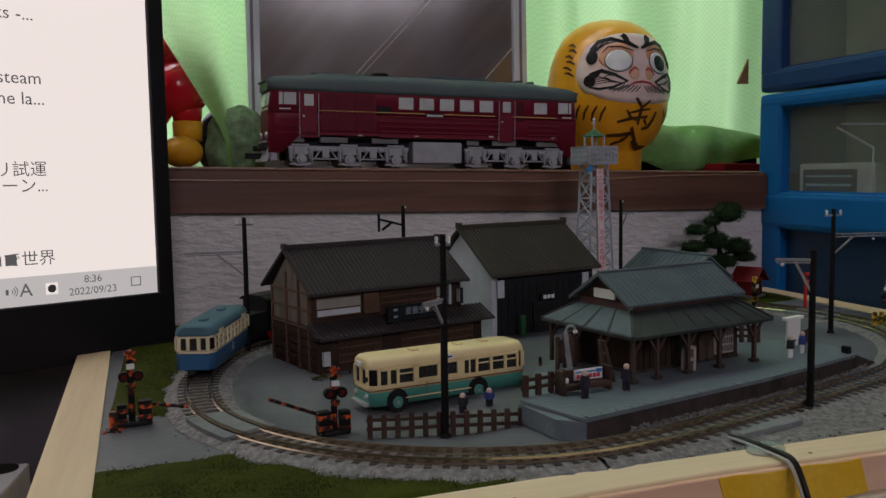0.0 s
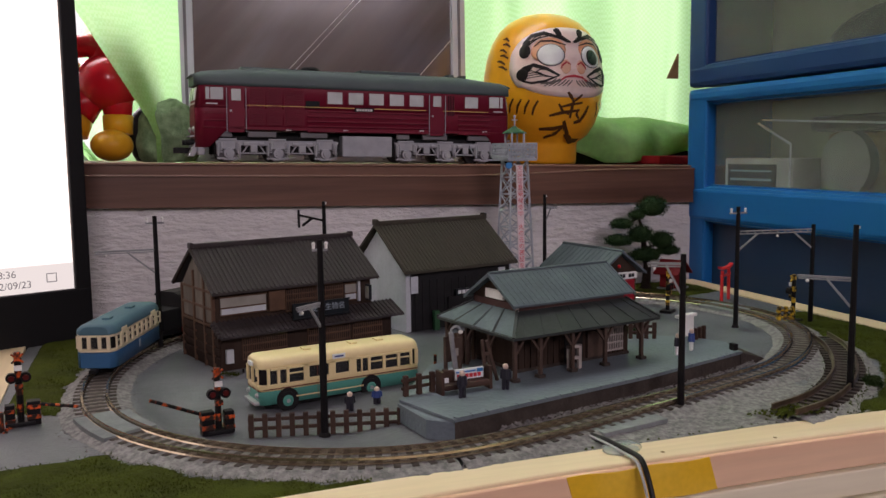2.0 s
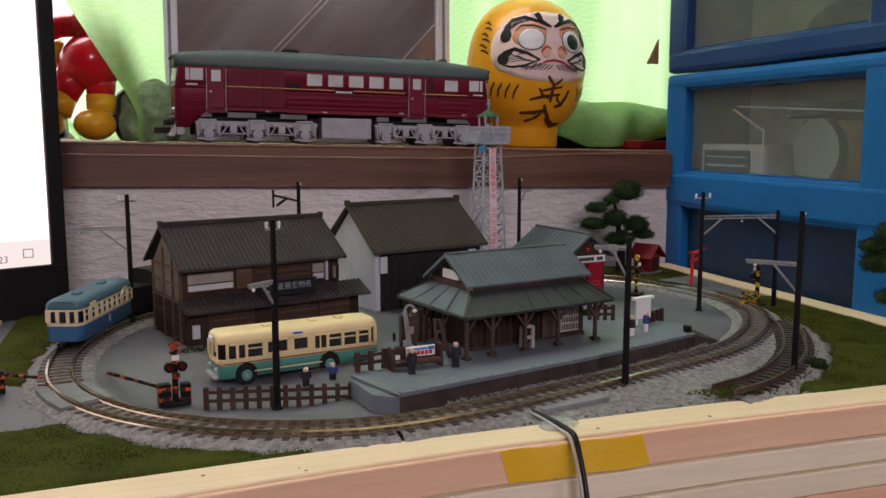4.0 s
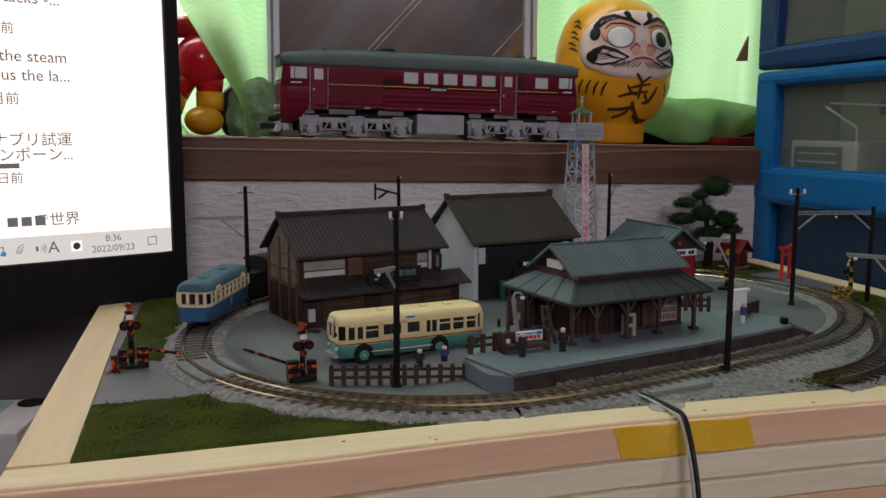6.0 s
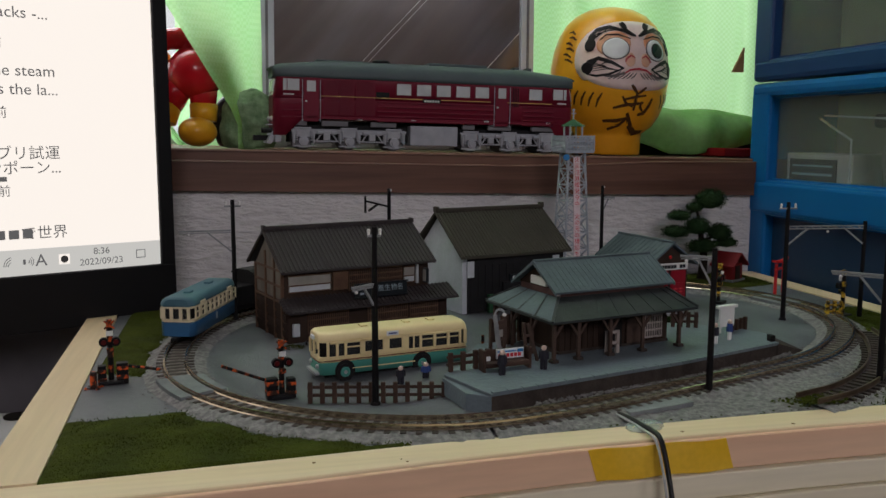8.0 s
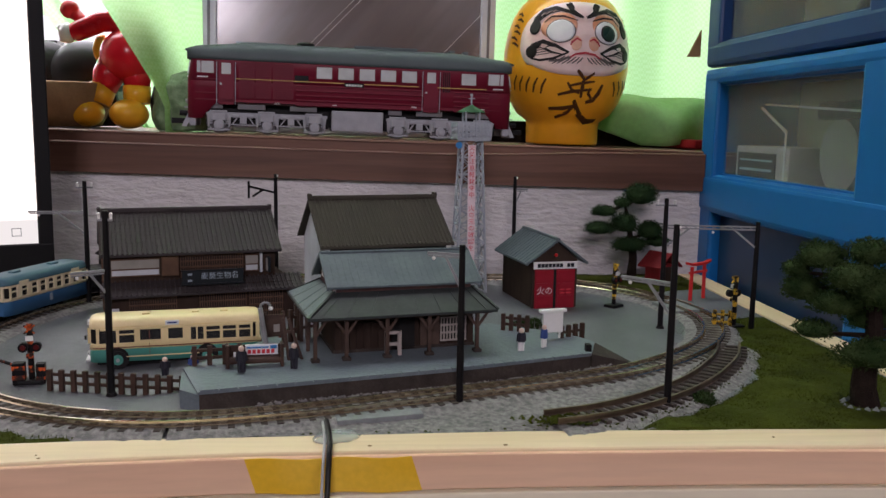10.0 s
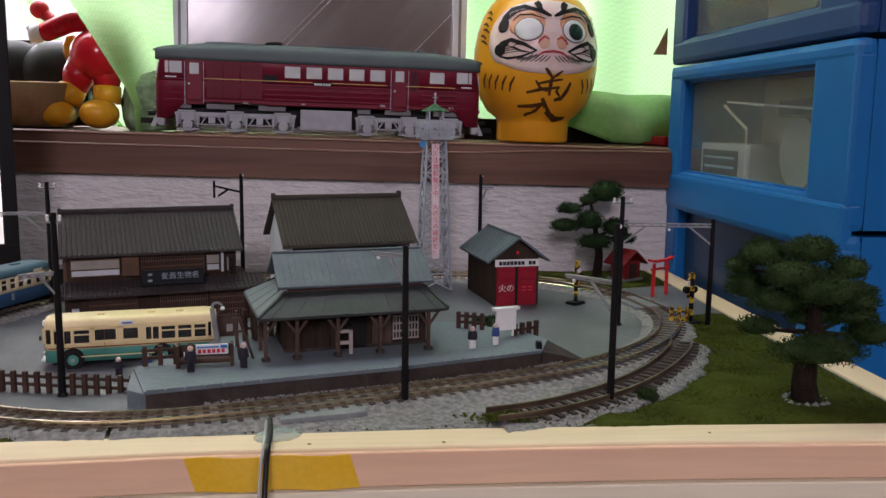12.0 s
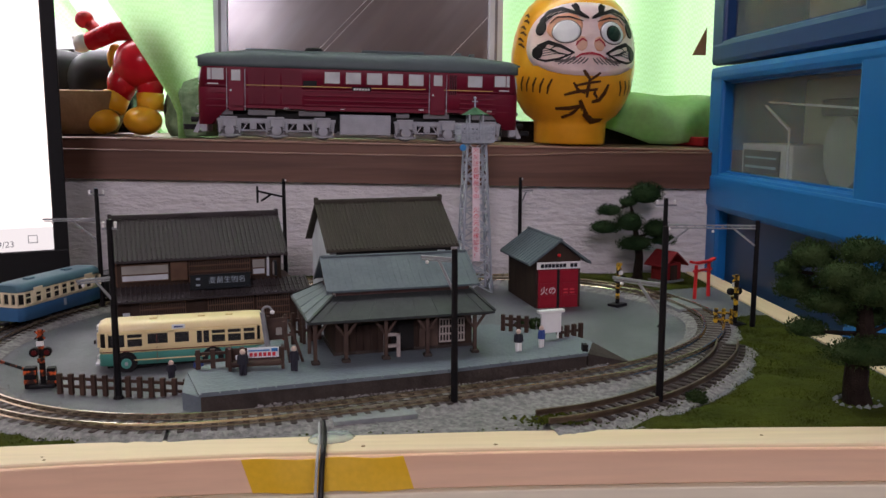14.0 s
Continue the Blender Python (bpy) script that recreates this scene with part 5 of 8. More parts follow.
for k in range(2):
    for j in range(2):
        part("worn_character", box(begin(), 0.0155 + k * 0.0036, 0.0180 + k * 0.0036, -0.0016, -0.0012, 0.0080 + j * 0.0018, 0.0088 + j * 0.0018), M["sign_red"], shed)
bd = part("name_board", box(begin(), 0.0002, 0.0250, -0.0014, -0.0003, 0.0216, 0.0254), M["white_plastic"], shed, "white name board with dark marks")
for k in range(10):
    if k != 7:
        part("board_mark", box(begin(), 0.0022 + k * 0.00212, 0.0039 + k * 0.00212, -0.0017, -0.0013, 0.0225, 0.0245), M["sign_black"], bd)
part("alarm_lamp", ball(begin(), (FW / 2, -0.0009, 0.0290), 0.0010, u=10, v=8), M["torii_red"], shed, "small red lamp")

tower = thing("watch_tower", pose(0.2655, 0.4850, 0, 0, 0, 6), "grey steel lattice fire watch tower with a balcony", "tower", "layout buildings")
B, T, HT = 0.0090, 0.0055, 0.0885
corners = lambda z: [Vector((sx * (B + (T - B) * z / HT), sy * (B + (T - B) * z / HT), z)) for sx, sy in ((-1, -1), (1, -1), (1, 1), (-1, 1))]
for a, b in zip(corners(0), corners(HT)):
    part("leg", beam(begin(), a, b, 0.0011, 0.0011), M["steel_grey"], tower, "grey corner leg")
LV = [HT * k / 9 for k in range(10)]
for z0, z1 in zip(LV, LV[1:]):
    c0, c1 = corners(z0), corners(z1)
    for k in range(4):
        j = (k + 1) % 4
        part("ring_bar", beam(begin(), c1[k], c1[j], 0.0007, 0.0007), M["steel_grey"], tower)
        part("cross_bar", beam(begin(), c0[k], c1[j], 0.0006, 0.0006), M["steel_grey"], tower)
        part("cross_bar", beam(begin(), c0[j], c1[k], 0.0006, 0.0006), M["steel_grey"], tower)
part("balcony_floor", box(begin(), -0.0095, 0.0095, -0.0095, 0.0095, HT, HT + 0.0008), M["steel_grey"], tower)
for k in range(4):
    m = pose(0, 0, HT + 0.0008, 0, 0, 90 * k)
    side = begin()
    for z in (0.0002, 0.0032, 0.0062, 0.0092):
        box(side, -0.0096, 0.0096, -0.0098, -0.0092, z - 0.0003, z + 0.0005)
    for i in range(9):
        x = -0.0096 + 0.0192 * i / 8
        box(side, x - 0.0003, x + 0.0003, -0.0098, -0.0092, 0, 0.0096)
    for i in range(8):
        for j in range(3):
            x, z = -0.0096 + 0.0192 * i / 8, 0.0002 + 0.003 * j
            beam(side, (x, -0.0095, z), (x + 0.0024, -0.0095, z + 0.003), 0.0005, 0.0004)
    for v in side.verts:
        v.co = m @ v.co
    part("balcony_grille", side, M["steel_grey"], tower, "perforated grey balcony panel")
for sx in (-1, 1):
    for sy in (-1, 1):
        part("roof_post", rod(begin(), (sx * 0.0040, sy * 0.0040, HT), (sx * 0.0040, sy * 0.0040, HT + 0.0165), 0.0006), M["steel_grey"], tower)
bm = lathe(begin(), [(0.0085, 0), (0.0080, 0.0006), (0.0016, 0.0040), (0.0010, 0.0045)], 4, c=(0, 0, HT + 0.0160))
part("cap_roof", bm, M["green_cap"], tower, "dark green pyramid cap")
bm = rod(begin(), (0, 0, HT + 0.020), (0, 0, HT + 0.0262), 0.0005)
beam(bm, (-0.0018, 0, HT + 0.0240), (0.0018, 0, HT + 0.0240), 0.0005, 0.0005)
ball(bm, (0, 0, HT + 0.0260), 0.0009, u=8, v=6)
part("weather_vane", bm, M["steel_grey"], tower)
part("loudspeaker", rod(begin(), (-0.0088, -0.0090, HT - 0.0026), (-0.0075, -0.0065, HT - 0.0026), 0.0020, 0.0008, seg=12), M["blue_bit"], tower, "blue horn loudspeaker")
ban = part("banner", box(begin(), -0.0030, 0.0014, -0.0112, -0.0106, 0.0195, 0.0860), M["sign_pink"], tower, "pale vertical banner with red characters")
for v in ban.data.vertices:
    v.co.y += 0.0040 * v.co.z / HT
words = "火災注意報発令中　火の元の確認を！"
for k, ch in enumerate(words):
    z = 0.0842 - k * 0.00385
    if ch.strip("　"):
        lettering("banner_character", ch, 0.0036, pose(-0.0008, -0.0114 + 0.0040 * z / HT, z, 90, 0, 0), M["sign_red"], ban)

# shrine, torii gate
shrine = thing("small_shrine", pose(0.3900, 0.5060, 0, 0, 0, 30), "small red wooden shrine under the pine", "shrine")
part("body", box(begin(), -0.0070, 0.0070, -0.0060, 0.0060, 0.0020, 0.0130, bevel=0.0003), M["shrine_red"], shrine)
part("base", box(begin(), -0.0085, 0.0085, -0.0075, 0.0075, 0.0, 0.0022, bevel=0.0003), M["slab"], shrine, "grey stone base")
for s in (-1, 1):
    part("roof", prism(begin(), [(s * 0.0105, 0.0120), (0, 0.0205), (0, 0.0192), (s * 0.0105, 0.0108)], "y", -0.0090, 0.0090), M["shrine_red"], shrine)
part("door", box(begin(), -0.0030, 0.0030, -0.0066, -0.0058, 0.0022, 0.0115), M["brown_wall"], shrine)

torii = thing("torii_gate", pose(0.3955, 0.4570, 0, 0, 0, 35), "small bright red torii gate", "gate")
for s in (-1, 1):
    part("post", rod(begin(), (s * 0.0066, 0, 0), (s * 0.0060, 0, 0.0195), 0.0011, 0.0010), M["torii_red"], torii)
part("top_beam", prism(begin(), [(-0.0110, 0.0212), (-0.0060, 0.0200), (0.0060, 0.0200), (0.0110, 0.0212), (0.0112, 0.0226), (0.0060, 0.0214), (-0.0060, 0.0214), (-0.0112, 0.0226)], "y", -0.0012, 0.0012), M["torii_red"], torii)
part("tie_beam", box(begin(), -0.0085, 0.0085, -0.0006, 0.0006, 0.0155, 0.0167), M["torii_red"], torii)


# ---- trees ----
def needle_pad(bm, c, rx, ry, rz, n, size):
    """Many small pointed leaves over a cushion shape, uneven at its edge."""
    c = Vector(c)
    for k in range(n):
        u, v = random.uniform(0, 2 * math.pi), math.acos(random.uniform(-0.75, 1))
        d = Vector((math.sin(v) * math.cos(u), math.sin(v) * math.sin(u), math.cos(v)))
        r = random.uniform(0.72, 1.08) * (1 + 0.22 * noise.noise(d * 2.3 + c * 90))
        p = c + Vector((d.x * rx, d.y * ry, d.z * rz)) * r
        out = Vector((d.x, d.y, d.z + 0.3)).normalized()
        side = out.orthogonal().normalized()
        side = Matrix.Rotation(random.uniform(0, 6.3), 3, out) @ side
        tip = p + (out + Vector((random.uniform(-0.8, 0.8), random.uniform(-0.8, 0.8), random.uniform(-0.5, 0.8)))).normalized() * size * random.uniform(0.6, 1.3)
        bm.faces.new((bm.verts.new(p + side * size * 0.33), bm.verts.new(p - side * size * 0.33), bm.verts.new(tip)))
    return bm


def model_tree(name, label, m, trunk, pads, mat, size, density):
    root = thing(name, m, label, "tree", "model trees")
    bm = begin()
    for (a, ra), (b, rb) in zip(trunk, trunk[1:]):
        rod(bm, a, b, ra, rb, seg=9)
        ball(bm, b, rb, u=9, v=6)
    for k in range(5):
        u = k * 1.26
        rod(bm, (0, 0, 0.002), (0.006 * math.cos(u), 0.006 * math.sin(u), 0.0), trunk[0][1] * 0.6, 0.0004, seg=6)
    part("trunk", bm, M["bark"], root, "dark gnarled trunk")
    for c, rx, ry, rz in pads:
        near = min((t for t, r in trunk), key=lambda t: (Vector(t) - Vector(c)).length)
        part("limb", rod(begin(), near, Vector(c) - Vector((0, 0, rz * 0.3)), 0.0011, 0.0005, seg=6), M["bark"], root)
    for c, rx, ry, rz in pads:
        bm = begin()
        ball(bm, c, rx * 0.86, ry * 0.86, rz * 0.84, u=16, v=10)
        needle_pad(bm, c, rx, ry, rz, int(density * (rx * ry + rx * rz + ry * rz) * 1e6 / 3), size)
        part("foliage", bm, mat, root, "clump of green foliage")
    return root


random.seed(12)
model_tree("pine_tree", "dwarf pine tree with dark green cushions of needles", pose(0.3735, 0.5130, 0),
           [((0, 0, 0), 0.0034), ((0.0008, -0.0005, 0.016), 0.0026), ((-0.0014, 0, 0.028), 0.0020), ((-0.0030, 0, 0.040), 0.0013), ((-0.0060, 0, 0.049), 0.0008)],
           [((0.0038, 0, 0.0558), 0.0105, 0.0090, 0.0074), ((-0.0070, 0.001, 0.0505), 0.0050, 0.0055, 0.0036), ((-0.0195, -0.001, 0.0452), 0.0082, 0.0065, 0.0037), ((-0.0222, -0.002, 0.0345), 0.0092, 0.0075, 0.0043),
            ((-0.0070, -0.004, 0.0378), 0.0088, 0.0075, 0.0062), ((0.0100, -0.003, 0.0335), 0.0086, 0.0075, 0.0062), ((0.0160, -0.002, 0.0262), 0.0078, 0.0070, 0.0036), ((-0.0035, -0.005, 0.0245), 0.0112, 0.0075, 0.0050)],
           M["pine_needles"], 0.0010, 30.0)
model_tree("garden_tree", "broad garden tree with layered dark green foliage pads", pose(0.3835, 0.2650, 0),
           [((0, 0, 0), 0.0052), ((-0.0014, 0, 0.007), 0.0044), ((-0.0012, 0, 0.016), 0.0040), ((0.0010, 0, 0.026), 0.0032), ((0.0, 0, 0.037), 0.0024), ((-0.0030, 0, 0.046), 0.0012)],
           [((0.0004, -0.0050, 0.0208), 0.0165, 0.0085, 0.0057), ((-0.0150, 0.0120, 0.0256), 0.0072, 0.0062, 0.0036), ((0.0215, 0.0000, 0.0255), 0.0085, 0.0075, 0.0050), ((0.0152, 0.0020, 0.0322), 0.0095, 0.0080, 0.0042),
            ((0.0140, 0.0000, 0.0385), 0.0100, 0.0082, 0.0056), ((-0.0110, 0.0040, 0.0372), 0.0105, 0.0080, 0.0048), ((-0.0170, 0.0180, 0.0400), 0.0078, 0.0070, 0.0054), ((0.0013, -0.0050, 0.0425), 0.0132, 0.0085, 0.0062),
            ((0.0130, 0.0020, 0.0488), 0.0072, 0.0066, 0.0044), ((-0.0075, 0.0000, 0.0470), 0.0112, 0.0080, 0.0060), ((-0.0190, 0.0200, 0.0468), 0.0052, 0.0050, 0.0034), ((-0.0130, 0.0140, 0.0525), 0.0088, 0.0072, 0.0054),
            ((-0.0010, 0.0020, 0.0555), 0.0090, 0.0076, 0.0050), ((0.0030, 0.0060, 0.0310), 0.0100, 0.0070, 0.0046)],
           M["tree_green"], 0.0010, 30.0)
bm = begin()
for k in range(16):
    a = k * 0.39
    pebble(bm, 0.3835 + 0.0075 * math.cos(a), 0.2650 + 0.0070 * math.sin(a), 0.0008, random.uniform(0.0008, 0.0019))
tagged(part("rocks", bm, M["slab"], layout), kind="stuff")
bm = begin()
needle_pad(bm, (0.3263, 0.2705, 0.0012), 0.0036, 0.0034, 0.0030, 420, 0.0013)
ball(bm, (0.3263, 0.2705, 0.0010), 0.0028, 0.0026, 0.0022, u=10, v=6)
mesh_thing("bush", bm, M["tree_green"], pose(0, 0, 0), "tiny green bush beside the siding", "bush")
bm = begin()
for dx in (-0.004, 0.0, 0.0045):
    needle_pad(bm, (dx, 0, 0.002), 0.0030, 0.0028, 0.0028, 260, 0.0014)
mesh_thing("bush", bm, M["tree_green"], pose(0.2830, 0.3850, 0, 0, 0, 25), "low green hedge by the fire shed", "bush")
bm = begin()
needle_pad(bm, (0, 0, 0.0005), 0.0050, 0.0025, 0.0010, 200, 0.0010)
mesh_thing("weeds", bm, M["grass"], pose(0.0865, 0.3790, 0), "patch of weeds at the shop's corner", "weeds")


# ---- the bus ----
def wheel(parent, x, y, z, r, w, rim, hub=None):
    t = part("tyre", rod(begin(), (x, y - w / 2, z), (x, y + w / 2, z), r, seg=24), M["tyre"], parent, "black rubber tyre")
    s = -1 if y < 0 else 1
    part("rim", rod(begin(), (x, y + s * w * 0.45, z), (x, y + s * w * 0.62, z), r * 0.66, r * 0.5, seg=20), rim, t, "painted wheel disc")
    part("hub", rod(begin(), (x, y + s * w * 0.6, z), (x, y + s * w * 0.78, z), r * 0.22, seg=12), hub or rim, t)
    return t


def body_ring(bm, stations, mi=0, smooth=True):
    """A skin through rings of equal counts, closed at the ends."""
    rings = [[bm.verts.new(p) for p in ring] for ring in stations]
    n = len(rings[0])
    for r0, r1 in zip(rings, rings[1:]):
        for i in range(n):
            f = bm.faces.new((r0[i], r1[i], r1[(i + 1) % n], r0[(i + 1) % n]))
            f.smooth, f.material_index = smooth, mi
    for ring in (rings[0], rings[-1]):
        bm.faces.new(ring).material_index = mi
    bmesh.ops.recalc_face_normals(bm, faces=bm.faces)
    return bm


def rounded(hw, z0, z1, r, n=5):
    """Outline y, z of a box section with rounded top corners."""
    pts = [(-hw, z0), (hw, z0)]
    for k in range(n + 1):
        a = math.pi / 2 * k / n
        pts.append((hw - r + r * math.cos(a), z1 - r + r * math.sin(a)))
    for k in range(n + 1):
        a = math.pi / 2 + math.pi / 2 * k / n
        pts.append((-hw + r + r * math.cos(a), z1 - r + r * math.sin(a)))
    return pts


def car_shell(stations):
    return body_ring(begin(), [[(x, y, z) for y, z in rounded(hw, z0, z1, min(r, hw * 0.98))] for x, hw, z0, z1, r in stations])


bus = thing("bus", pose(0.0922, 0.3372, -0.0028, 0, 0, 11.5) @ Matrix.Diagonal((0.965, 1, 1, 1)), "vintage cream and teal model bus parked beside the fence", "bus")
BL, BH = 0.0715, 0.0085
ends = lambda z0, z1, r, g=0.0: [(0.0012, BH * 0.62, z0, z1 - 0.0012, r), (0.0003 + 0.001, BH * 0.80, z0, z1 - 0.0006, r), (0.0030, BH * 0.96, z0, z1 - 0.0001, r), (0.0060, BH + g, z0, z1, r), (BL - 0.0050, BH + g, z0, z1, r), (BL - 0.0015, BH * 0.95, z0, z1 - 0.0002, r), (BL, BH * 0.80, z0, z1 - 0.0012, r)]
part("lower_body", car_shell(ends(0.0028, 0.0080, 0.0001)), M["bus_teal"], bus, "teal lower body")
part("waist_line", car_shell([(x, hw + 0.0001, a, b, r) for x, hw, a, b, r in ends(0.0085, 0.0089, 0.0001)]), M["bus_line"], bus, "thin brown waist line")
part("waist_band", car_shell(ends(0.0080, 0.0104, 0.0001)), M["bus_cream"], bus, "cream waist band")
part("cabin_core", car_shell([(x + 0.0005 if x < 0.01 else x - 0.0005, hw - 0.0008, a, b, r) for x, hw, a, b, r in ends(0.0104, 0.0166, 0.0001)]), M["dark_inside"], bus, "solid dark core for the unlit interior")
part("roof", car_shell(ends(0.0165, 0.0205, 0.0034)), M["bus_cream"], bus, "rounded cream roof")
for s in (-1, 1):
    panes = [(0.0052, 0.0080), (0.0092, 0.0118), (0.0130, 0.0190), (0.0213, 0.0296), (0.0326, 0.0385), (0.0418, 0.0470), (0.0482, 0.0538), (0.0551, 0.0606), (0.0619, 0.0666), (0.0677, 0.0690)]
    edges = [0.0040] + [x for p in panes for x in p] + [0.0706]
    for x0, x1 in zip(edges[::2], edges[1::2]):
        hw = BH if x0 > 0.005 and x1 < BL - 0.002 else BH * 0.965
        part("window_post", box(begin(), x0, x1, s * hw - 0.0007, s * hw + 0.0001, 0.0103, 0.0167, bevel=0.0001), M["bus_cream"], bus)
    part("window_head", box(begin(), 0.0055, BL - 0.0045, s * BH - 0.0007, s * BH + 0.00005, 0.0159, 0.0167), M["bus_cream"], bus, "cream band over the windows")
    for x0, x1 in (panes[2], *panes[6:9]):
        part("window_rail", box(begin(), x0, x1, s * BH - 0.0005, s * BH, 0.0138, 0.0143), M["bus_cream"], bus)
    part("window_rail", box(begin(), panes[5][0] + 0.0022, panes[5][0] + 0.0028, s * BH - 0.0005, s * BH, 0.0104, 0.0160), M["bus_cream"], bus)
    part("window_sill", box(begin(), 0.0212, 0.0386, s * BH - 0.0006, s * BH + 0.00008, 0.0103, 0.0114), M["bus_cream"], bus)
    part("side_glass", box(begin(), 0.0060, BL - 0.0050, s * (BH - 0.0006) - 0.0001, s * (BH - 0.0006) + 0.0001, 0.0105, 0.0165), M["window_glass"], bus, "side windows")
    for x in (0.0122, 0.0484):
        arch = rod(begin(), (x, s * (BH - 0.0020), 0.0040), (x, s * (BH + 0.00015), 0.0040), 0.0046, seg=24)
        part("wheel_arch", arch, M["dark_inside"], bus, "dark disc for the shaded wheel arch")
        wheel(bus, x, s * (BH - 0.0006), 0.0036, 0.0036, 0.0022, M["bus_teal"] if s < 0 else M["chrome"], M["chrome"])
    part("skirt_trim", box(begin(), 0.0150, 0.0460, s * BH - 0.0002, s * BH + 0.0002, 0.0046, 0.0050), M["bus_cream"], bus, "cream skirt line")
    part("door_line", box(begin(), 0.0249, 0.0251, s * BH - 0.0001, s * BH + 0.00015, 0.0035, 0.0165), M["bus_line"], bus)
    part("head_lamp", ball(begin(), (0.0010, s * 0.0050, 0.0062), 0.0010, u=10, v=8), M["chrome"], bus, "round headlamp")
    part("mirror", box(begin(), -0.0005, 0.0002, s * 0.0078 - 0.0004, s * 0.0078 + 0.0004, 0.0125, 0.0142), M["black_plastic"], bus)
part("front_bumper", box(begin(), -0.0006, 0.0020, -0.0066, 0.0066, 0.0026, 0.0038, bevel=0.0004), M["chrome"], bus, "bright front bumper")
part("windscreen", box(begin(), 0.0009, 0.0015, -0.0058, 0.0058, 0.0106, 0.0163), M["window_glass"], bus, "dark windscreen")
for y in (-0.0056, 0.0, 0.0056):
    part("windscreen_post", box(begin(), 0.0005, 0.0016, y - 0.0004, y + 0.0004, 0.0104, 0.0166), M["bus_cream"], bus)
for x in (0.0235, 0.0440, 0.0560):
    part("roof_vent", box(begin(), x - 0.0016, x + 0.0016, -0.0022, 0.0022, 0.0202, 0.0212, bevel=0.0003), M["bus_cream"], bus)
pl = part("route_plate", box(begin(), 0.0315, 0.0370, -BH - 0.0003, -BH + 0.0001, 0.0172, 0.0190), M["sign_white"], bus, "small route plate")
part("plate_mark", box(begin(), 0.0323, 0.0362, -BH - 0.0005, -BH - 0.0002, 0.0178, 0.0184), M["doll_blue"], pl)
part("front_plate", box(begin(), 0.0000, 0.0008, -0.0020, 0.0020, 0.0171, 0.0186), M["sign_white"], bus)
part("chassis", box(begin(), 0.0040, BL - 0.004, -0.0060, 0.0060, 0.0012, 0.0030), M["dark_inside"], bus)

# ---- the moving train, standing on the left curve ----


def on_track(k, off=0.0):
    q, a = TRACK[k % len(TRACK)]
    return q, a


def track_pose(k, half):
    """A pose over the rails with its two bogies on the line; x runs along it."""
    (a, _), (b, _) = on_track(k - half), on_track(k + half)
    mid = (a + b) / 2
    return pose(mid.x, mid.y, 0.0043, 0, 0, math.degrees(math.atan2(b.y - a.y, b.x - a.x)))


K_TRAM = near_station(0.0368, 0.3840) + 31
tram = thing("railcar", track_pose(K_TRAM, 18), "cream and blue model railcar with a blue-grey roof on the rails", "railcar")
TL, TH = 0.0300, 0.0082
tr = lambda z0, z1, r, g=0.0: [(-TL, TH * 0.72 + g, z0, z1 - 0.0006, r), (-TL + 0.0018, TH * 0.95 + g, z0, z1 - 0.0001, r), (-TL + 0.0045, TH + g, z0, z1, r), (TL - 0.0045, TH + g, z0, z1, r), (TL - 0.0018, TH * 0.95 + g, z0, z1 - 0.0001, r), (TL, TH * 0.72 + g, z0, z1 - 0.0006, r)]
part("lower_body", car_shell(tr(0.0026, 0.0092, 0.0001)), M["tram_blue"], tram, "blue lower body")
part("waist_band", car_shell(tr(0.0092, 0.0106, 0.0001)), M["tram_cream"], tram, "cream band")
part("cabin_core", car_shell([(x * 0.975, hw - 0.0009, a, b, r) for x, hw, a, b, r in tr(0.0106, 0.0156, 0.0001)]), M["dark_inside"], tram, "solid dark core for the unlit interior")
part("top_band", car_shell(tr(0.0155, 0.0166, 0.0001)), M["tram_cream"], tram, "cream band over the windows")
part("roof", car_shell(tr(0.0166, 0.0204, 0.0034, 0.0002)), M["tram_roof"], tram, "blue-grey roof")
for s in (-1, 1):
    edges = [-0.0283]
    for x in (-0.0255, -0.0186, -0.0118, -0.0059, 0.0, 0.0059, 0.0118, 0.0186, 0.0255):
        edges += [x - 0.0019, x + 0.0019]
    edges.append(0.0283)
    for x0, x1 in zip(edges[::2], edges[1::2]):
        part("window_post", box(begin(), x0, x1, s * TH - 0.0006, s * TH + 0.00012, 0.0104, 0.0157, bevel=0.0001), M["tram_cream"], tram)
    part("window_rail", box(begin(), -0.0275, 0.0275, s * TH - 0.0005, s * TH, 0.0133, 0.0140), M["tram_cream"], tram)
    for x in (-0.0186, 0.0186):
        part("door_header", box(begin(), x - 0.0031, x + 0.0031, s * (TH - 0.0002) - 0.0007, s * (TH - 0.0002) + 0.0007, 0.0152, 0.0178, bevel=0.0003), M["tram_cream"], tram, "raised cream door head")
    part("emblem", box(begin(), -0.0009, 0.0009, s * TH - 0.0002, s * TH + 0.00015, 0.0050, 0.0084), M["sign_pale"], tram, "small pale emblem")
    part("side_glass", box(begin(), -0.0275, 0.0275, s * (TH - 0.0006) - 0.0001, s * (TH - 0.0006) + 0.0001, 0.0106, 0.0155), M["window_glass"], tram)
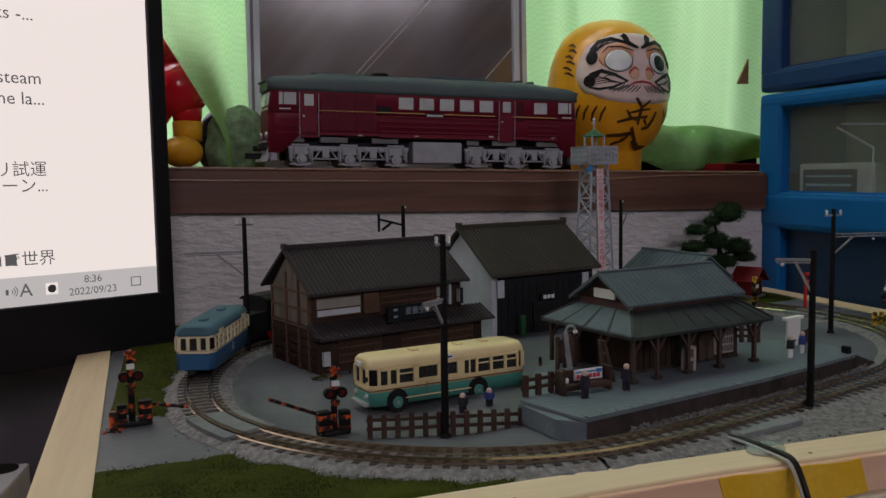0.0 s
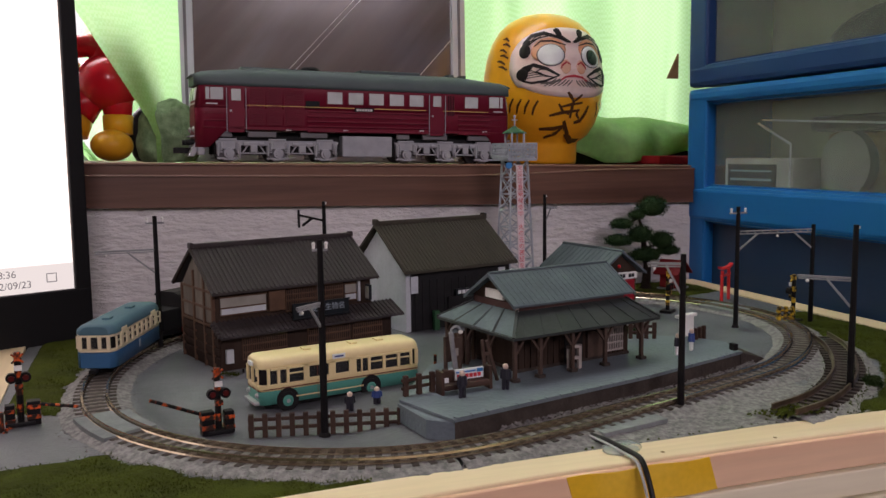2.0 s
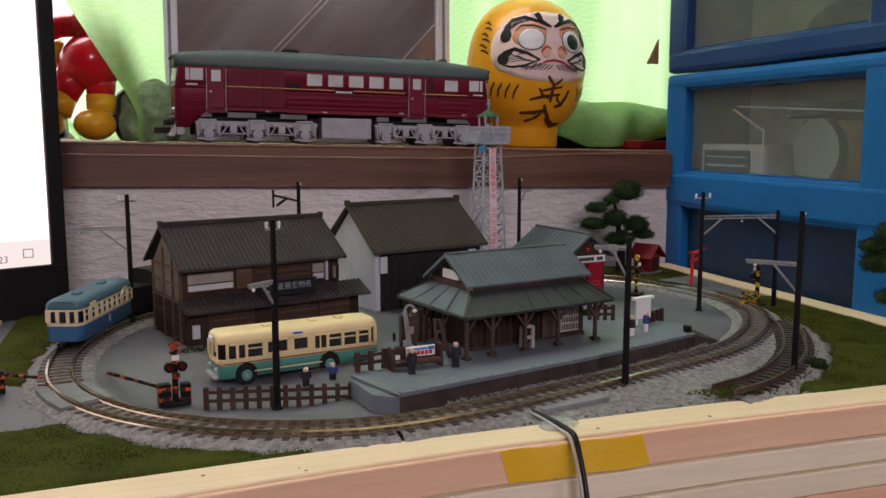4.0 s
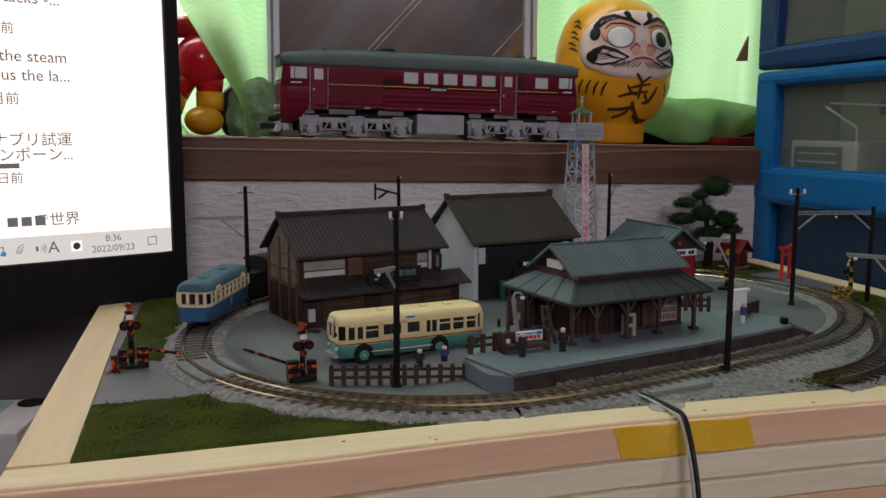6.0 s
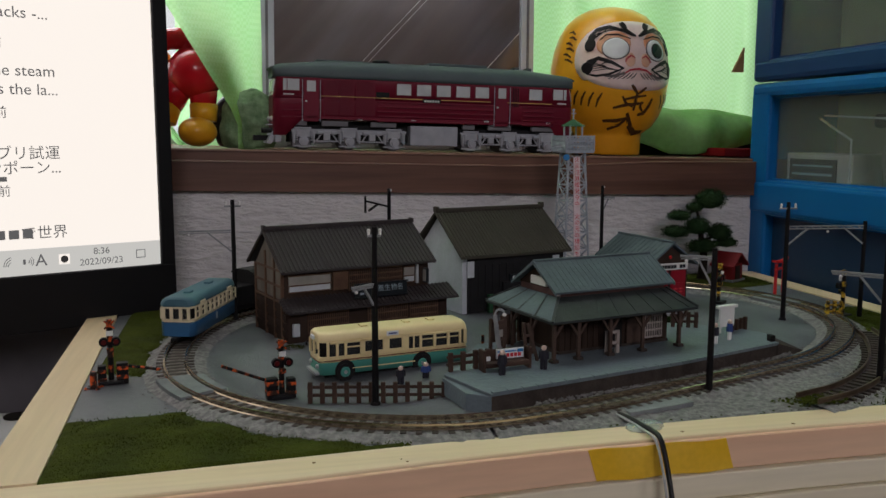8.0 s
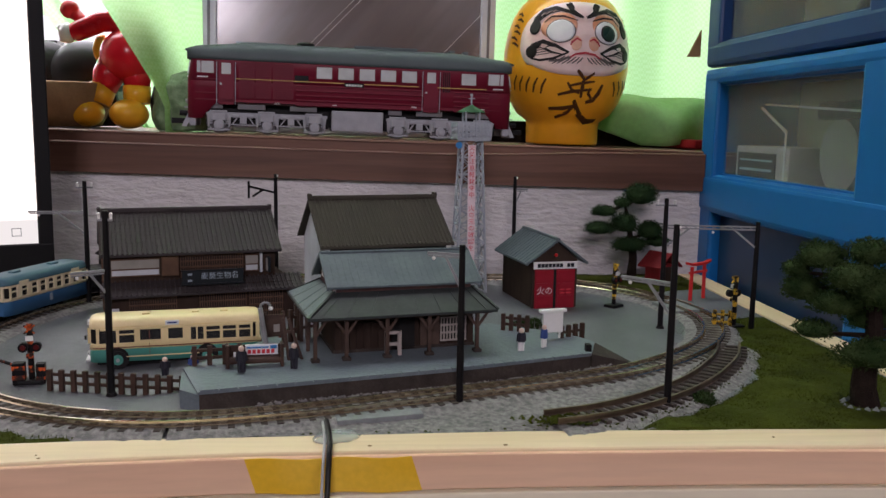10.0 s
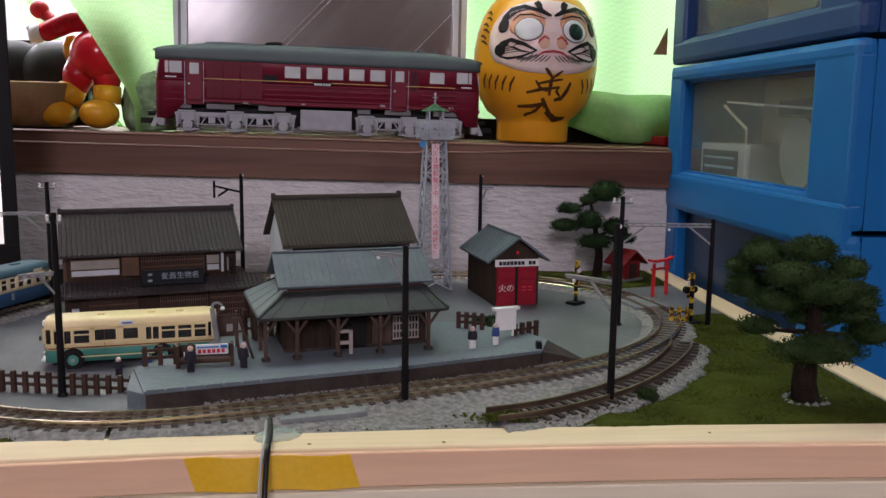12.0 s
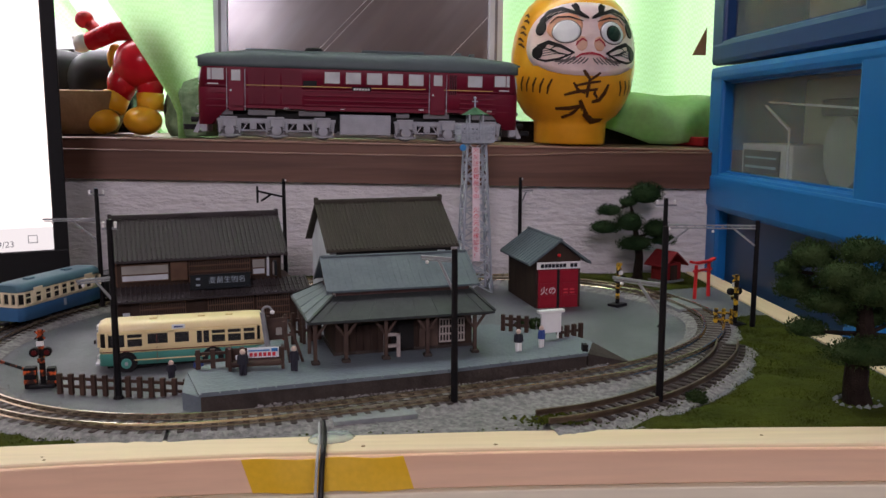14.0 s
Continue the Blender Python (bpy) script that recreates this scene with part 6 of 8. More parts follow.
for s in (-1, 1):
    for y in (-0.0059, -0.0022, 0.0022, 0.0059):
        part("end_post", box(begin(), s * TL - 0.0006, s * TL + 0.0002, y - 0.0007, y + 0.0007, 0.0104, 0.0157), M["tram_cream"], tram)
    part("end_glass", box(begin(), s * (TL - 0.0007) - 0.0001, s * (TL - 0.0007) + 0.0001, -0.0056, 0.0056, 0.0106, 0.0155), M["window_glass"], tram)
    part("coupler", box(begin(), s * (TL + 0.0018) - 0.0025, s * (TL + 0.0018) + 0.0015, -0.0014, 0.0014, 0.0012, 0.0026, bevel=0.0003), M["loco_black"], tram, "black coupler")
    part("bogie", box(begin(), s * 0.0175 - 0.0065, s * 0.0175 + 0.0065, -0.0062, 0.0062, 0.0008, 0.0028, bevel=0.0003), M["loco_black"], tram, "black bogie")
    for x in (-0.0040, 0.0040):
        for y in (-0.0045, 0.0045):
            part("wheel", rod(begin(), (s * 0.0175 + x, y - 0.0009, 0.0018), (s * 0.0175 + x, y + 0.0009, 0.0018), 0.0018, seg=16), M["loco_black"], tram)
for x in (-0.0145, 0.0125):
    part("roof_vent", box(begin(), x - 0.0026, x + 0.0026, -0.0016, 0.0016, 0.0202, 0.0212, bevel=0.0004), M["tram_roof"], tram, "small roof vent")

steam = thing("steam_locomotive", track_pose(K_TRAM + 57, 14) @ pose(0, 0, 0, 0, 0, 180), "small black model tank locomotive with red wheels", "locomotive")
part("frame", box(begin(), -0.0230, 0.0230, -0.0055, 0.0055, 0.0020, 0.0050, bevel=0.0003), M["steam_black"], steam, "black frame")
for s in (-1, 1):
    part("running_board", box(begin(), -0.0225, 0.0090, s * 0.0072 - 0.0008, s * 0.0072 + 0.0008, 0.0070, 0.0076), M["wheel_red"], steam, "thin red running board edge")
bm = rod(begin(), (-0.0060, 0, 0.0112), (-0.0235, 0, 0.0112), 0.0052, seg=24)
part("boiler", bm, M["steam_black"], steam, "round black boiler")
part("smokebox", rod(begin(), (-0.0190, 0, 0.0112), (-0.0242, 0, 0.0112), 0.0055, seg=24), M["steam_black"], steam)
part("chimney", lathe(begin(), [(0.0016, 0), (0.0014, 0.004), (0.0021, 0.0062), (0.0021, 0.0066)], 14, c=(-0.0205, 0, 0.0155)), M["steam_black"], steam)
for x in (-0.0150, -0.0095):
    part("dome", ball(begin(), (x, 0, 0.0162), 0.0021, 0.0021, 0.0026, u=14, v=8), M["steam_black"], steam)
for s in (-1, 1):
    part("side_tank", box(begin(), -0.0160, -0.0030, s * 0.0052 - 0.0022, s * 0.0052 + 0.0022, 0.0052, 0.0135, bevel=0.0005), M["steam_black"], steam)
    for x in (-0.0130, -0.0040, 0.0050):
        part("driving_wheel", rod(begin(), (x, s * 0.0058, 0.0036), (x, s * 0.0068, 0.0036), 0.0036, seg=18), M["wheel_red"], steam, "red driving wheel")
    part("coupling_rod", box(begin(), -0.0135, 0.0055, s * 0.0071 - 0.0003, s * 0.0071 + 0.0003, 0.0032, 0.0040), M["chrome"], steam)
    part("lamp", ball(begin(), (-0.0238, s * 0.0040, 0.0062), 0.0009, u=8, v=6), M["insulator"], steam)
cab = part("cab", box(begin(), -0.0032, 0.0105, -0.0080, 0.0080, 0.0050, 0.0205, bevel=0.0005), M["steam_black"], steam, "black driver's cab")
part("cab_roof", prism(begin(), [(-0.0088, 0.0202), (0.0088, 0.0202), (0.0078, 0.0214), (0.0045, 0.0226), (-0.0045, 0.0226), (-0.0078, 0.0214)], "x", -0.0045, 0.0120), M["steam_black"], steam)
for s in (-1, 1):
    part("cab_window", box(begin(), 0.0010, 0.0060, s * 0.0081 - 0.0001, s * 0.0081 + 0.0001, 0.0125, 0.0165), M["dark_inside"], cab)
part("bunker", box(begin(), 0.0105, 0.0225, -0.0078, 0.0078, 0.0050, 0.0150, bevel=0.0005), M["steam_black"], steam)
part("buffer_beam", box(begin(), -0.0250, -0.0235, -0.0078, 0.0078, 0.0032, 0.0058), M["steam_black"], steam)


# ---- small dolls, notice boards and lamps on the layout ----
def doll(label, x, y, z, yaw, coat, legs, h=0.0096):
    bm = begin()
    for s in (-1, 1):
        rod(bm, (s * 0.0007, 0, 0), (s * 0.0007, 0, h * 0.46), 0.0007, 0.0008, seg=7, mi=1)
        rod(bm, (s * 0.0017, 0, h * 0.45), (s * 0.0013, 0, h * 0.78), 0.0005, 0.0006, seg=6)
    rod(bm, (0, 0, h * 0.42), (0, 0, h * 0.82), 0.0016, 0.0013, seg=9)
    ball(bm, (0, 0, h * 0.91), 0.0011, u=9, v=7, mi=2)
    return mesh_thing("miniature_doll", bm, [coat, legs, M["doll_skin"]], pose(x, y, z, 0, 0, yaw), label, "miniature doll", "miniature dolls")


doll("tiny painted doll in a dark coat beside the bench", 0.1608, 0.2888, 0.0076, 10, M["doll_dark"], M["doll_dark"])
doll("tiny painted doll in dark blue standing on the platform", 0.1792, 0.2932, 0.0076, -20, M["doll_dark"], M["doll_dark"], 0.0094)
doll("tiny painted doll with white trousers on the platform", 0.2678, 0.3168, 0.0076, 15, M["doll_dark"], M["white_plastic"], 0.0090)
doll("tiny painted doll in blue near the name board", 0.2782, 0.3222, 0.0076, 40, M["doll_blue"], M["white_plastic"], 0.0090)
doll("tiny painted doll in dark clothes behind the fence", 0.1268, 0.3190, -0.0022, 0, M["doll_dark"], M["doll_dark"], 0.0070)
doll("tiny painted doll in blue beside the bus wheel", 0.1375, 0.3200, -0.0008, 0, M["doll_blue"], M["doll_dark"], 0.0062)

bench = thing("platform_bench", pose(0.1645, 0.2975, 0.0076, 0, 0, 8), "brown platform bench with a picture advertisement on its back", "bench")
part("seat", box(begin(), -0.0095, 0.0095, -0.0034, 0.0010, 0.0014, 0.0036, bevel=0.0009), M["brown_plastic"], bench)
part("backrest", box(begin(), -0.0100, 0.0100, 0.0010, 0.0018, 0.0020, 0.0078, bevel=0.0002), M["brown_plastic"], bench)
for x in (-0.0098, 0.0098):
    part("side", box(begin(), x - 0.0006, x + 0.0006, -0.0030, 0.0022, 0, 0.0085, bevel=0.0002), M["brown_plastic"], bench)
ad = part("advert_board", box(begin(), -0.0034, 0.0084, 0.0003, 0.0010, 0.0040, 0.0078), M["sign_white"], bench, "pale advertisement with red and blue marks")
for k in range(6):
    part("advert_mark", box(begin(), -0.0026 + k * 0.0017, -0.0014 + k * 0.0017, -0.0001, 0.0004, 0.0046, 0.0060), M["sign_red"], ad)
part("advert_mark", box(begin(), -0.0030, 0.0050, -0.0001, 0.0004, 0.0066, 0.0071), M["blue_bit"], ad)
part("advert_mark", box(begin(), 0.0056, 0.0080, -0.0001, 0.0004, 0.0063, 0.0075), M["blue_bit"], ad)
part("white_notice", box(begin(), -0.0078, -0.0060, 0.0002, 0.0010, 0.0030, 0.0052), M["sign_white"], bench)

lampo = thing("station_lamp", pose(0.1672, 0.3125, 0.0076, 0, 0, 0), "grey station lamp post with a hooked white lamp", "lamp post")
bm = rod(begin(), (0, 0, 0), (-0.0024, 0, 0.0185), 0.0012, 0.0009)
part("post", bm, M["pole_grey"], lampo)
bm = begin()
arc = [Vector((-0.0024 + 0.0020 - 0.0020 * math.cos(a), 0, 0.0185 + 0.0022 * math.sin(a))) for a in [math.pi * k / 8 for k in range(8)]]
for a, b in zip(arc, arc[1:]):
    rod(bm, a, b, 0.0005, seg=6)
part("hook", bm, M["pole_grey"], lampo)
part("shade", ball(begin(), (0.0016, 0, 0.0184), 0.0010, 0.0010, 0.0008, u=10, v=6), M["insulator"], lampo, "white lamp shade")

notice = thing("notice_board", pose(0.1690, 0.3225, 0.0076, 0, 0, 20), "brown wooden notice board on posts beside the lamp", "notice board")
for x in (-0.0036, 0.0036):
    part("post", box(begin(), x - 0.0006, x + 0.0006, -0.0006, 0.0006, 0.0, 0.0150, bevel=0.0001), M["post_brown"], notice)
part("panel", box(begin(), -0.0042, 0.0042, -0.0011, -0.0004, 0.0050, 0.0140, bevel=0.0002), M["post_brown"], notice)
part("sheet", box(begin(), -0.0006, 0.0018, -0.0014, -0.0010, 0.0070, 0.0100), M["cream_paper"], notice, "small pale notice")
rack = thing("wooden_frame", pose(0.1772, 0.3050, 0.0076, 0, 0, 14), "narrow brown wooden frame leaning by the station's corner", "frame")
part("post", beam(begin(), (-0.0010, 0, 0), (-0.0030, 0, 0.0165), 0.0011, 0.0011), M["post_brown"], rack)
part("post", beam(begin(), (0.0040, 0, 0), (-0.0010, 0, 0.0160), 0.0011, 0.0011), M["post_brown"], rack)
part("tie", beam(begin(), (-0.0022, 0, 0.0110), (0.0006, 0, 0.0112), 0.0009, 0.0009), M["post_brown"], rack)

board = thing("name_board", pose(0.2845, 0.3360, 0.0, 0, 0, 18), "blank white station name board on two posts", "sign board")
for x in (-0.0040, 0.0040):
    part("post", box(begin(), x - 0.0006, x + 0.0006, -0.0005, 0.0005, 0.0, 0.0130), M["white_plastic"], board)
part("panel", box(begin(), -0.0048, 0.0048, -0.0009, 0.0001, 0.0105, 0.0192, bevel=0.0001), M["white_plastic"], board, "blank white panel")
part("cap", box(begin(), -0.0062, 0.0062, -0.0016, 0.0012, 0.0192, 0.0206, bevel=0.0003), M["white_plastic"], board)
marker = rod(begin(), (0, 0, 0), (0, 0, 0.0100), 0.0007)
mesh_thing("bus_stop_post", marker, M["warn_orange"], pose(0.1690, 0.3450, 0), "thin orange bus stop post", "post")


# ---- the large diesel locomotive on the sill ----
LX, LH = 0.2175, 0.0165
loco = thing("diesel_locomotive", pose(0.0862, 0.5860, sill(0.0862), 0, 1.15, 4.2), "dark red model diesel locomotive with a grey roof on the sill", "locomotive")
Z0, ZW, ZT = 0.0135, 0.0480, 0.0605


def raked(bm):
    """Leans both cab fronts back above the waist."""
    for v in bm.verts:
        end = min(v.co.x, LX - v.co.x)
        if end < 0.0065 and v.co.z > 0.034:
            v.co.x += math.copysign(0.16 * (v.co.z - 0.034) * (1 - max(end, 0.0) / 0.0065), LX / 2 - v.co.x)
    return bm


def end_stations(z0, z1, r):
    out = [(-0.0006, LH * 0.74, z0, z1, r), (0.0008, LH * 0.88, z0, z1, r), (0.0035, LH * 0.965, z0, z1, r), (0.0075, LH, z0, z1, r)]
    return out, [(LX - x, hw, a, b, c) for x, hw, a, b, c in out[::-1]]


lead, tail = end_stations(Z0 - 0.004, 0.0340, 0.0001)
bm = car_shell(lead + [(0.0190, LH, Z0 + 0.0076, 0.0340, 0.0001), (LX - 0.0190, LH, Z0 + 0.0076, 0.0340, 0.0001)] + tail)
part("body_shell", bm, M["loco_maroon"], loco, "dark red body shell")
lead, tail = end_stations(0.0340, ZW, 0.0008)
part("cab_shell", raked(car_shell(lead + tail)), M["loco_maroon"], loco, "dark red upper body with raked cab fronts")
part("sill_bar", box(begin(), 0.0180, LX - 0.0180, -LH - 0.0004, LH + 0.0004, Z0 + 0.0073, Z0 + 0.0091), M["loco_maroon"], loco)
ends = [(-0.0008, LH * 0.78, ZW, ZT - 0.0062, 0.0030), (0.0010, LH * 0.90, ZW, ZT - 0.0048, 0.0045), (0.0050, LH * 0.985, ZW, ZT - 0.0036, 0.0062), (0.0200, LH + 0.0003, ZW, ZT - 0.0020, 0.0085), (0.0380, LH + 0.0004, ZW, ZT, 0.0105)]
bm = car_shell(ends + [(LX - x, hw, a, b, c) for x, hw, a, b, c in ends[::-1]])
part("roof", bm, M["loco_roof"], loco, "dark grey-green roof")
for x, d in ((0.0, 1), (LX, -1)):
    part("visor", prism(begin(), [(x - d * 0.0022, ZT - 0.0072), (x - d * 0.0022, ZT - 0.0062), (x + d * 0.0030, ZT - 0.0044), (x + d * 0.0030, ZT - 0.0078)], "y", -LH * 0.74, LH * 0.74), M["loco_roof"], loco, "grey visor over the cab front")
part("roof_walk", box(begin(), 0.0300, 0.0620, -0.0060, 0.0060, ZT - 0.0004, ZT + 0.0006, bevel=0.0003), M["loco_roof"], loco)
for x in (0.0390, 0.0640, 0.1560, 0.1720):
    part("roof_seam", box(begin(), x - 0.0002, x + 0.0002, -LH * 0.62, LH * 0.62, ZT - 0.0030, ZT + 0.0002), M["loco_roof"], loco)
part("roof_hatch", box(begin(), 0.1090, 0.1520, -0.0085, 0.0085, ZT - 0.0006, ZT + 0.0016, bevel=0.0004), M["loco_roof"], loco)
part("roof_fan", lathe(begin(), [(0.0060, 0), (0.0060, 0.0014), (0.0045, 0.0022)], 24, c=(0.0760, 0, ZT + 0.0002)), M["loco_black"], loco, "round roof fan")
part("roof_vent", box(begin(), 0.1750, 0.1790, -0.004, 0.004, ZT - 0.0006, ZT + 0.0020, bevel=0.0004), M["loco_roof"], loco)
part("roof_vent", box(begin(), 0.1850, 0.1885, -0.004, 0.004, ZT - 0.0010, ZT + 0.0016, bevel=0.0004), M["loco_roof"], loco)
for s in (-1, 1):
    y = s * LH
    lo, hi = min(y, y + s * 0.0005), max(y, y + s * 0.0005)

    def plate(name, x0, x1, z0, z1, mat, t=0.0005, label="", parent=None, bevel=0.0):
        return part(name, box(begin(), x0, x1, min(y - s * 0.0003, y + s * t), max(y - s * 0.0003, y + s * t), z0, z1, bevel=bevel), mat, parent or loco, label)

    for x in (0.0886, 0.1030, 0.1173, 0.1317, 0.1460, 0.1872):
        w = plate("window", x - 0.0052, x + 0.0052, 0.0385, 0.0462, M["loco_pane"], 0.0003, "side window", bevel=0.0004)
        for x0, x1, z0, z1 in ((x - 0.0057, x + 0.0057, 0.0462, 0.0467), (x - 0.0057, x + 0.0057, 0.0380, 0.0385), (x - 0.0057, x - 0.0051, 0.0380, 0.0467), (x + 0.0051, x + 0.0057, 0.0380, 0.0467)):
            plate("window_frame", x0, x1, z0, z1, M["loco_maroon"], 0.0006, parent=w)
    for x, d in ((0.0, 1), (LX, -1)):
        for a, b in ((0.0058, 0.0082), (0.0086, 0.0166)):
            x0, x1 = sorted((x + d * a, x + d * b))
            plate("cab_window", x0, x1, 0.0392, 0.0468, M["loco_pane"], 0.0003, "cab side window", bevel=0.0003)
        for a, b, za, zb in ((0.0052, 0.0172, 0.0468, 0.0473), (0.0052, 0.0172, 0.0387, 0.0392), (0.0166, 0.0172, 0.0387, 0.0473), (0.0082, 0.0086, 0.0390, 0.0470)):
            x0, x1 = sorted((x + d * a, x + d * b))
            plate("cab_bar", x0, x1, za, zb, M["loco_maroon"], 0.0007)
    for x in (0.0245, 0.1612):
        d = plate("door", x - 0.0050, x + 0.0050, 0.0190, 0.0480, M["loco_maroon"], 0.0004, "cab door", bevel=0.0003)
        plate("door_window", x - 0.0030, x + 0.0030, 0.0388, 0.0460, M["loco_pane"], 0.0007, parent=d, bevel=0.0003)
        for xx in (x - 0.0060, x + 0.0060):
            part("hand_rail", rod(begin(), (xx, y + s * 0.0010, 0.0190), (xx, y + s * 0.0010, 0.0465), 0.00025, seg=6), M["steel_grey"], loco, "thin pale grab rail")
        plate("door_knob", x - 0.0040, x - 0.0028, 0.0318, 0.0330, M["chrome"], 0.0010, parent=d)
    plate("air_intake", 0.1690, 0.1746, 0.0330, 0.0465, M["loco_black"], 0.0002, "dark upright air intake")
    for k in range(5):
        plate("intake_slat", 0.1688 + k * 0.0013, 0.1693 + k * 0.0013, 0.0328, 0.0467, M["loco_maroon"], 0.0006)
    for g0, g1, n in ((0.0326, 0.0428, 15), (0.0436, 0.0536, 15), (0.0548, 0.0682, 15)):
        grid = plate("louvre_frame", g0, g1, 0.0235, 0.0475, M["loco_maroon"], 0.0003, "louvred grille")
        for k in range(n):
            z = 0.0245 + 0.0222 * k / (n - 1)
            plate("louvre", g0 + 0.0008, g1 - 0.0008, z - 0.0004, z + 0.0003, M["loco_maroon"], 0.0012, parent=grid)
    for k in range(5):
        z = 0.0205 + k * 0.0032
        plate("rib", 0.1770, 0.2020, z - 0.0005, z + 0.0005, M["loco_maroon"], 0.0011, bevel=0.0003)
        plate("rib", 0.0700, 0.1555, z - 0.0005, z + 0.0005, M["loco_maroon"], 0.0011, bevel=0.0003)
    for k in range(4):
        z = 0.0220 + k * 0.0045
        plate("cab_rib", 0.0045, 0.0205, z - 0.0003, z + 0.0003, M["loco_maroon"], 0.0006)
        plate("cab_rib", LX - 0.0205, LX - 0.0045, z - 0.0003, z + 0.0003, M["loco_maroon"], 0.0006)
    plate("grille", 0.0690, 0.0782, 0.0352, 0.0400, M["loco_black"], 0.0005)
    plate("yellow_line", 0.0310, 0.1525, 0.0358, 0.0363, M["loco_line"], 0.0008, "thin yellow line")
    plate("yellow_line", 0.1655, 0.2000, 0.0358, 0.0363, M["loco_line"], 0.0008, "thin yellow line")
    plate("white_line", 0.0060, 0.0130, 0.0362, 0.0370, M["white_plastic"], 0.0006, "short white line")
    plate("white_line", LX - 0.0130, LX - 0.0060, 0.0362, 0.0370, M["white_plastic"], 0.0006, "short white line")
    pl = plate("maker_plate", 0.1020, 0.1152, 0.0335, 0.0365, M["loco_black"], 0.0010, "dark plate with pale marks")
    for k in range(6):
        plate("plate_mark", 0.1031 + k * 0.0019, 0.1045 + k * 0.0019, 0.0343, 0.0357, M["white_plastic"], 0.0013, parent=pl)
    for x, z in ((0.0560, 0.0205), (0.0940, 0.0205), (0.1480, 0.0215), (0.1960, 0.0215)):
        plate("stencil", x, x + 0.0035, z, z + 0.0012, M["white_plastic"], 0.0004)
    # bogie side frames: cast beams with open gaps, axle boxes and springs before a dark core
    for xb, lb in ((0.0100, 0.0830), (0.1297, 0.0790)):
        bg = part("bogie", box(begin(), xb + 0.001, xb + lb - 0.001, s * 0.0085 - 0.0030, s * 0.0085 + 0.0030, 0.0050, 0.0165), M["loco_black"], loco, "black bogie frame")
        face = lambda x0, x1, z0, z1, y0, y1, b=0.0003: box(begin(), x0, x1, min(s * y0, s * y1), max(s * y0, s * y1), z0, z1, bevel=b)
        part("frame_plate", face(xb + 0.0020, xb + lb - 0.0020, 0.0118, 0.0140, 0.0116, 0.0132), M["loco_grey"], bg, "grey cast side frame")
        for i in range(3):
            x = xb + 0.0098 + i * (lb - 0.0202) / 2
            part("wheel", rod(begin(), (x, s * 0.0075, 0.0056), (x, s * 0.0118, 0.0056), 0.0056, seg=24), M["grey_metal"], loco, "dark metal wheel")
            part("wheel_arch", prism(begin(), [(x - 0.0078, 0.0125), (x - 0.0066, 0.0140), (x + 0.0066, 0.0140), (x + 0.0078, 0.0125), (x + 0.0074, 0.0052), (x + 0.0058, 0.0052), (x + 0.0050, 0.0096), (x - 0.0050, 0.0096), (x - 0.0058, 0.0052), (x - 0.0074, 0.0052)], "y",
                                     min(s * 0.0128, s * 0.0146), max(s * 0.0128, s * 0.0146)), M["loco_grey"], bg, "grey cast arch over the axle")
            part("axle_box", rod(begin(), (x, s * 0.0130, 0.0058), (x, s * 0.0158, 0.0058), 0.0037, 0.0033, seg=12), M["loco_grey"], bg, "grey axle box")
            part("axle_cap", rod(begin(), (x, s * 0.0156, 0.0058), (x, s * 0.0170, 0.0058), 0.0020, seg=14), M["loco_grey"], bg)
            part("box_foot", face(x - 0.0034, x + 0.0034, 0.0014, 0.0024, 0.0138, 0.0152), M["loco_grey"], bg)
            for dx in (-0.0052, 0.0052):
                bm = begin()
                for k in range(5):
                    rod(bm, (x + dx, s * 0.0152, 0.0062 + k * 0.0014), (x + dx, s * 0.0152, 0.0070 + k * 0.0014), 0.0012, seg=8)
                part("spring", bm, M["loco_grey"], bg)
                part("hanger", face(x + dx * 1.28 - 0.0005, x + dx * 1.28 + 0.0005, 0.0040, 0.0118, 0.0146, 0.0160, 0.0002), M["loco_grey"], bg)
            part("arch_cap", face(x - 0.0062, x + 0.0050, 0.0139, 0.0152, 0.0130, 0.0156), M["loco_grey"], bg)
        for i in range(3):
            x = xb + 0.0098 + i * (lb - 0.0202) / 2
            part("horn_plate", prism(begin(), [(x - 0.0088, 0.0136), (x + 0.0088, 0.0136), (x + 0.0070, 0.0100), (x + 0.0052, 0.0086), (x - 0.0052, 0.0086), (x - 0.0070, 0.0100)], "y", min(s * 0.0140, s * 0.0152), max(s * 0.0140, s * 0.0152)), M["loco_grey"], bg, "grey cast horn plate")
            part("keep_bar", face(x - 0.0074, x + 0.0074, 0.0020, 0.0032, 0.0128, 0.0142, 0.0002), M["loco_grey"], bg)
        for i in range(2):
            x = xb + 0.0098 + (i + 0.5) * (lb - 0.0202) / 2
            part("side_beam", face(x - 0.0085, x + 0.0085, 0.0108, 0.0128, 0.0130, 0.0144), M["loco_grey"], bg)
            part("tie_bar", face(x - 0.0090, x + 0.0090, 0.0054, 0.0064, 0.0130, 0.0142), M["loco_grey"], bg)
            part("bolster", face(x - 0.0022, x + 0.0022, 0.0066, 0.0108, 0.0134, 0.0156), M["loco_grey"], bg)
            for dx in (-0.0048, 0.0048):
                part("brake_cylinder", rod(begin(), (x + dx - 0.0016, s * 0.0150, 0.0116), (x + dx + 0.0016, s * 0.0150, 0.0116), 0.0013, seg=10), M["loco_grey"], bg)
                part("brake_lever", beam(begin(), (x + dx * 1.5, s * 0.0146, 0.0060), (x + dx * 0.8, s * 0.0146, 0.0108), 0.0008, 0.0008), M["loco_grey"], bg)
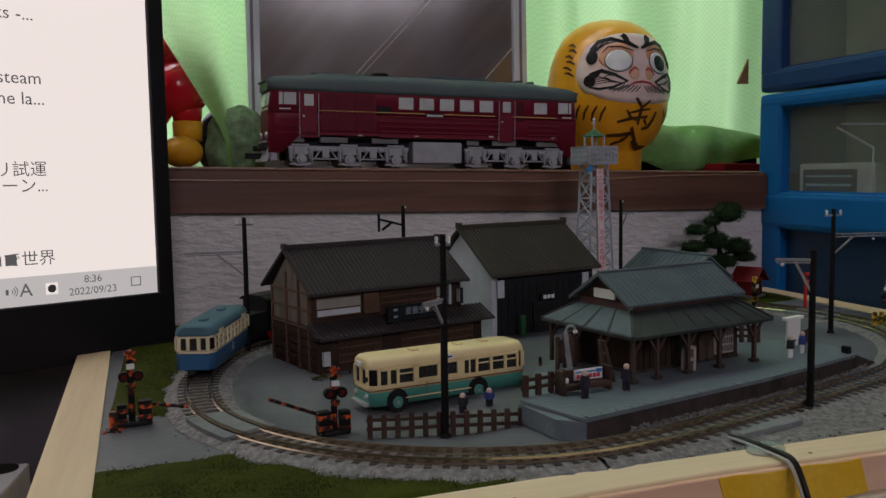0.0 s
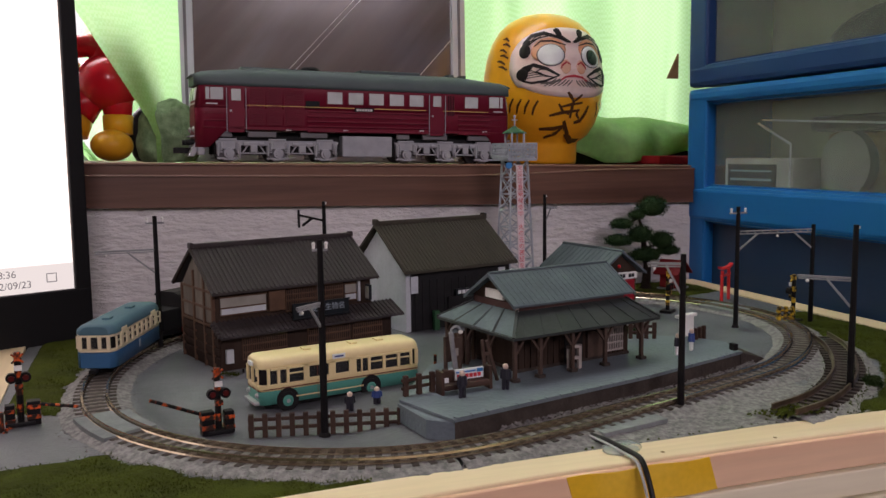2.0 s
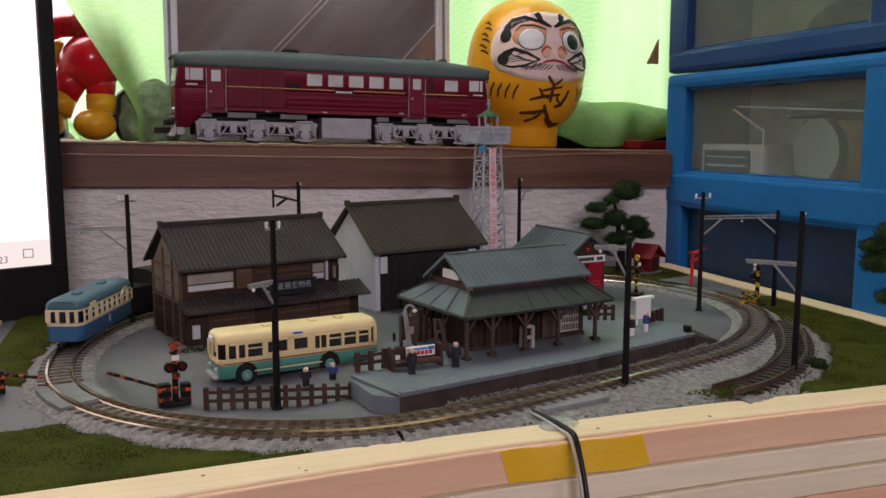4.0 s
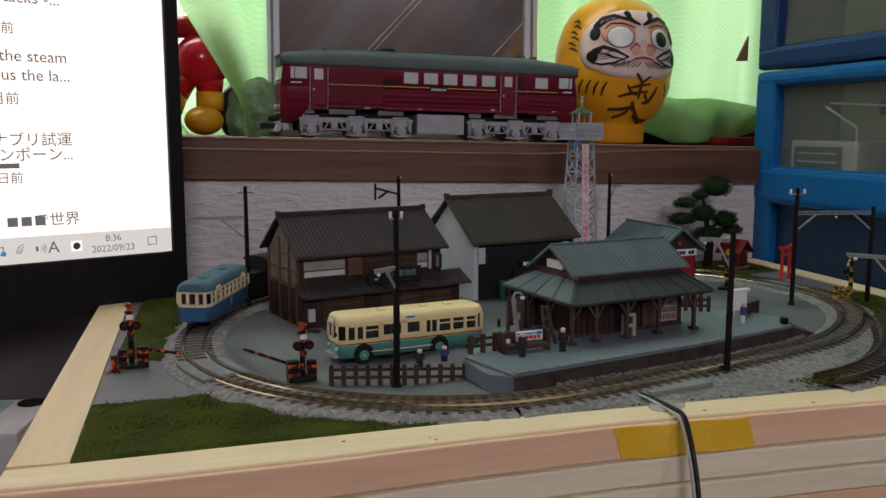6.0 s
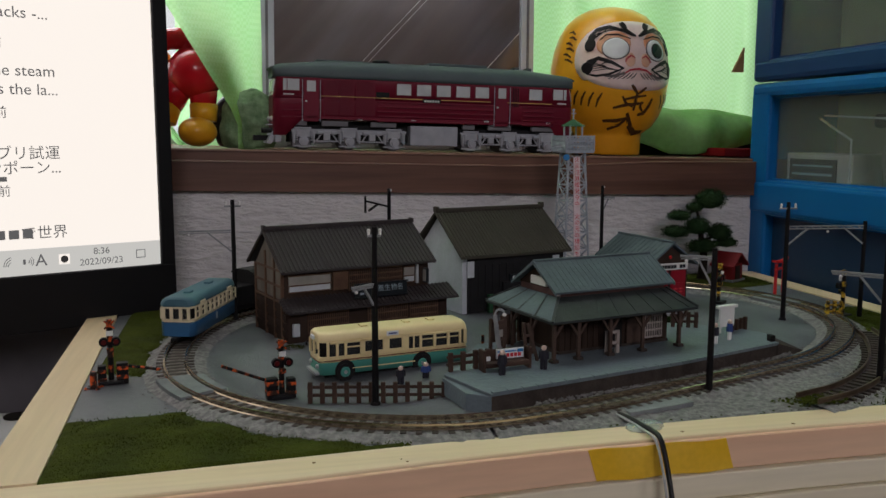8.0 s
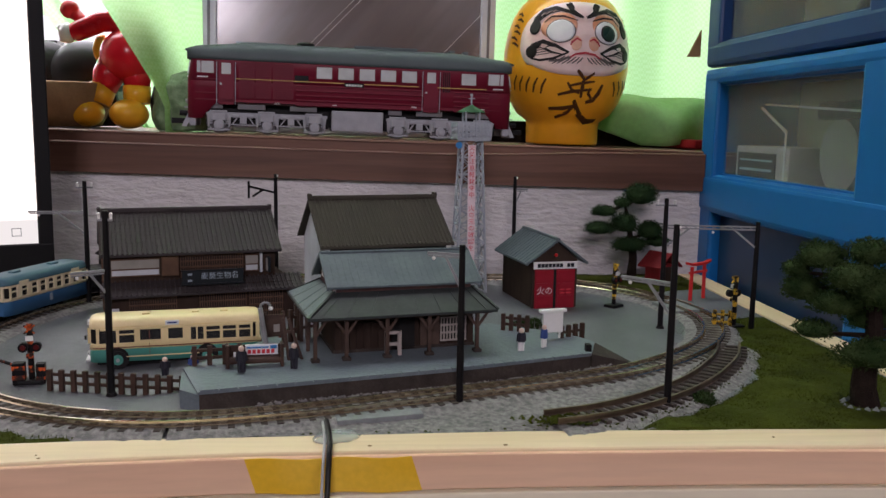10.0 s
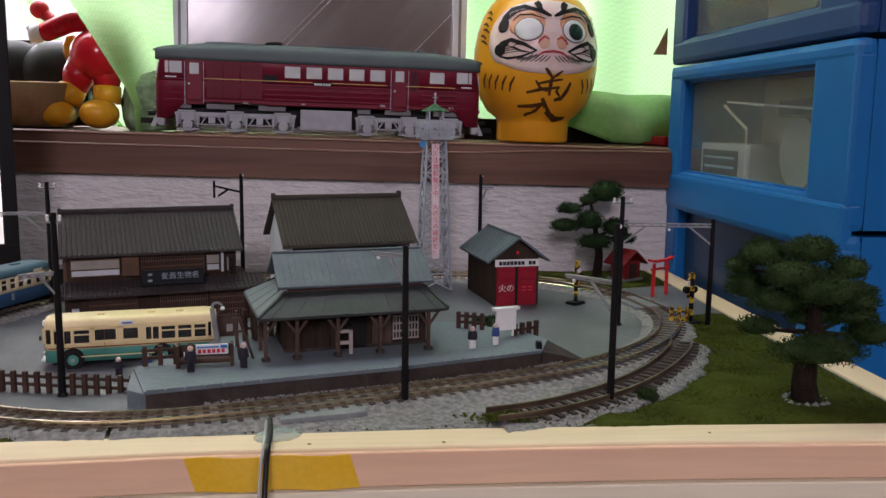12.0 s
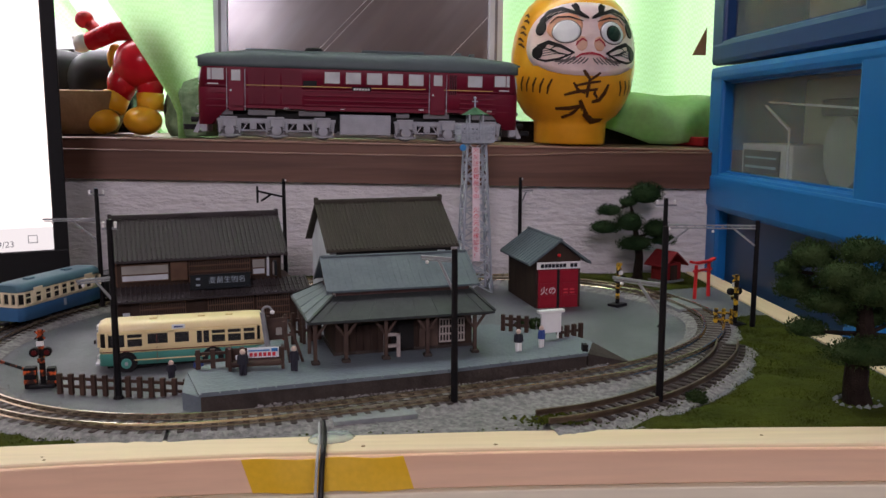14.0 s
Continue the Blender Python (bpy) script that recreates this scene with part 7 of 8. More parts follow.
        for x0, x1 in ((xb + 0.003, xb + 0.012), (xb + 0.0220, xb + 0.0400), (xb + 0.0560, xb + 0.0740)):
            part("sand_box", face(x0, x1, 0.0162, 0.0196, 0.0120, 0.0146), M["grey_metal"], bg, "dark grey box above the bogie")
tank = part("fuel_tank", box(begin(), 0.0940, 0.1290, -0.0150, 0.0150, 0.0040, 0.0178, bevel=0.0008), M["loco_grey"], loco, "grey fuel tank")
for s in (-1, 1):
    for k in range(4):
        part("tank_rib", box(begin(), 0.0945, 0.1285, s * 0.0151 - 0.0002, s * 0.0151 + 0.0002, 0.0055 + k * 0.0030, 0.0060 + k * 0.0030), M["loco_grey"], tank)
part("underframe", box(begin(), 0.0150, LX - 0.0150, -0.0070, 0.0070, 0.0060, Z0 + 0.006), M["loco_black"], loco, "black underframe")
for x, s in ((0.0, -1), (LX, 1)):
    part("plough", prism(begin(), [(x, 0.0135), (x + s * 0.0045, 0.0040), (x + s * 0.0015, 0.0036), (x - s * 0.0040, 0.0135)], "y", -0.0125, 0.0125), M["loco_grey"], loco, "grey rail guard")
    part("coupler", box(begin(), min(x, x + s * 0.0125), max(x, x + s * 0.0125), -0.0024, 0.0024, 0.0055, 0.0092, bevel=0.0005), M["loco_black"], loco, "black coupler")
    for y in (-0.0095, 0.0095):
        part("buffer", rod(begin(), (x, y, 0.0125), (x + s * 0.0060, y, 0.0125), 0.0018, seg=12), M["loco_black"], loco)
        part("head_lamp", ball(begin(), (x + s * 0.0004, y, 0.0205), 0.0019, u=12, v=8), M["chrome"], loco, "round headlamp")
    for y0, y1 in ((-0.0110, -0.0010), (0.0010, 0.0110)):
        part("end_window", prism(begin(), [(x + s * 0.0010, 0.0385), (x - s * 0.0003, 0.0465), (x - s * 0.0030, 0.0465), (x - s * 0.0030, 0.0385)], "y", y0, y1), M["loco_pane"], loco, "raked front window")
    part("front_line", box(begin(), x - 0.0009, x + 0.0009, -0.0118, 0.0118, 0.0362, 0.0370), M["white_plastic"], loco, "thin white line across the front")
    part("front_step", box(begin(), min(x, x + s * 0.0030), max(x, x + s * 0.0030), -0.0110, 0.0110, 0.0160, 0.0168), M["loco_grey"], loco)
    for y in (-0.0122, 0.0122):
        part("corner_guard", box(begin(), x - 0.0050 if s > 0 else x + 0.0006, x - 0.0006 if s > 0 else x + 0.0050, y - 0.0028, y + 0.0028, 0.0045, 0.0098, bevel=0.0008), M["loco_grey"], loco, "pale grey corner guard")

# ---- the round papier-mache doll: one plain mesh ----
D_PROFILE = [(0.0001, 0.0), (0.0240, 0.0), (0.0247, 0.0015), (0.0248, 0.0130), (0.0253, 0.0165), (0.0320, 0.0215), (0.0372, 0.0300), (0.0408, 0.0410), (0.0424, 0.0530), (0.0422, 0.0650), (0.0404, 0.0770),
             (0.0370, 0.0880), (0.0320, 0.0970), (0.0250, 0.1040), (0.0165, 0.1085), (0.0080, 0.1105), (0.0001, 0.1110)]


def doll_radius(z):
    for (r0, z0), (r1, z1) in zip(D_PROFILE, D_PROFILE[1:]):
        if z0 <= z <= z1 and z1 > z0:
            return r0 + (r1 - r0) * (z - z0) / (z1 - z0)
    return 0.001


def lowered(z):
    """The face sits a little low on the body."""
    return z - (0.0036 if z > 0.057 else 0.0015)


def skin_patch(bm, outline, mi, lift):
    """A thin raised patch of paint on the doll: outline in degrees round the front and height."""
    cx, cz = sum(p[0] for p in outline) / len(outline), sum(p[1] for p in outline) / len(outline)

    def at(a, z, up):
        z = lowered(z)
        r = doll_radius(z) + up
        return Vector((r * math.sin(radians(a)), -r * math.cos(radians(a)), z))

    rings = []
    for k in range(7):
        f = 1 - k / 7
        rings.append([bm.verts.new(at(cx + (a - cx) * f, cz + (z - cz) * f, lift)) for a, z in outline])
    n = len(outline)
    edge = [bm.verts.new(at(a, z, -0.0003)) for a, z in outline]
    for r0, r1 in zip([edge] + rings, rings):
        for i in range(n):
            f = bm.faces.new((r0[i], r0[(i + 1) % n], r1[(i + 1) % n], r1[i]))
            f.material_index, f.smooth = mi, True
    f = bm.faces.new(rings[-1])
    f.material_index = mi


def oval(a, z, ra, rz, n=20, tilt=0.0):
    out = []
    for k in range(n):
        u, v = math.cos(2 * math.pi * k / n), math.sin(2 * math.pi * k / n)
        x, y = u * ra * 0.00075, v * rz
        t = radians(tilt)
        out.append((a + (x * math.cos(t) - y * math.sin(t)) / 0.00075, z + x * math.sin(t) + y * math.cos(t)))
    return out


def stroke(pts, w):
    """A brush stroke as an outline, thick in its middle; pairs of degrees and height."""
    up, down = [], []
    n = len(pts)
    for i, (a, z) in enumerate(pts):
        p, q = pts[max(i - 1, 0)], pts[min(i + 1, n - 1)]
        dx, dz = (q[0] - p[0]) * 0.00075, q[1] - p[1]
        d = math.hypot(dx, dz) or 1.0
        t = w * (0.25 + 0.75 * math.sin(math.pi * (i + 0.6) / (n + 0.2)))
        up.append((a - dz / d * t / 0.00075, z + dx / d * t))
        down.append((a + dz / d * t / 0.00075, z - dx / d * t))
    return up + down[::-1]


def strip_patch(bm, pts, w, mi, lift):
    o = stroke(pts, w)
    n = len(o) // 2
    up, down = o[:n], o[n:][::-1]

    def at(a, z):
        z = lowered(z)
        r = doll_radius(z) + lift
        return bm.verts.new((r * math.sin(radians(a)), -r * math.cos(radians(a)), z))
    va, vb = [at(*p) for p in up], [at(*p) for p in down]
    for i in range(n - 1):
        f = bm.faces.new((va[i], va[i + 1], vb[i + 1], vb[i]))
        f.material_index, f.smooth = mi, True


bm = begin()
lathe(bm, D_PROFILE, 64)
skin_patch(bm, [(62 * math.copysign(abs(math.cos(u)) ** 0.8, math.cos(u)), 0.0745 + 0.0260 * math.copysign(abs(math.sin(u)) ** 0.85, math.sin(u))) for u in [2 * math.pi * k / 48 for k in range(48)]], 1, 0.0006)
for s in (-1, 1):
    skin_patch(bm, oval(s * 24, 0.0835, 17, 0.0090, 24, s * -8), 7, 0.0008)
    skin_patch(bm, oval(s * 8, 0.0720, 5, 0.0050, 16), 7, 0.0008)
    skin_patch(bm, oval(s * 22, 0.0800, 13.4, 0.0081, 24), 8, 0.0011)
    skin_patch(bm, oval(s * 22, 0.0800, 12.4, 0.0075, 24), 3, 0.0014)
    strip_patch(bm, [(s * 18.5, 0.0985), (s * 14, 0.0952), (s * 8.5, 0.0920), (s * 1.5, 0.0893)], 0.0014, 2, 0.0014)
    strip_patch(bm, [(s * 4, 0.0896), (s * 13.5, 0.0928), (s * 29, 0.0957), (s * 42, 0.0936), (s * 48, 0.0884), (s * 49, 0.0830), (s * 46, 0.0785)], 0.0016, 2, 0.0013)
    strip_patch(bm, [(s * 44, 0.0905), (s * 47.5, 0.0842), (s * 45, 0.0780)], 0.0026, 2, 0.0012)
    strip_patch(bm, [(s * 7, 0.0872), (s * 20, 0.0900), (s * 32, 0.0898), (s * 38, 0.0857)], 0.0006, 2, 0.0013)
    strip_patch(bm, [(s * 14, 0.0655), (s * 26, 0.0702), (s * 37.5, 0.0728), (s * 47, 0.0702), (s * 51, 0.0656), (s * 47, 0.0615)], 0.0015, 2, 0.0011)
    strip_patch(bm, [(s * 40, 0.0715), (s * 47, 0.0675), (s * 46, 0.0620)], 0.0024, 2, 0.0010)
    strip_patch(bm, [(s * 48, 0.0617), (s * 39, 0.0602), (s * 27, 0.0615), (s * 15, 0.0655)], 0.0009, 2, 0.0012)
    strip_patch(bm, [(s * 22, 0.0690), (s * 31, 0.0700), (s * 35, 0.0682), (s * 30, 0.0668)], 0.0006, 2, 0.0012)
    strip_patch(bm, [(s * 13, 0.0626), (s * 21.5, 0.0604), (s * 31, 0.0600)], 0.0010, 8, 0.0010)
    for k in range(6):
        strip_patch(bm, [(s * (2 + 3 * k), 0.0625 + 0.0002 * k), (s * (4 + 3.6 * k), 0.0605), (s * (7 + 4.2 * k), 0.0585 - 0.0001 * k)], 0.0005, 8, 0.0010)
    strip_patch(bm, [(s * 3.5, 0.0735), (s * 7.5, 0.0752), (s * 11.5, 0.0728), (s * 13, 0.0705)], 0.0007, 4, 0.0013)
    for k in range(5):
        a = s * (33 + k * 8)
        strip_patch(bm, [(a, 0.0460 + 0.0006 * k), (a + s * 4, 0.0410 + 0.0006 * k), (a + s * 6, 0.0360 + 0.0006 * k)], 0.0009, 6, 0.0006)
    for k in range(6):
        a = s * (64 + (k % 2) * 3)
        strip_patch(bm, [(a, 0.0700 + k * 0.0042), (a + s * 6, 0.0725 + k * 0.0042), (a + s * 11, 0.0730 + k * 0.0040)], 0.0009, 6, 0.0006)
for s in (-1, 1):
    for k in range(4):
        strip_patch(bm, [(s * (22 + 5 * k), 0.0938 - 0.0003 * k), (s * (34 + 3 * k), 0.0922 - 0.0010 * k), (s * (44 + k), 0.0868 - 0.0014 * k)], 0.0004, 2, 0.00125 + k * 0.00002)
        strip_patch(bm, [(s * (17 + 3 * k), 0.0640 + 0.0005 * k), (s * (30 + 3 * k), 0.0652 + 0.0012 * k), (s * (43 + 1.5 * k), 0.0636 + 0.0014 * k)], 0.0003, 2, 0.00115 + k * 0.00002)
    skin_patch(bm, oval(s * 47, 0.0826, 5.5, 0.0050, 16), 2, 0.00118)
    skin_patch(bm, oval(s * 48, 0.0660, 5.5, 0.0042, 16), 2, 0.00112)
    skin_patch(bm, oval(s * 13.5, 0.0965, 3.0, 0.0036, 16, s * -30), 2, 0.00145)
skin_patch(bm, oval(22.5, 0.0796, 8.0, 0.0056, 20), 2, 0.0017)
skin_patch(bm, oval(22.5, 0.0796, 6.6, 0.0047, 20), 5, 0.0019)
strip_patch(bm, [(-13, 0.0625), (-8, 0.0648), (0, 0.0657), (8, 0.0648), (14, 0.0622)], 0.0008, 4, 0.0014)
for pts, w in (([(-5.4, 0.0523), (-2.7, 0.0496), (0.9, 0.0463)], 0.0013),
               ([(10.3, 0.0508), (5.6, 0.0481), (0.6, 0.0451)], 0.0010),
               ([(-12.6, 0.0415), (-1.4, 0.0436), (11.3, 0.0451)], 0.0010),
               ([(0.9, 0.0469), (-0.0, 0.0406), (-0.1, 0.034)], 0.0013),
               ([(-22.1, 0.0355), (-9.4, 0.0379), (9.6, 0.0397)], 0.0012),
               ([(-13.6, 0.0439), (-9.5, 0.0391), (-1.9, 0.0368)], 0.0010),
               ([(19.8, 0.0433), (17.6, 0.0376), (13.2, 0.0325), (5.6, 0.031)], 0.0017),
               ([(7.3, 0.0406), (6.8, 0.0368), (10.9, 0.0338)], 0.0011),
               ([(-4.4, 0.0289), (-12.3, 0.0236), (-27.0, 0.0202)], 0.0013),
               ([(-6.5, 0.0322), (1.2, 0.0233), (16.0, 0.018), (34.6, 0.0189)], 0.0022),
               ([(-32.4, 0.0262), (-15.9, 0.0266), (-2.6, 0.0289)], 0.0014)):
    strip_patch(bm, pts, w, 6, 0.0007)
mesh_thing("round_doll", bm, [M["orange"], M["face_skin"], M["ink"], M["eye_white"], M["lip_red"], M["eye_green"], M["ink_brown"], M["peach"], M["ink_grey"]], pose(0.3520, 0.6330, sill(0.353), 0, 1.15, 4) @ Matrix.Diagonal((1.09, 1.09, 1.035, 1)),
           "orange round papier-mache doll with a painted pale face", "doll")

# ---- the red and yellow toy figure, one plain mesh ----
bm = begin()
rod(bm, (0.0085, 0.000, 0.018), (0.0085, 0.001, 0.0300), 0.0092, 0.0098, seg=22, mi=1)
ball(bm, (0.0050, -0.006, 0.0105), 0.0135, 0.0150, 0.0105, u=22, v=14, mi=1)
rod(bm, (-0.0190, -0.001, 0.017), (-0.0160, 0.002, 0.0295), 0.0088, 0.0098, seg=22, mi=1)
ball(bm, (-0.0265, -0.005, 0.0105), 0.0130, 0.0150, 0.0105, u=22, v=14, mi=1)
rod(bm, (0.0085, 0.001, 0.028), (0.0080, 0.002, 0.044), 0.0085, 0.0110, seg=20)
rod(bm, (-0.0155, 0.002, 0.028), (-0.0080, 0.003, 0.046), 0.0090, 0.0120, seg=20)
ball(bm, (-0.0130, 0.002, 0.0370), 0.0100, 0.0110, 0.0125, u=20, v=12)
ball(bm, (0.0030, 0.002, 0.0520), 0.0205, 0.0190, 0.0185, u=26, v=16)
ball(bm, (-0.0185, 0.008, 0.0560), 0.0060, 0.0090, 0.0105, u=14, v=10, mi=1)
ball(bm, (0.0030, 0.006, 0.0710), 0.0125, 0.0130, 0.0110, u=20, v=14)
arm = [Vector((0.0000, 0.003, 0.0735)), Vector((-0.0080, 0.001, 0.0755)), Vector((-0.0160, 0.000, 0.0745)), Vector((-0.0245, -0.001, 0.0705)), Vector((-0.0320, -0.002, 0.0670))]
for k in range(41):
    f = k / 40 * (len(arm) - 1)
    i = min(int(f), len(arm) - 2)
    ball(bm, arm[i].lerp(arm[i + 1], f - i), 0.0080 - 0.0012 * k / 40, u=18, v=12)
ball(bm, (-0.0385, -0.003, 0.0655), 0.0062, 0.0060, 0.0072, u=16, v=10, mi=2)
for k in range(3):
    ball(bm, (-0.0430, -0.003 + 0.002 * k, 0.0690 - 0.0038 * k), 0.0030, 0.0026, 0.0024, u=10, v=7, mi=2)
rod(bm, (-0.0280, 0.012, 0.0720), (-0.0400, 0.014, 0.0805), 0.0030, 0.0045, seg=12, mi=3)
ball(bm, (-0.0435, 0.014, 0.0835), 0.0068, 0.0060, 0.0064, u=16, v=10, mi=3)
rod(bm, (0.0000, 0.006, 0.076), (-0.0050, 0.010, 0.090), 0.0065, 0.0040, seg=14)
for f in bm.faces:
    f.smooth = len(f.verts) < 5
mesh_thing("toy_doll", bm, [M["toy_red"], M["toy_yellow"], M["white_plastic"], M["wheel_red"]], pose(0.0315, 0.6280, sill(0.0315), 0, 1.15, -4), "glossy red and yellow plastic toy figure", "doll")

# ---- cloths, basket and other things on the sill ----
random.seed(3)
bm = begin()
ball(bm, (0, 0, 0.015), 0.0215, 0.015, 0.0265, u=56, v=40)
for v in bm.verts:
    v.co += v.co.normalized() * (0.0040 * noise.noise(v.co * 80) + 0.0009 * noise.noise(v.co * 260))
    v.co.z = max(v.co.z, 0.0)
mesh_thing("folded_cloth", bm, M["green_cloth"], pose(0.0735, 0.6260, sill(0.0735)), "crumpled dark green woven cloth beside the locomotive", "cloth")
bm = begin()
ball(bm, (0, 0, 0.017), 0.0120, 0.010, 0.0215, u=28, v=18)
for v in bm.verts:
    v.co += v.co.normalized() * 0.0020 * noise.noise(v.co * 120)
    v.co.z = max(v.co.z, 0.0)
mesh_thing("dark_pouch", bm, M["toy_black"], pose(0.0585, 0.6420, sill(0.0585)), "small dark pouch between the toy figure and the cloth", "pouch")
bm = lathe(begin(), [(0.0001, 0), (0.030, 0.0), (0.036, 0.012), (0.038, 0.030), (0.036, 0.031), (0.034, 0.012), (0.0001, 0.004)], 36)
mesh_thing("basket", bm, M["basket_tan"], pose(-0.0190, 0.6380, sill(-0.019)), "tan woven basket on the sill", "basket")
bm = begin()
ball(bm, (0, 0, 0.040), 0.030, 0.020, 0.026, u=20, v=14)
ball(bm, (-0.035, 0.004, 0.036), 0.030, 0.018, 0.030, u=20, v=14)
box(bm, -0.06, 0.025, -0.012, 0.02, 0.0, 0.03, bevel=0.004)
mesh_thing("dark_bag", bm, M["toy_black"], pose(-0.0130, 0.6920, sill(-0.013)), "black shiny bag behind the basket", "bag")
bm = box(begin(), -0.045, 0.045, -0.03, 0.03, 0, 0.007, bevel=0.001)
mesh_thing("red_book", bm, M["book_red"], pose(0.4950, 0.6580, sill(0.495), 0, 1.15, 6), "thin red book lying on the sill", "book")


# ---- window frame, glass and curtains ----
pane = thing("glazed_frame", pose(0.1920, 0.6700, sill(0.192), -3, 1.15, 6), "old glazed panel with pale metal side frames on the sill", "frame")
for x in (-0.1075, 0.1075):
    fr = part("side_frame", box(begin(), x - 0.0058, x + 0.0058, -0.006, 0.006, 0.0, 0.34, bevel=0.0012), M["frame_white"], pane, "pale metal side frame")
    part("frame_groove", box(begin(), x - 0.0010, x + 0.0010, -0.0068, -0.0058, 0.0, 0.34), M["grey_metal"], fr)
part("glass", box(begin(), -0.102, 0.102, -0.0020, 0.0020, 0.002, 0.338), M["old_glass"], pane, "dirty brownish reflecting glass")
# Thin pale streaks slanting across the front of the glass.
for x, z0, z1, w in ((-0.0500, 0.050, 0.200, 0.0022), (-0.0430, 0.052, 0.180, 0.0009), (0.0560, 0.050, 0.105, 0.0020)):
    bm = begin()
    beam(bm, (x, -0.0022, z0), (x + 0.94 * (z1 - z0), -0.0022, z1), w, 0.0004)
    part("crease", bm, M["pale_streak"], pane, "pale slanting streak on the glass")
part("bottom_frame", box(begin(), -0.102, 0.102, -0.005, 0.005, 0.0, 0.012, bevel=0.001), M["frame_white"], pane)

window = thing("window_1", pose(0.275, 0.775, SILL_TOP - 0.014), "window with pale metal sashes behind the curtain", "window", kind="structure")
for x in (-0.62, -0.16, 0.0, 0.30, 0.62):
    part("window_frame", box(begin(), x - 0.012, x + 0.012, -0.012, 0.012, 0, 0.86, bevel=0.002), M["frame_white"], window)
for z in (0.012, 0.85):
    part("window_frame", box(begin(), -0.62, 0.62, -0.012, 0.012, z - 0.012, z + 0.012, bevel=0.002), M["frame_white"], window)
part("window_rail", box(begin(), -0.62, -0.335, -0.010, 0.010, 0.083, 0.090, bevel=0.001), M["toy_black"], window, "dark cross rail")
gl = part("pane", box(begin(), -0.61, 0.61, -0.001, 0.001, 0.02, 0.84), M["window_glass"], window)
gl.visible_shadow = False


def curtain_cloth(name, label, edges, y, seed, wave, depth, cap=9.0, lean=0.0):
    """A hanging cloth between two leaning edges, in broad soft folds that lean with it; edges hold x at the foot and at the top."""
    (l0, l1), (r0, r1) = edges
    bm = begin()

    def at(u, v):
        left, right = min(l0 + (l1 - l0) * v, cap), r0 + (r1 - r0) * v
        x = left + (right - left) * u
        fold = math.sin(u * wave + 4.5 * v + seed + 0.8 * math.sin(u * wave * 0.37 + 2.0 * v)) + 0.35 * math.sin(u * wave * 2.3 - 2.1 * v + seed * 2.1)
        sag = 0.5 * math.sin(9.0 * v + 3.0 * u + seed) * (1 - v)
        return Vector((x, y - lean * (1 - u) + depth * (fold * (1.0 - 0.3 * v) + sag), SILL_TOP - 0.016 + 0.81 * v))

    sheet(bm, 150, 70, at)
    return mesh_thing(name, bm, M["curtain"], pose(0, 0, 0), label, "curtain", "green curtains")


# Extended unseen behind the glazed panel to keep direct sun off the layout.
curtain_cloth("curtain", "light green open-weave curtain lit from behind", ((0.015, 0.015), (0.90, 0.90)), 0.7250, 0.4, 42.0, 0.0190)
curtain_cloth("curtain", "light green open-weave curtain drawn aside", ((0.0866, -0.389), (0.083, 0.083)), 0.6550, 2.0, 7.0, 0.0040, cap=0.0640, lean=0.050)
curtain_cloth("curtain", "narrow strip of light green curtain by the window's edge", ((0.030, -0.650), (0.034, -0.513)), 0.7400, 1.0, 5.0, 0.0040)
bm = begin()


def swag(u, v):
    x = 0.372 + 0.150 * u
    top = 0.036 + 0.0075 * math.exp(-((u - 0.40) / 0.25) ** 2) + 0.003 * math.sin(u * 11)
    low = 0.0008 + 0.024 * max(u - 0.45, 0.0) + 0.050 * max(0.34 - u, 0.0)
    return Vector((x, 0.6560 + 0.034 * v ** 2 - 0.010 * math.sin(math.pi * v) + 0.006 * math.sin(u * 9 + 3.5 * v) + 0.003 * math.sin(u * 23 - 4 * v), sill(x) + low + (top - low) * math.sin(0.5 * math.pi * v)))


# Added opaque back sheet; stops curtain light from showing under the hem.
def swag_back(u, v):
    p = swag(u, 1.0)
    return Vector((p.x, p.y + 0.010 * v, p.z + (sill(p.x) - p.z) * v))


sheet(bm, 50, 20, swag)
sheet(bm, 50, 4, swag_back)
bmesh.ops.solidify(bm, geom=bm.faces[:], thickness=0.0012)
mesh_thing("curtain_hem", bm, M["hem_green"], pose(0, 0, 0), "gathered green hem lying on the sill", "cloth")
# Dark strip stands in for the black shade under the hem.
bm = box(begin(), 0.302, 0.530, 0.6840, 0.6900, SILL_TOP - 0.010, SILL_TOP + 0.014, bevel=0.0008)
structure("trim", bm, M["bark"], "dark strip put in for the shade behind the curtain hem")


# ---- the monitor ----
monitor = thing("computer_monitor", pose(0.0187, 0.4855, 0.0, 0, 0, 24), "black computer monitor showing a bright page", "monitor")
part("housing", box(begin(), -0.53, 0.0085, 0.0012, 0.030, -0.0030, 0.345, bevel=0.003), M["black_plastic"], monitor, "black housing")
part("side_bezel", box(begin(), 0.0009, 0.0088, -0.0030, 0.0012, -0.0030, 0.345, bevel=0.0008), M["black_plastic"], monitor, "black bezel")
part("side_bezel", box(begin(), -0.535, -0.521, -0.0030, 0.0012, -0.0030, 0.345, bevel=0.0008), M["black_plastic"], monitor, "black bezel")
part("bottom_bezel", box(begin(), -0.535, 0.0088, -0.0032, 0.0012, -0.0032, 0.0268, bevel=0.0008), M["black_plastic"], monitor, "black bottom bezel")
part("top_bezel", box(begin(), -0.535, 0.0088, -0.0030, 0.0012, 0.325, 0.345, bevel=0.0008), M["black_plastic"], monitor, "black bezel")
scr = part("screen", box(begin(), -0.521, 0.0009, -0.0006, 0.0008, 0.0268, 0.325), M["screen"], monitor, "bright warm white screen")
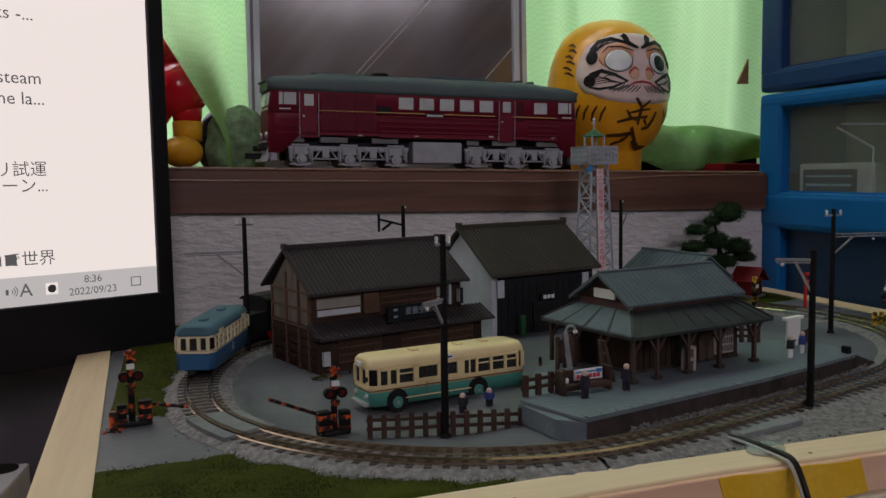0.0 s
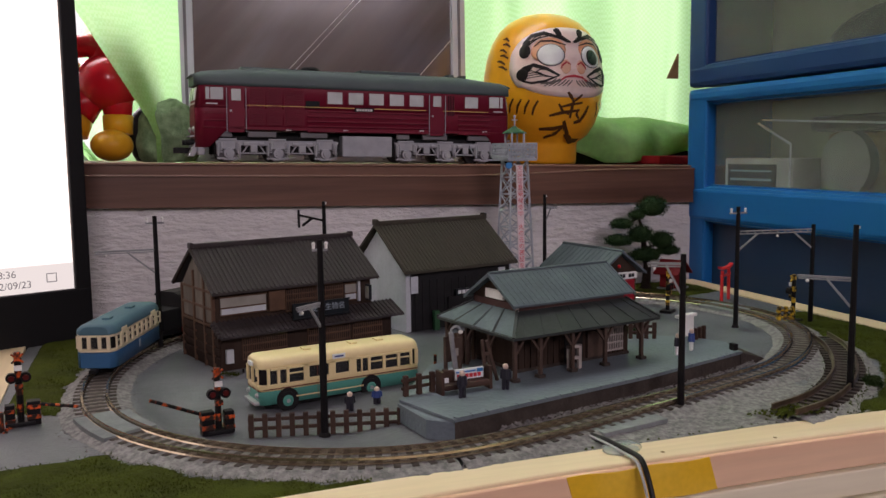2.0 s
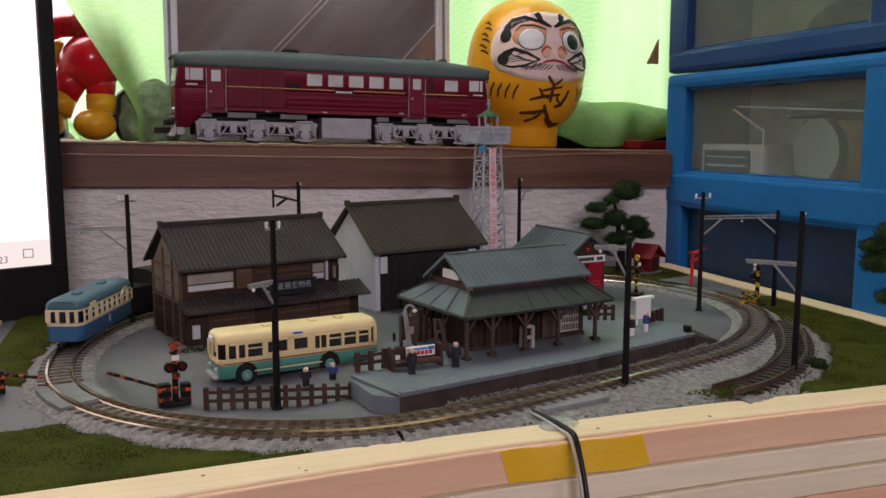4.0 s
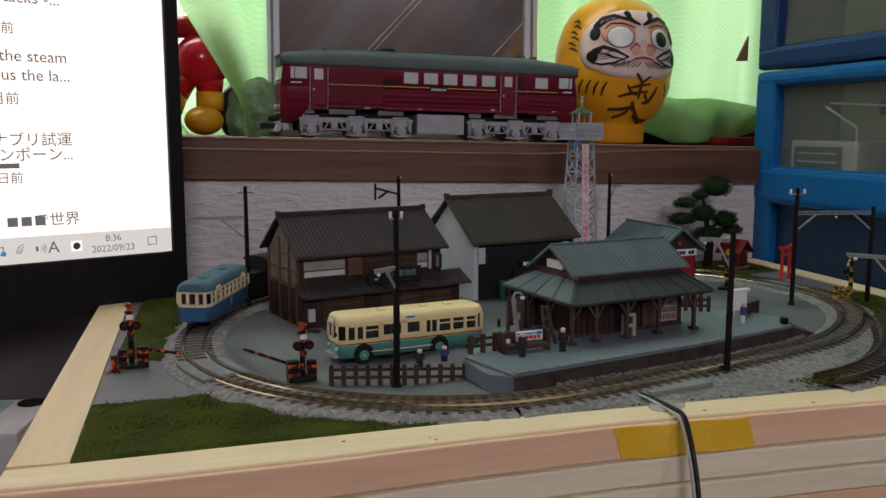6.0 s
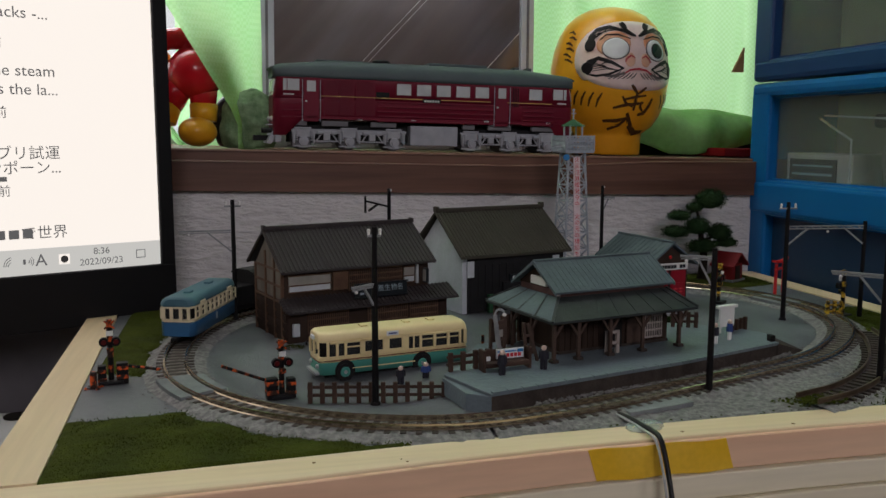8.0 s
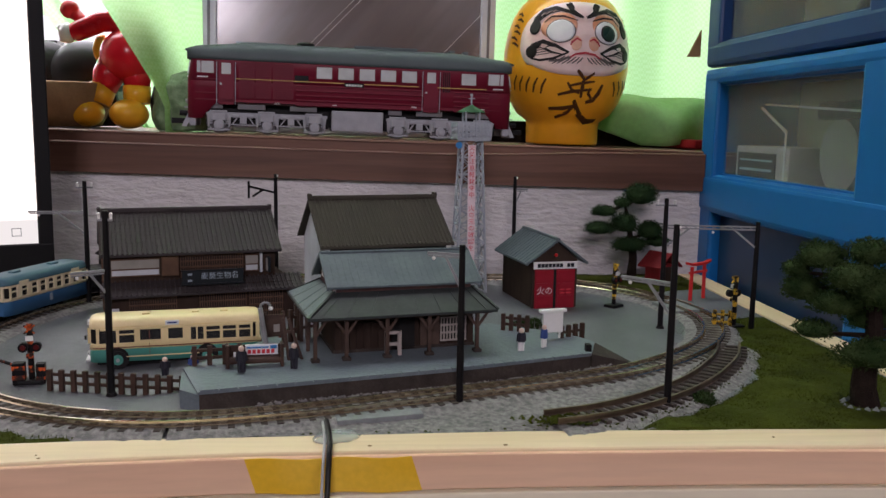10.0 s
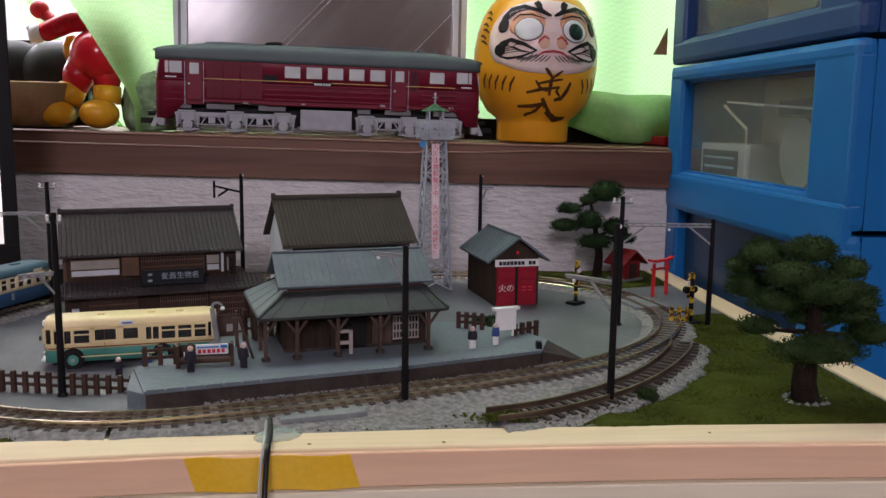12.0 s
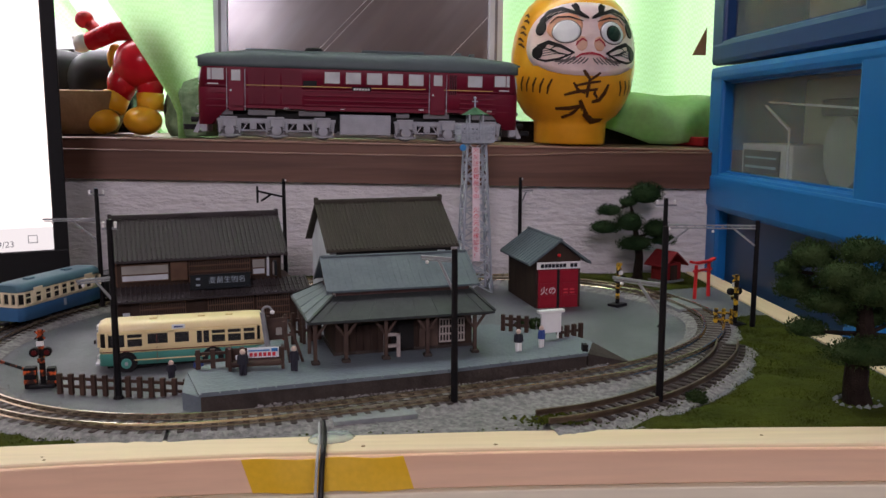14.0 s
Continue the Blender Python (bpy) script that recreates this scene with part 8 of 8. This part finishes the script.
part("task_bar", box(begin(), -0.521, 0.0009, -0.0008, -0.0005, 0.0268, 0.0402), M["screen_bar"], scr, "pale task bar")


def on_screen(words, right, z, h, mat=None):
    """A line of page text that ends at a distance from the screen's corner."""
    t = lettering("page_text", words, h, pose(0, 0, 0), mat or M["screen_ink"], scr)
    w = max(v.co.x for v in t.data.vertices)
    t.matrix_local = pose(right - w, -0.0010, z, 90, 0, 0)
    return t


on_screen("Haystacks -...", -0.0520, 0.1590, 0.0080)
on_screen("in 2022, the steam", -0.0500, 0.1305, 0.0080)
on_screen("ll show us the la...", -0.0490, 0.1212, 0.0080)
on_screen("年前", -0.0740, 0.1437, 0.0062)
on_screen("か月前", -0.0735, 0.1094, 0.0066)
on_screen("ンチャナブリ試運", -0.0495, 0.0890, 0.0076)
on_screen("フアランポーン...", -0.0495, 0.0815, 0.0076)
on_screen("1 日前", -0.0740, 0.0700, 0.0062)
on_screen("で世界", -0.0478, 0.0480, 0.0076)
for x in (-0.0670, -0.0735, -0.0800):
    part("page_mark", box(begin(), x - 0.0024, x + 0.0024, -0.0010, -0.0008, 0.0458, 0.0504), M["screen_ink"], scr)
part("page_mark", box(begin(), -0.0960, -0.0752, -0.0010, -0.0008, 0.0752, 0.0776), M["screen_ink"], scr)
on_screen("8:36", -0.0268, 0.0366, 0.0050)
on_screen("2022/09/23", -0.0200, 0.0310, 0.0050)
on_screen("A", -0.0585, 0.0338, 0.0086)
bm = begin()
for x0, x1, z0, z1 in ((-0.0125, -0.0075, 0.0312, 0.0316), (-0.0125, -0.0075, 0.0354, 0.0358), (-0.0125, -0.0121, 0.0312, 0.0358), (-0.0079, -0.0075, 0.0312, 0.0358)):
    box(bm, x0, x1, -0.0010, -0.0008, z0, z1)
part("tray_icon", bm, M["screen_ink"], scr)
part("tray_icon", box(begin(), -0.0527, -0.0473, -0.0010, -0.0008, 0.0310, 0.0364), M["screen"], scr)
part("tray_icon", rod(begin(), (-0.0500, -0.0011, 0.0337), (-0.0500, -0.0009, 0.0337), 0.0019, seg=20), M["screen_ink_dark"], scr)
bm = begin()
for r in (0.0016, 0.0026, 0.0036):
    for k in range(8):
        a, b = [Vector((-0.0755 + r * math.cos(radians(90 + 11 * j)), -0.0009, 0.0318 + r * 1.3 * math.sin(radians(90 + 11 * j)))) for j in (k, k + 1)]
        beam(bm, a, b, 0.0004, 0.0003)
part("tray_icon", bm, M["screen_ink"], scr)
bm = box(begin(), -0.0700, -0.0688, -0.0010, -0.0008, 0.0325, 0.0350)
for r in (0.0012, 0.0022, 0.0032):
    for k in range(6):
        a, b = [Vector((-0.0682 + r * math.cos(radians(-45 + 15 * j)), -0.0009, 0.0338 + r * math.sin(radians(-45 + 15 * j)))) for j in (k, k + 1)]
        beam(bm, a, b, 0.0003, 0.0003)
part("tray_icon", bm, M["screen_ink"], scr)
part("tray_icon", box(begin(), -0.0900, -0.0850, -0.0010, -0.0008, 0.0318, 0.0358), M["screen_bar"], scr)
bm = begin()
for x0, x1, z0, z1 in ((-0.0900, -0.0850, 0.0316, 0.0320), (-0.0900, -0.0850, 0.0356, 0.0360), (-0.0900, -0.0896, 0.0316, 0.0360), (-0.0854, -0.0850, 0.0316, 0.0360)):
    box(bm, x0, x1, -0.0012, -0.0010, z0, z1)
part("tray_icon", bm, M["screen_ink"], scr)
part("tray_icon", rod(begin(), (-0.0852, -0.0014, 0.0325), (-0.0852, -0.0012, 0.0325), 0.0013, seg=16), M["screen_blue"], scr)
part("stand_neck", box(begin(), -0.285, -0.225, 0.020, 0.045, -0.085, 0.10, bevel=0.003), M["black_plastic"], monitor)
part("stand_foot", box(begin(), -0.360, -0.150, -0.050, 0.110, -0.090, -0.083, bevel=0.003), M["black_plastic"], monitor)

# ---- the blue drawer chest ----
chest = thing("drawer_chest", pose(0.4290, 0.5500, -0.09, 0, 0, -90), "blue plastic drawer chest with cloudy clear drawer fronts", "drawer chest")
CL, CD = 0.222, 0.300


def tier(z0, z1, w0, w1, mat, pane_mat, lead):
    """One drawer unit: a rounded frame, a recessed clear front with a lip; x along the face, y into the chest."""
    t = part("drawer_unit", box(begin(), 0.004, CL - 0.004, CD - 0.004, CD, z0 + 0.001, z1 - 0.001), mat, chest, "blue plastic drawer unit")
    for a in (box(begin(), 0, CL, 0, 0.010, z0, w0, bevel=0.0035), box(begin(), 0, CL, 0, 0.010, w1, z1, bevel=0.0035)):
        part("frame_rail", a, mat, t, "rounded plastic frame rail")
    for x0, x1 in ((0, lead), (CL - 0.035, CL)):
        part("frame_stile", box(begin(), x0, x1, 0.0004, 0.0096, w0 - 0.004, w1 + 0.004, bevel=0.002), mat, t)
    for x0, x1, za, zb in ((0.0005, CL - 0.0005, z0 + 0.001, z0 + 0.004), (0.0005, CL - 0.0005, z1 - 0.004, z1 - 0.001), (0.0005, 0.004, z0 + 0.004, z1 - 0.004), (CL - 0.004, CL - 0.0005, z0 + 0.004, z1 - 0.004)):
        part("case_panel", box(begin(), x0, x1, 0.0095, CD - 0.004, za, zb), mat, t)
    p = part("drawer_front", box(begin(), lead - 0.003, CL - 0.032, 0.0080, 0.0092, w0 - 0.002, w1 + 0.002), pane_mat, t, "cloudy clear drawer front")
    if pane_mat == M["chest_pane"]:
        part("drawer_box", box(begin(), lead, CL - 0.036, 0.0560, 0.0580, w0 - 0.006, w1 + 0.001), M["drawer_plastic"], t, "cloudy inner wall of the drawer")
        part("drawer_box", box(begin(), lead, CL - 0.036, 0.0095, 0.0575, w0 - 0.0070, w0 - 0.0055), M["drawer_plastic"], t, "cloudy drawer bottom")
    part("front_lip", box(begin(), lead - 0.001, CL - 0.034, 0.0055, 0.0082, w0 - 0.0005, w0 + 0.0012), mat, t)
    part("front_lip", box(begin(), lead - 0.001, CL - 0.034, 0.0055, 0.0082, w1 - 0.0012, w1 + 0.0005), mat, t)
    return t


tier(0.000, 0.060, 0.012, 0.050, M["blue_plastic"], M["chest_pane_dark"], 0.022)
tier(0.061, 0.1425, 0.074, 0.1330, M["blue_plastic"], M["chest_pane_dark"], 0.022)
tier(0.1435, 0.2265, 0.1580, 0.2165, M["blue_plastic"], M["chest_pane"], 0.022)
tier(0.2275, 0.3200, 0.2430, 0.3080, M["navy_plastic"], M["chest_pane"], 0.020)
tier(0.3210, 0.4100, 0.3350, 0.4000, M["blue_plastic"], M["chest_pane"], 0.022)
part("frame_band", box(begin(), 0.0004, CL - 0.0004, -0.0006, 0.0050, 0.1350, 0.1560, bevel=0.0020), M["blue_plastic"], chest, "broad blue rail between two drawers")
CM = chest.matrix_world


def in_chest(name, bm, mat, x, y, z, rz, label, category):
    return mesh_thing(name, bm, mat, CM @ pose(x, y, z, 0, 0, rz), label, category)


small = thing("small_box", CM @ pose(0.026, 0.014, 0.1535, 0, 0, 3), "small white box with a dark blue panel in the drawer", "box")
part("body", box(begin(), 0, 0.064, 0, 0.024, 0, 0.0240, bevel=0.001), M["paper"], small)
part("panel", box(begin(), 0.004, 0.050, -0.0006, 0.0002, 0.0050, 0.0200), M["sign_black"], small, "dark blue panel")
part("panel_line", box(begin(), 0.007, 0.046, -0.0010, -0.0004, 0.0090, 0.0105), M["box_pale"], small)
part("panel_line", box(begin(), 0.007, 0.046, -0.0010, -0.0004, 0.0150, 0.0160), M["box_pale"], small)
bm = begin()
rod(bm, (0, 0, 0), (0, 0.010, 0), 0.020, seg=28)
in_chest("tape_roll", bm, M["pale_grey"], 0.120, 0.030, 0.1740, 0, "grey round roll standing in the drawer", "roll")
in_chest("brown_folder", box(begin(), 0, 0.080, 0, 0.020, 0, 0.040, bevel=0.004), M["basket_tan"], 0.100, 0.034, 0.1535, 4, "brown paper folder in the drawer", "folder")
bm = box(begin(), 0, 0.100, 0, 0.018, 0, 0.010, bevel=0.003)
in_chest("dark_bundle", bm, M["toy_black"], 0.085, 0.034, 0.1940, -2, "dark bundle on the folder", "bundle")
bm = begin()
beam(bm, (0, 0, 0.034), (0.030, 0, 0.020), 0.0014, 0.0012)
beam(bm, (0.004, 0, 0.036), (0.118, 0, 0.030), 0.0012, 0.0012)
rod(bm, (0.030, 0, -0.013), (0.030, 0, 0.020), 0.0006)
rod(bm, (0.118, 0, -0.013), (0.118, 0, 0.030), 0.0006)
in_chest("wire_rack", bm, M["frame_white"], 0.062, 0.0125, 0.1665, 2, "pale wire rack in the drawer", "rack")
bm = begin()
ball(bm, (0.10, 0.04, 0.020), 0.075, 0.028, 0.024, u=24, v=14)
for v in bm.verts:
    v.co.z = max(v.co.z, 0.0)
in_chest("beret", bm, M["toy_black"], 0.040, 0.030, 0.2317, 0, "dark folded beret in the upper drawer", "hat")
in_chest("white_sheet", box(begin(), 0, 0.120, 0, 0.06, 0, 0.004, bevel=0.0005), M["paper"], 0.060, 0.016, 0.2317, 4, "white papers in the upper drawer", "papers")
bm = prism(begin(), [(0, 0), (0.009, 0.0), (0.009, 0.018)], "y", 0, 0.002)
mesh_thing("card_flap", bm, M["basket_tan"], pose(0.4225, 0.566, 0.1460), "small tan triangular card hanging on the chest", "flap")

# ---- cable, glue, tape on the frame ----
tape = bowed_board(0.1735, 0.2225, lambda x: front_edge(x) - 0.0004, lambda x: front_edge(x) - 0.0001, -0.0113, -0.0005, 0.00005)
for v in tape.verts:
    v.co.x -= 0.30 * (v.co.z + 0.0113)
    v.co.z += 0.0003 * math.sin(v.co.x * 260)
mesh_thing("masking_tape", tape, M["tape"], pose(0, 0, 0), "strip of yellow masking tape on the frame's front", "tape")


def cable(name, pts, r, mat, label):
    cu = bpy.data.curves.new(name, "CURVE")
    cu.dimensions, cu.bevel_depth, cu.bevel_resolution, cu.resolution_u = "3D", r, 3, 10
    sp = cu.splines.new("NURBS")
    sp.points.add(len(pts) - 1)
    for p, q in zip(sp.points, pts):
        p.co = (*q, 1)
    sp.use_endpoint_u, sp.order_u = True, 4
    tmp = new("cable_source", cu)
    me = bpy.data.meshes.new_from_object(tmp.evaluated_get(bpy.context.evaluated_depsgraph_get()))
    bpy.data.objects.remove(tmp)
    bpy.data.curves.remove(cu)
    me.materials.clear()
    me.materials.append(mat)
    return tagged(new(name, me), label, "cable", "track feeder cables")


cable("feeder_cable", [(0.1925, 0.256, 0.001), (0.1935, 0.248, 0.0022), (0.1945, 0.238, 0.0022), (0.1950, 0.2300, 0.0026), (0.1950, 0.2252, 0.0024), (0.1948, 0.2215, -0.003), (0.1946, 0.2165, -0.012), (0.1940, 0.2120, -0.024), (0.192, 0.2040, -0.05), (0.187, 0.204, -0.09)], 0.00085, M["cable_black"], "black track feeder cable over the frame")
cable("feeder_cable", [(0.1913, 0.256, 0.001), (0.1921, 0.248, 0.0020), (0.1930, 0.238, 0.0018), (0.1934, 0.2300, 0.0020), (0.1934, 0.2252, 0.0018), (0.1932, 0.2217, -0.003), (0.1930, 0.2167, -0.012), (0.1924, 0.2122, -0.024), (0.190, 0.2042, -0.05), (0.185, 0.203, -0.09)], 0.00045, M["cable_grey"], "grey track feeder cable beside the black one")
bm = begin()
ball(bm, (0, 0, 0), 0.0075, 0.0050, 0.0016, u=20, v=10)
for v in bm.verts:
    v.co += Vector((0.0015 * noise.noise(v.co * 400), 0.0015 * noise.noise(v.co * 380 + Vector((3, 1, 2))), 0))
    v.co.z = max(v.co.z, -0.0002)
mesh_thing("glue_blob", bm, M["glue"], pose(0.1965, 0.2400, 0.0008, 0, 0, 20), "clear glue blob holding the cables", "glue")

# ---- the white cardboard box on the desk beside the layout ----
carton = thing("cardboard_box", pose(-0.0990, 0.4200, -0.0900, 0, 0, -8), "white cardboard box with blue printed shapes", "box")
part("body", box(begin(), -0.060, 0.060, -0.026, 0.026, 0, 0.050, bevel=0.0015), M["box_white"], carton)
part("print", box(begin(), 0.014, 0.042, -0.020, 0.020, 0.0501, 0.0504), M["box_pale"], carton, "pale blue printed panel")
part("print", box(begin(), 0.024, 0.038, -0.012, 0.014, 0.0504, 0.0507), M["box_blue"], carton, "blue printed shape")
part("print", rod(begin(), (0.051, 0.018, 0.0501), (0.051, 0.018, 0.0506), 0.0065, seg=24), M["ink"], carton, "dark oval print")
bm = begin()
for k in range(4):
    rod(bm, (0.034 + 0.006 * math.cos(1.57 * k + 0.6), -0.0266, 0.030 + 0.006 * math.sin(1.57 * k + 0.6)), (0.034 + 0.006 * math.cos(1.57 * k + 0.6), -0.0261, 0.030 + 0.006 * math.sin(1.57 * k + 0.6)), 0.0036, seg=14)
part("print", bm, M["box_blue"], carton, "blue printed emblem")
part("print", box(begin(), 0.018, 0.044, -0.0264, -0.0260, 0.015, 0.019), M["box_blue"], carton, "blue printed bar")

bm = box(begin(), -0.34, -0.0250, 0.5330, 0.5420, -0.0900, 0.0300, bevel=0.001)
mesh_thing("grey_panel", bm, M["grey_panel"], pose(0, 0, 0), "plain dark grey panel standing on the desk against the wall", "panel")
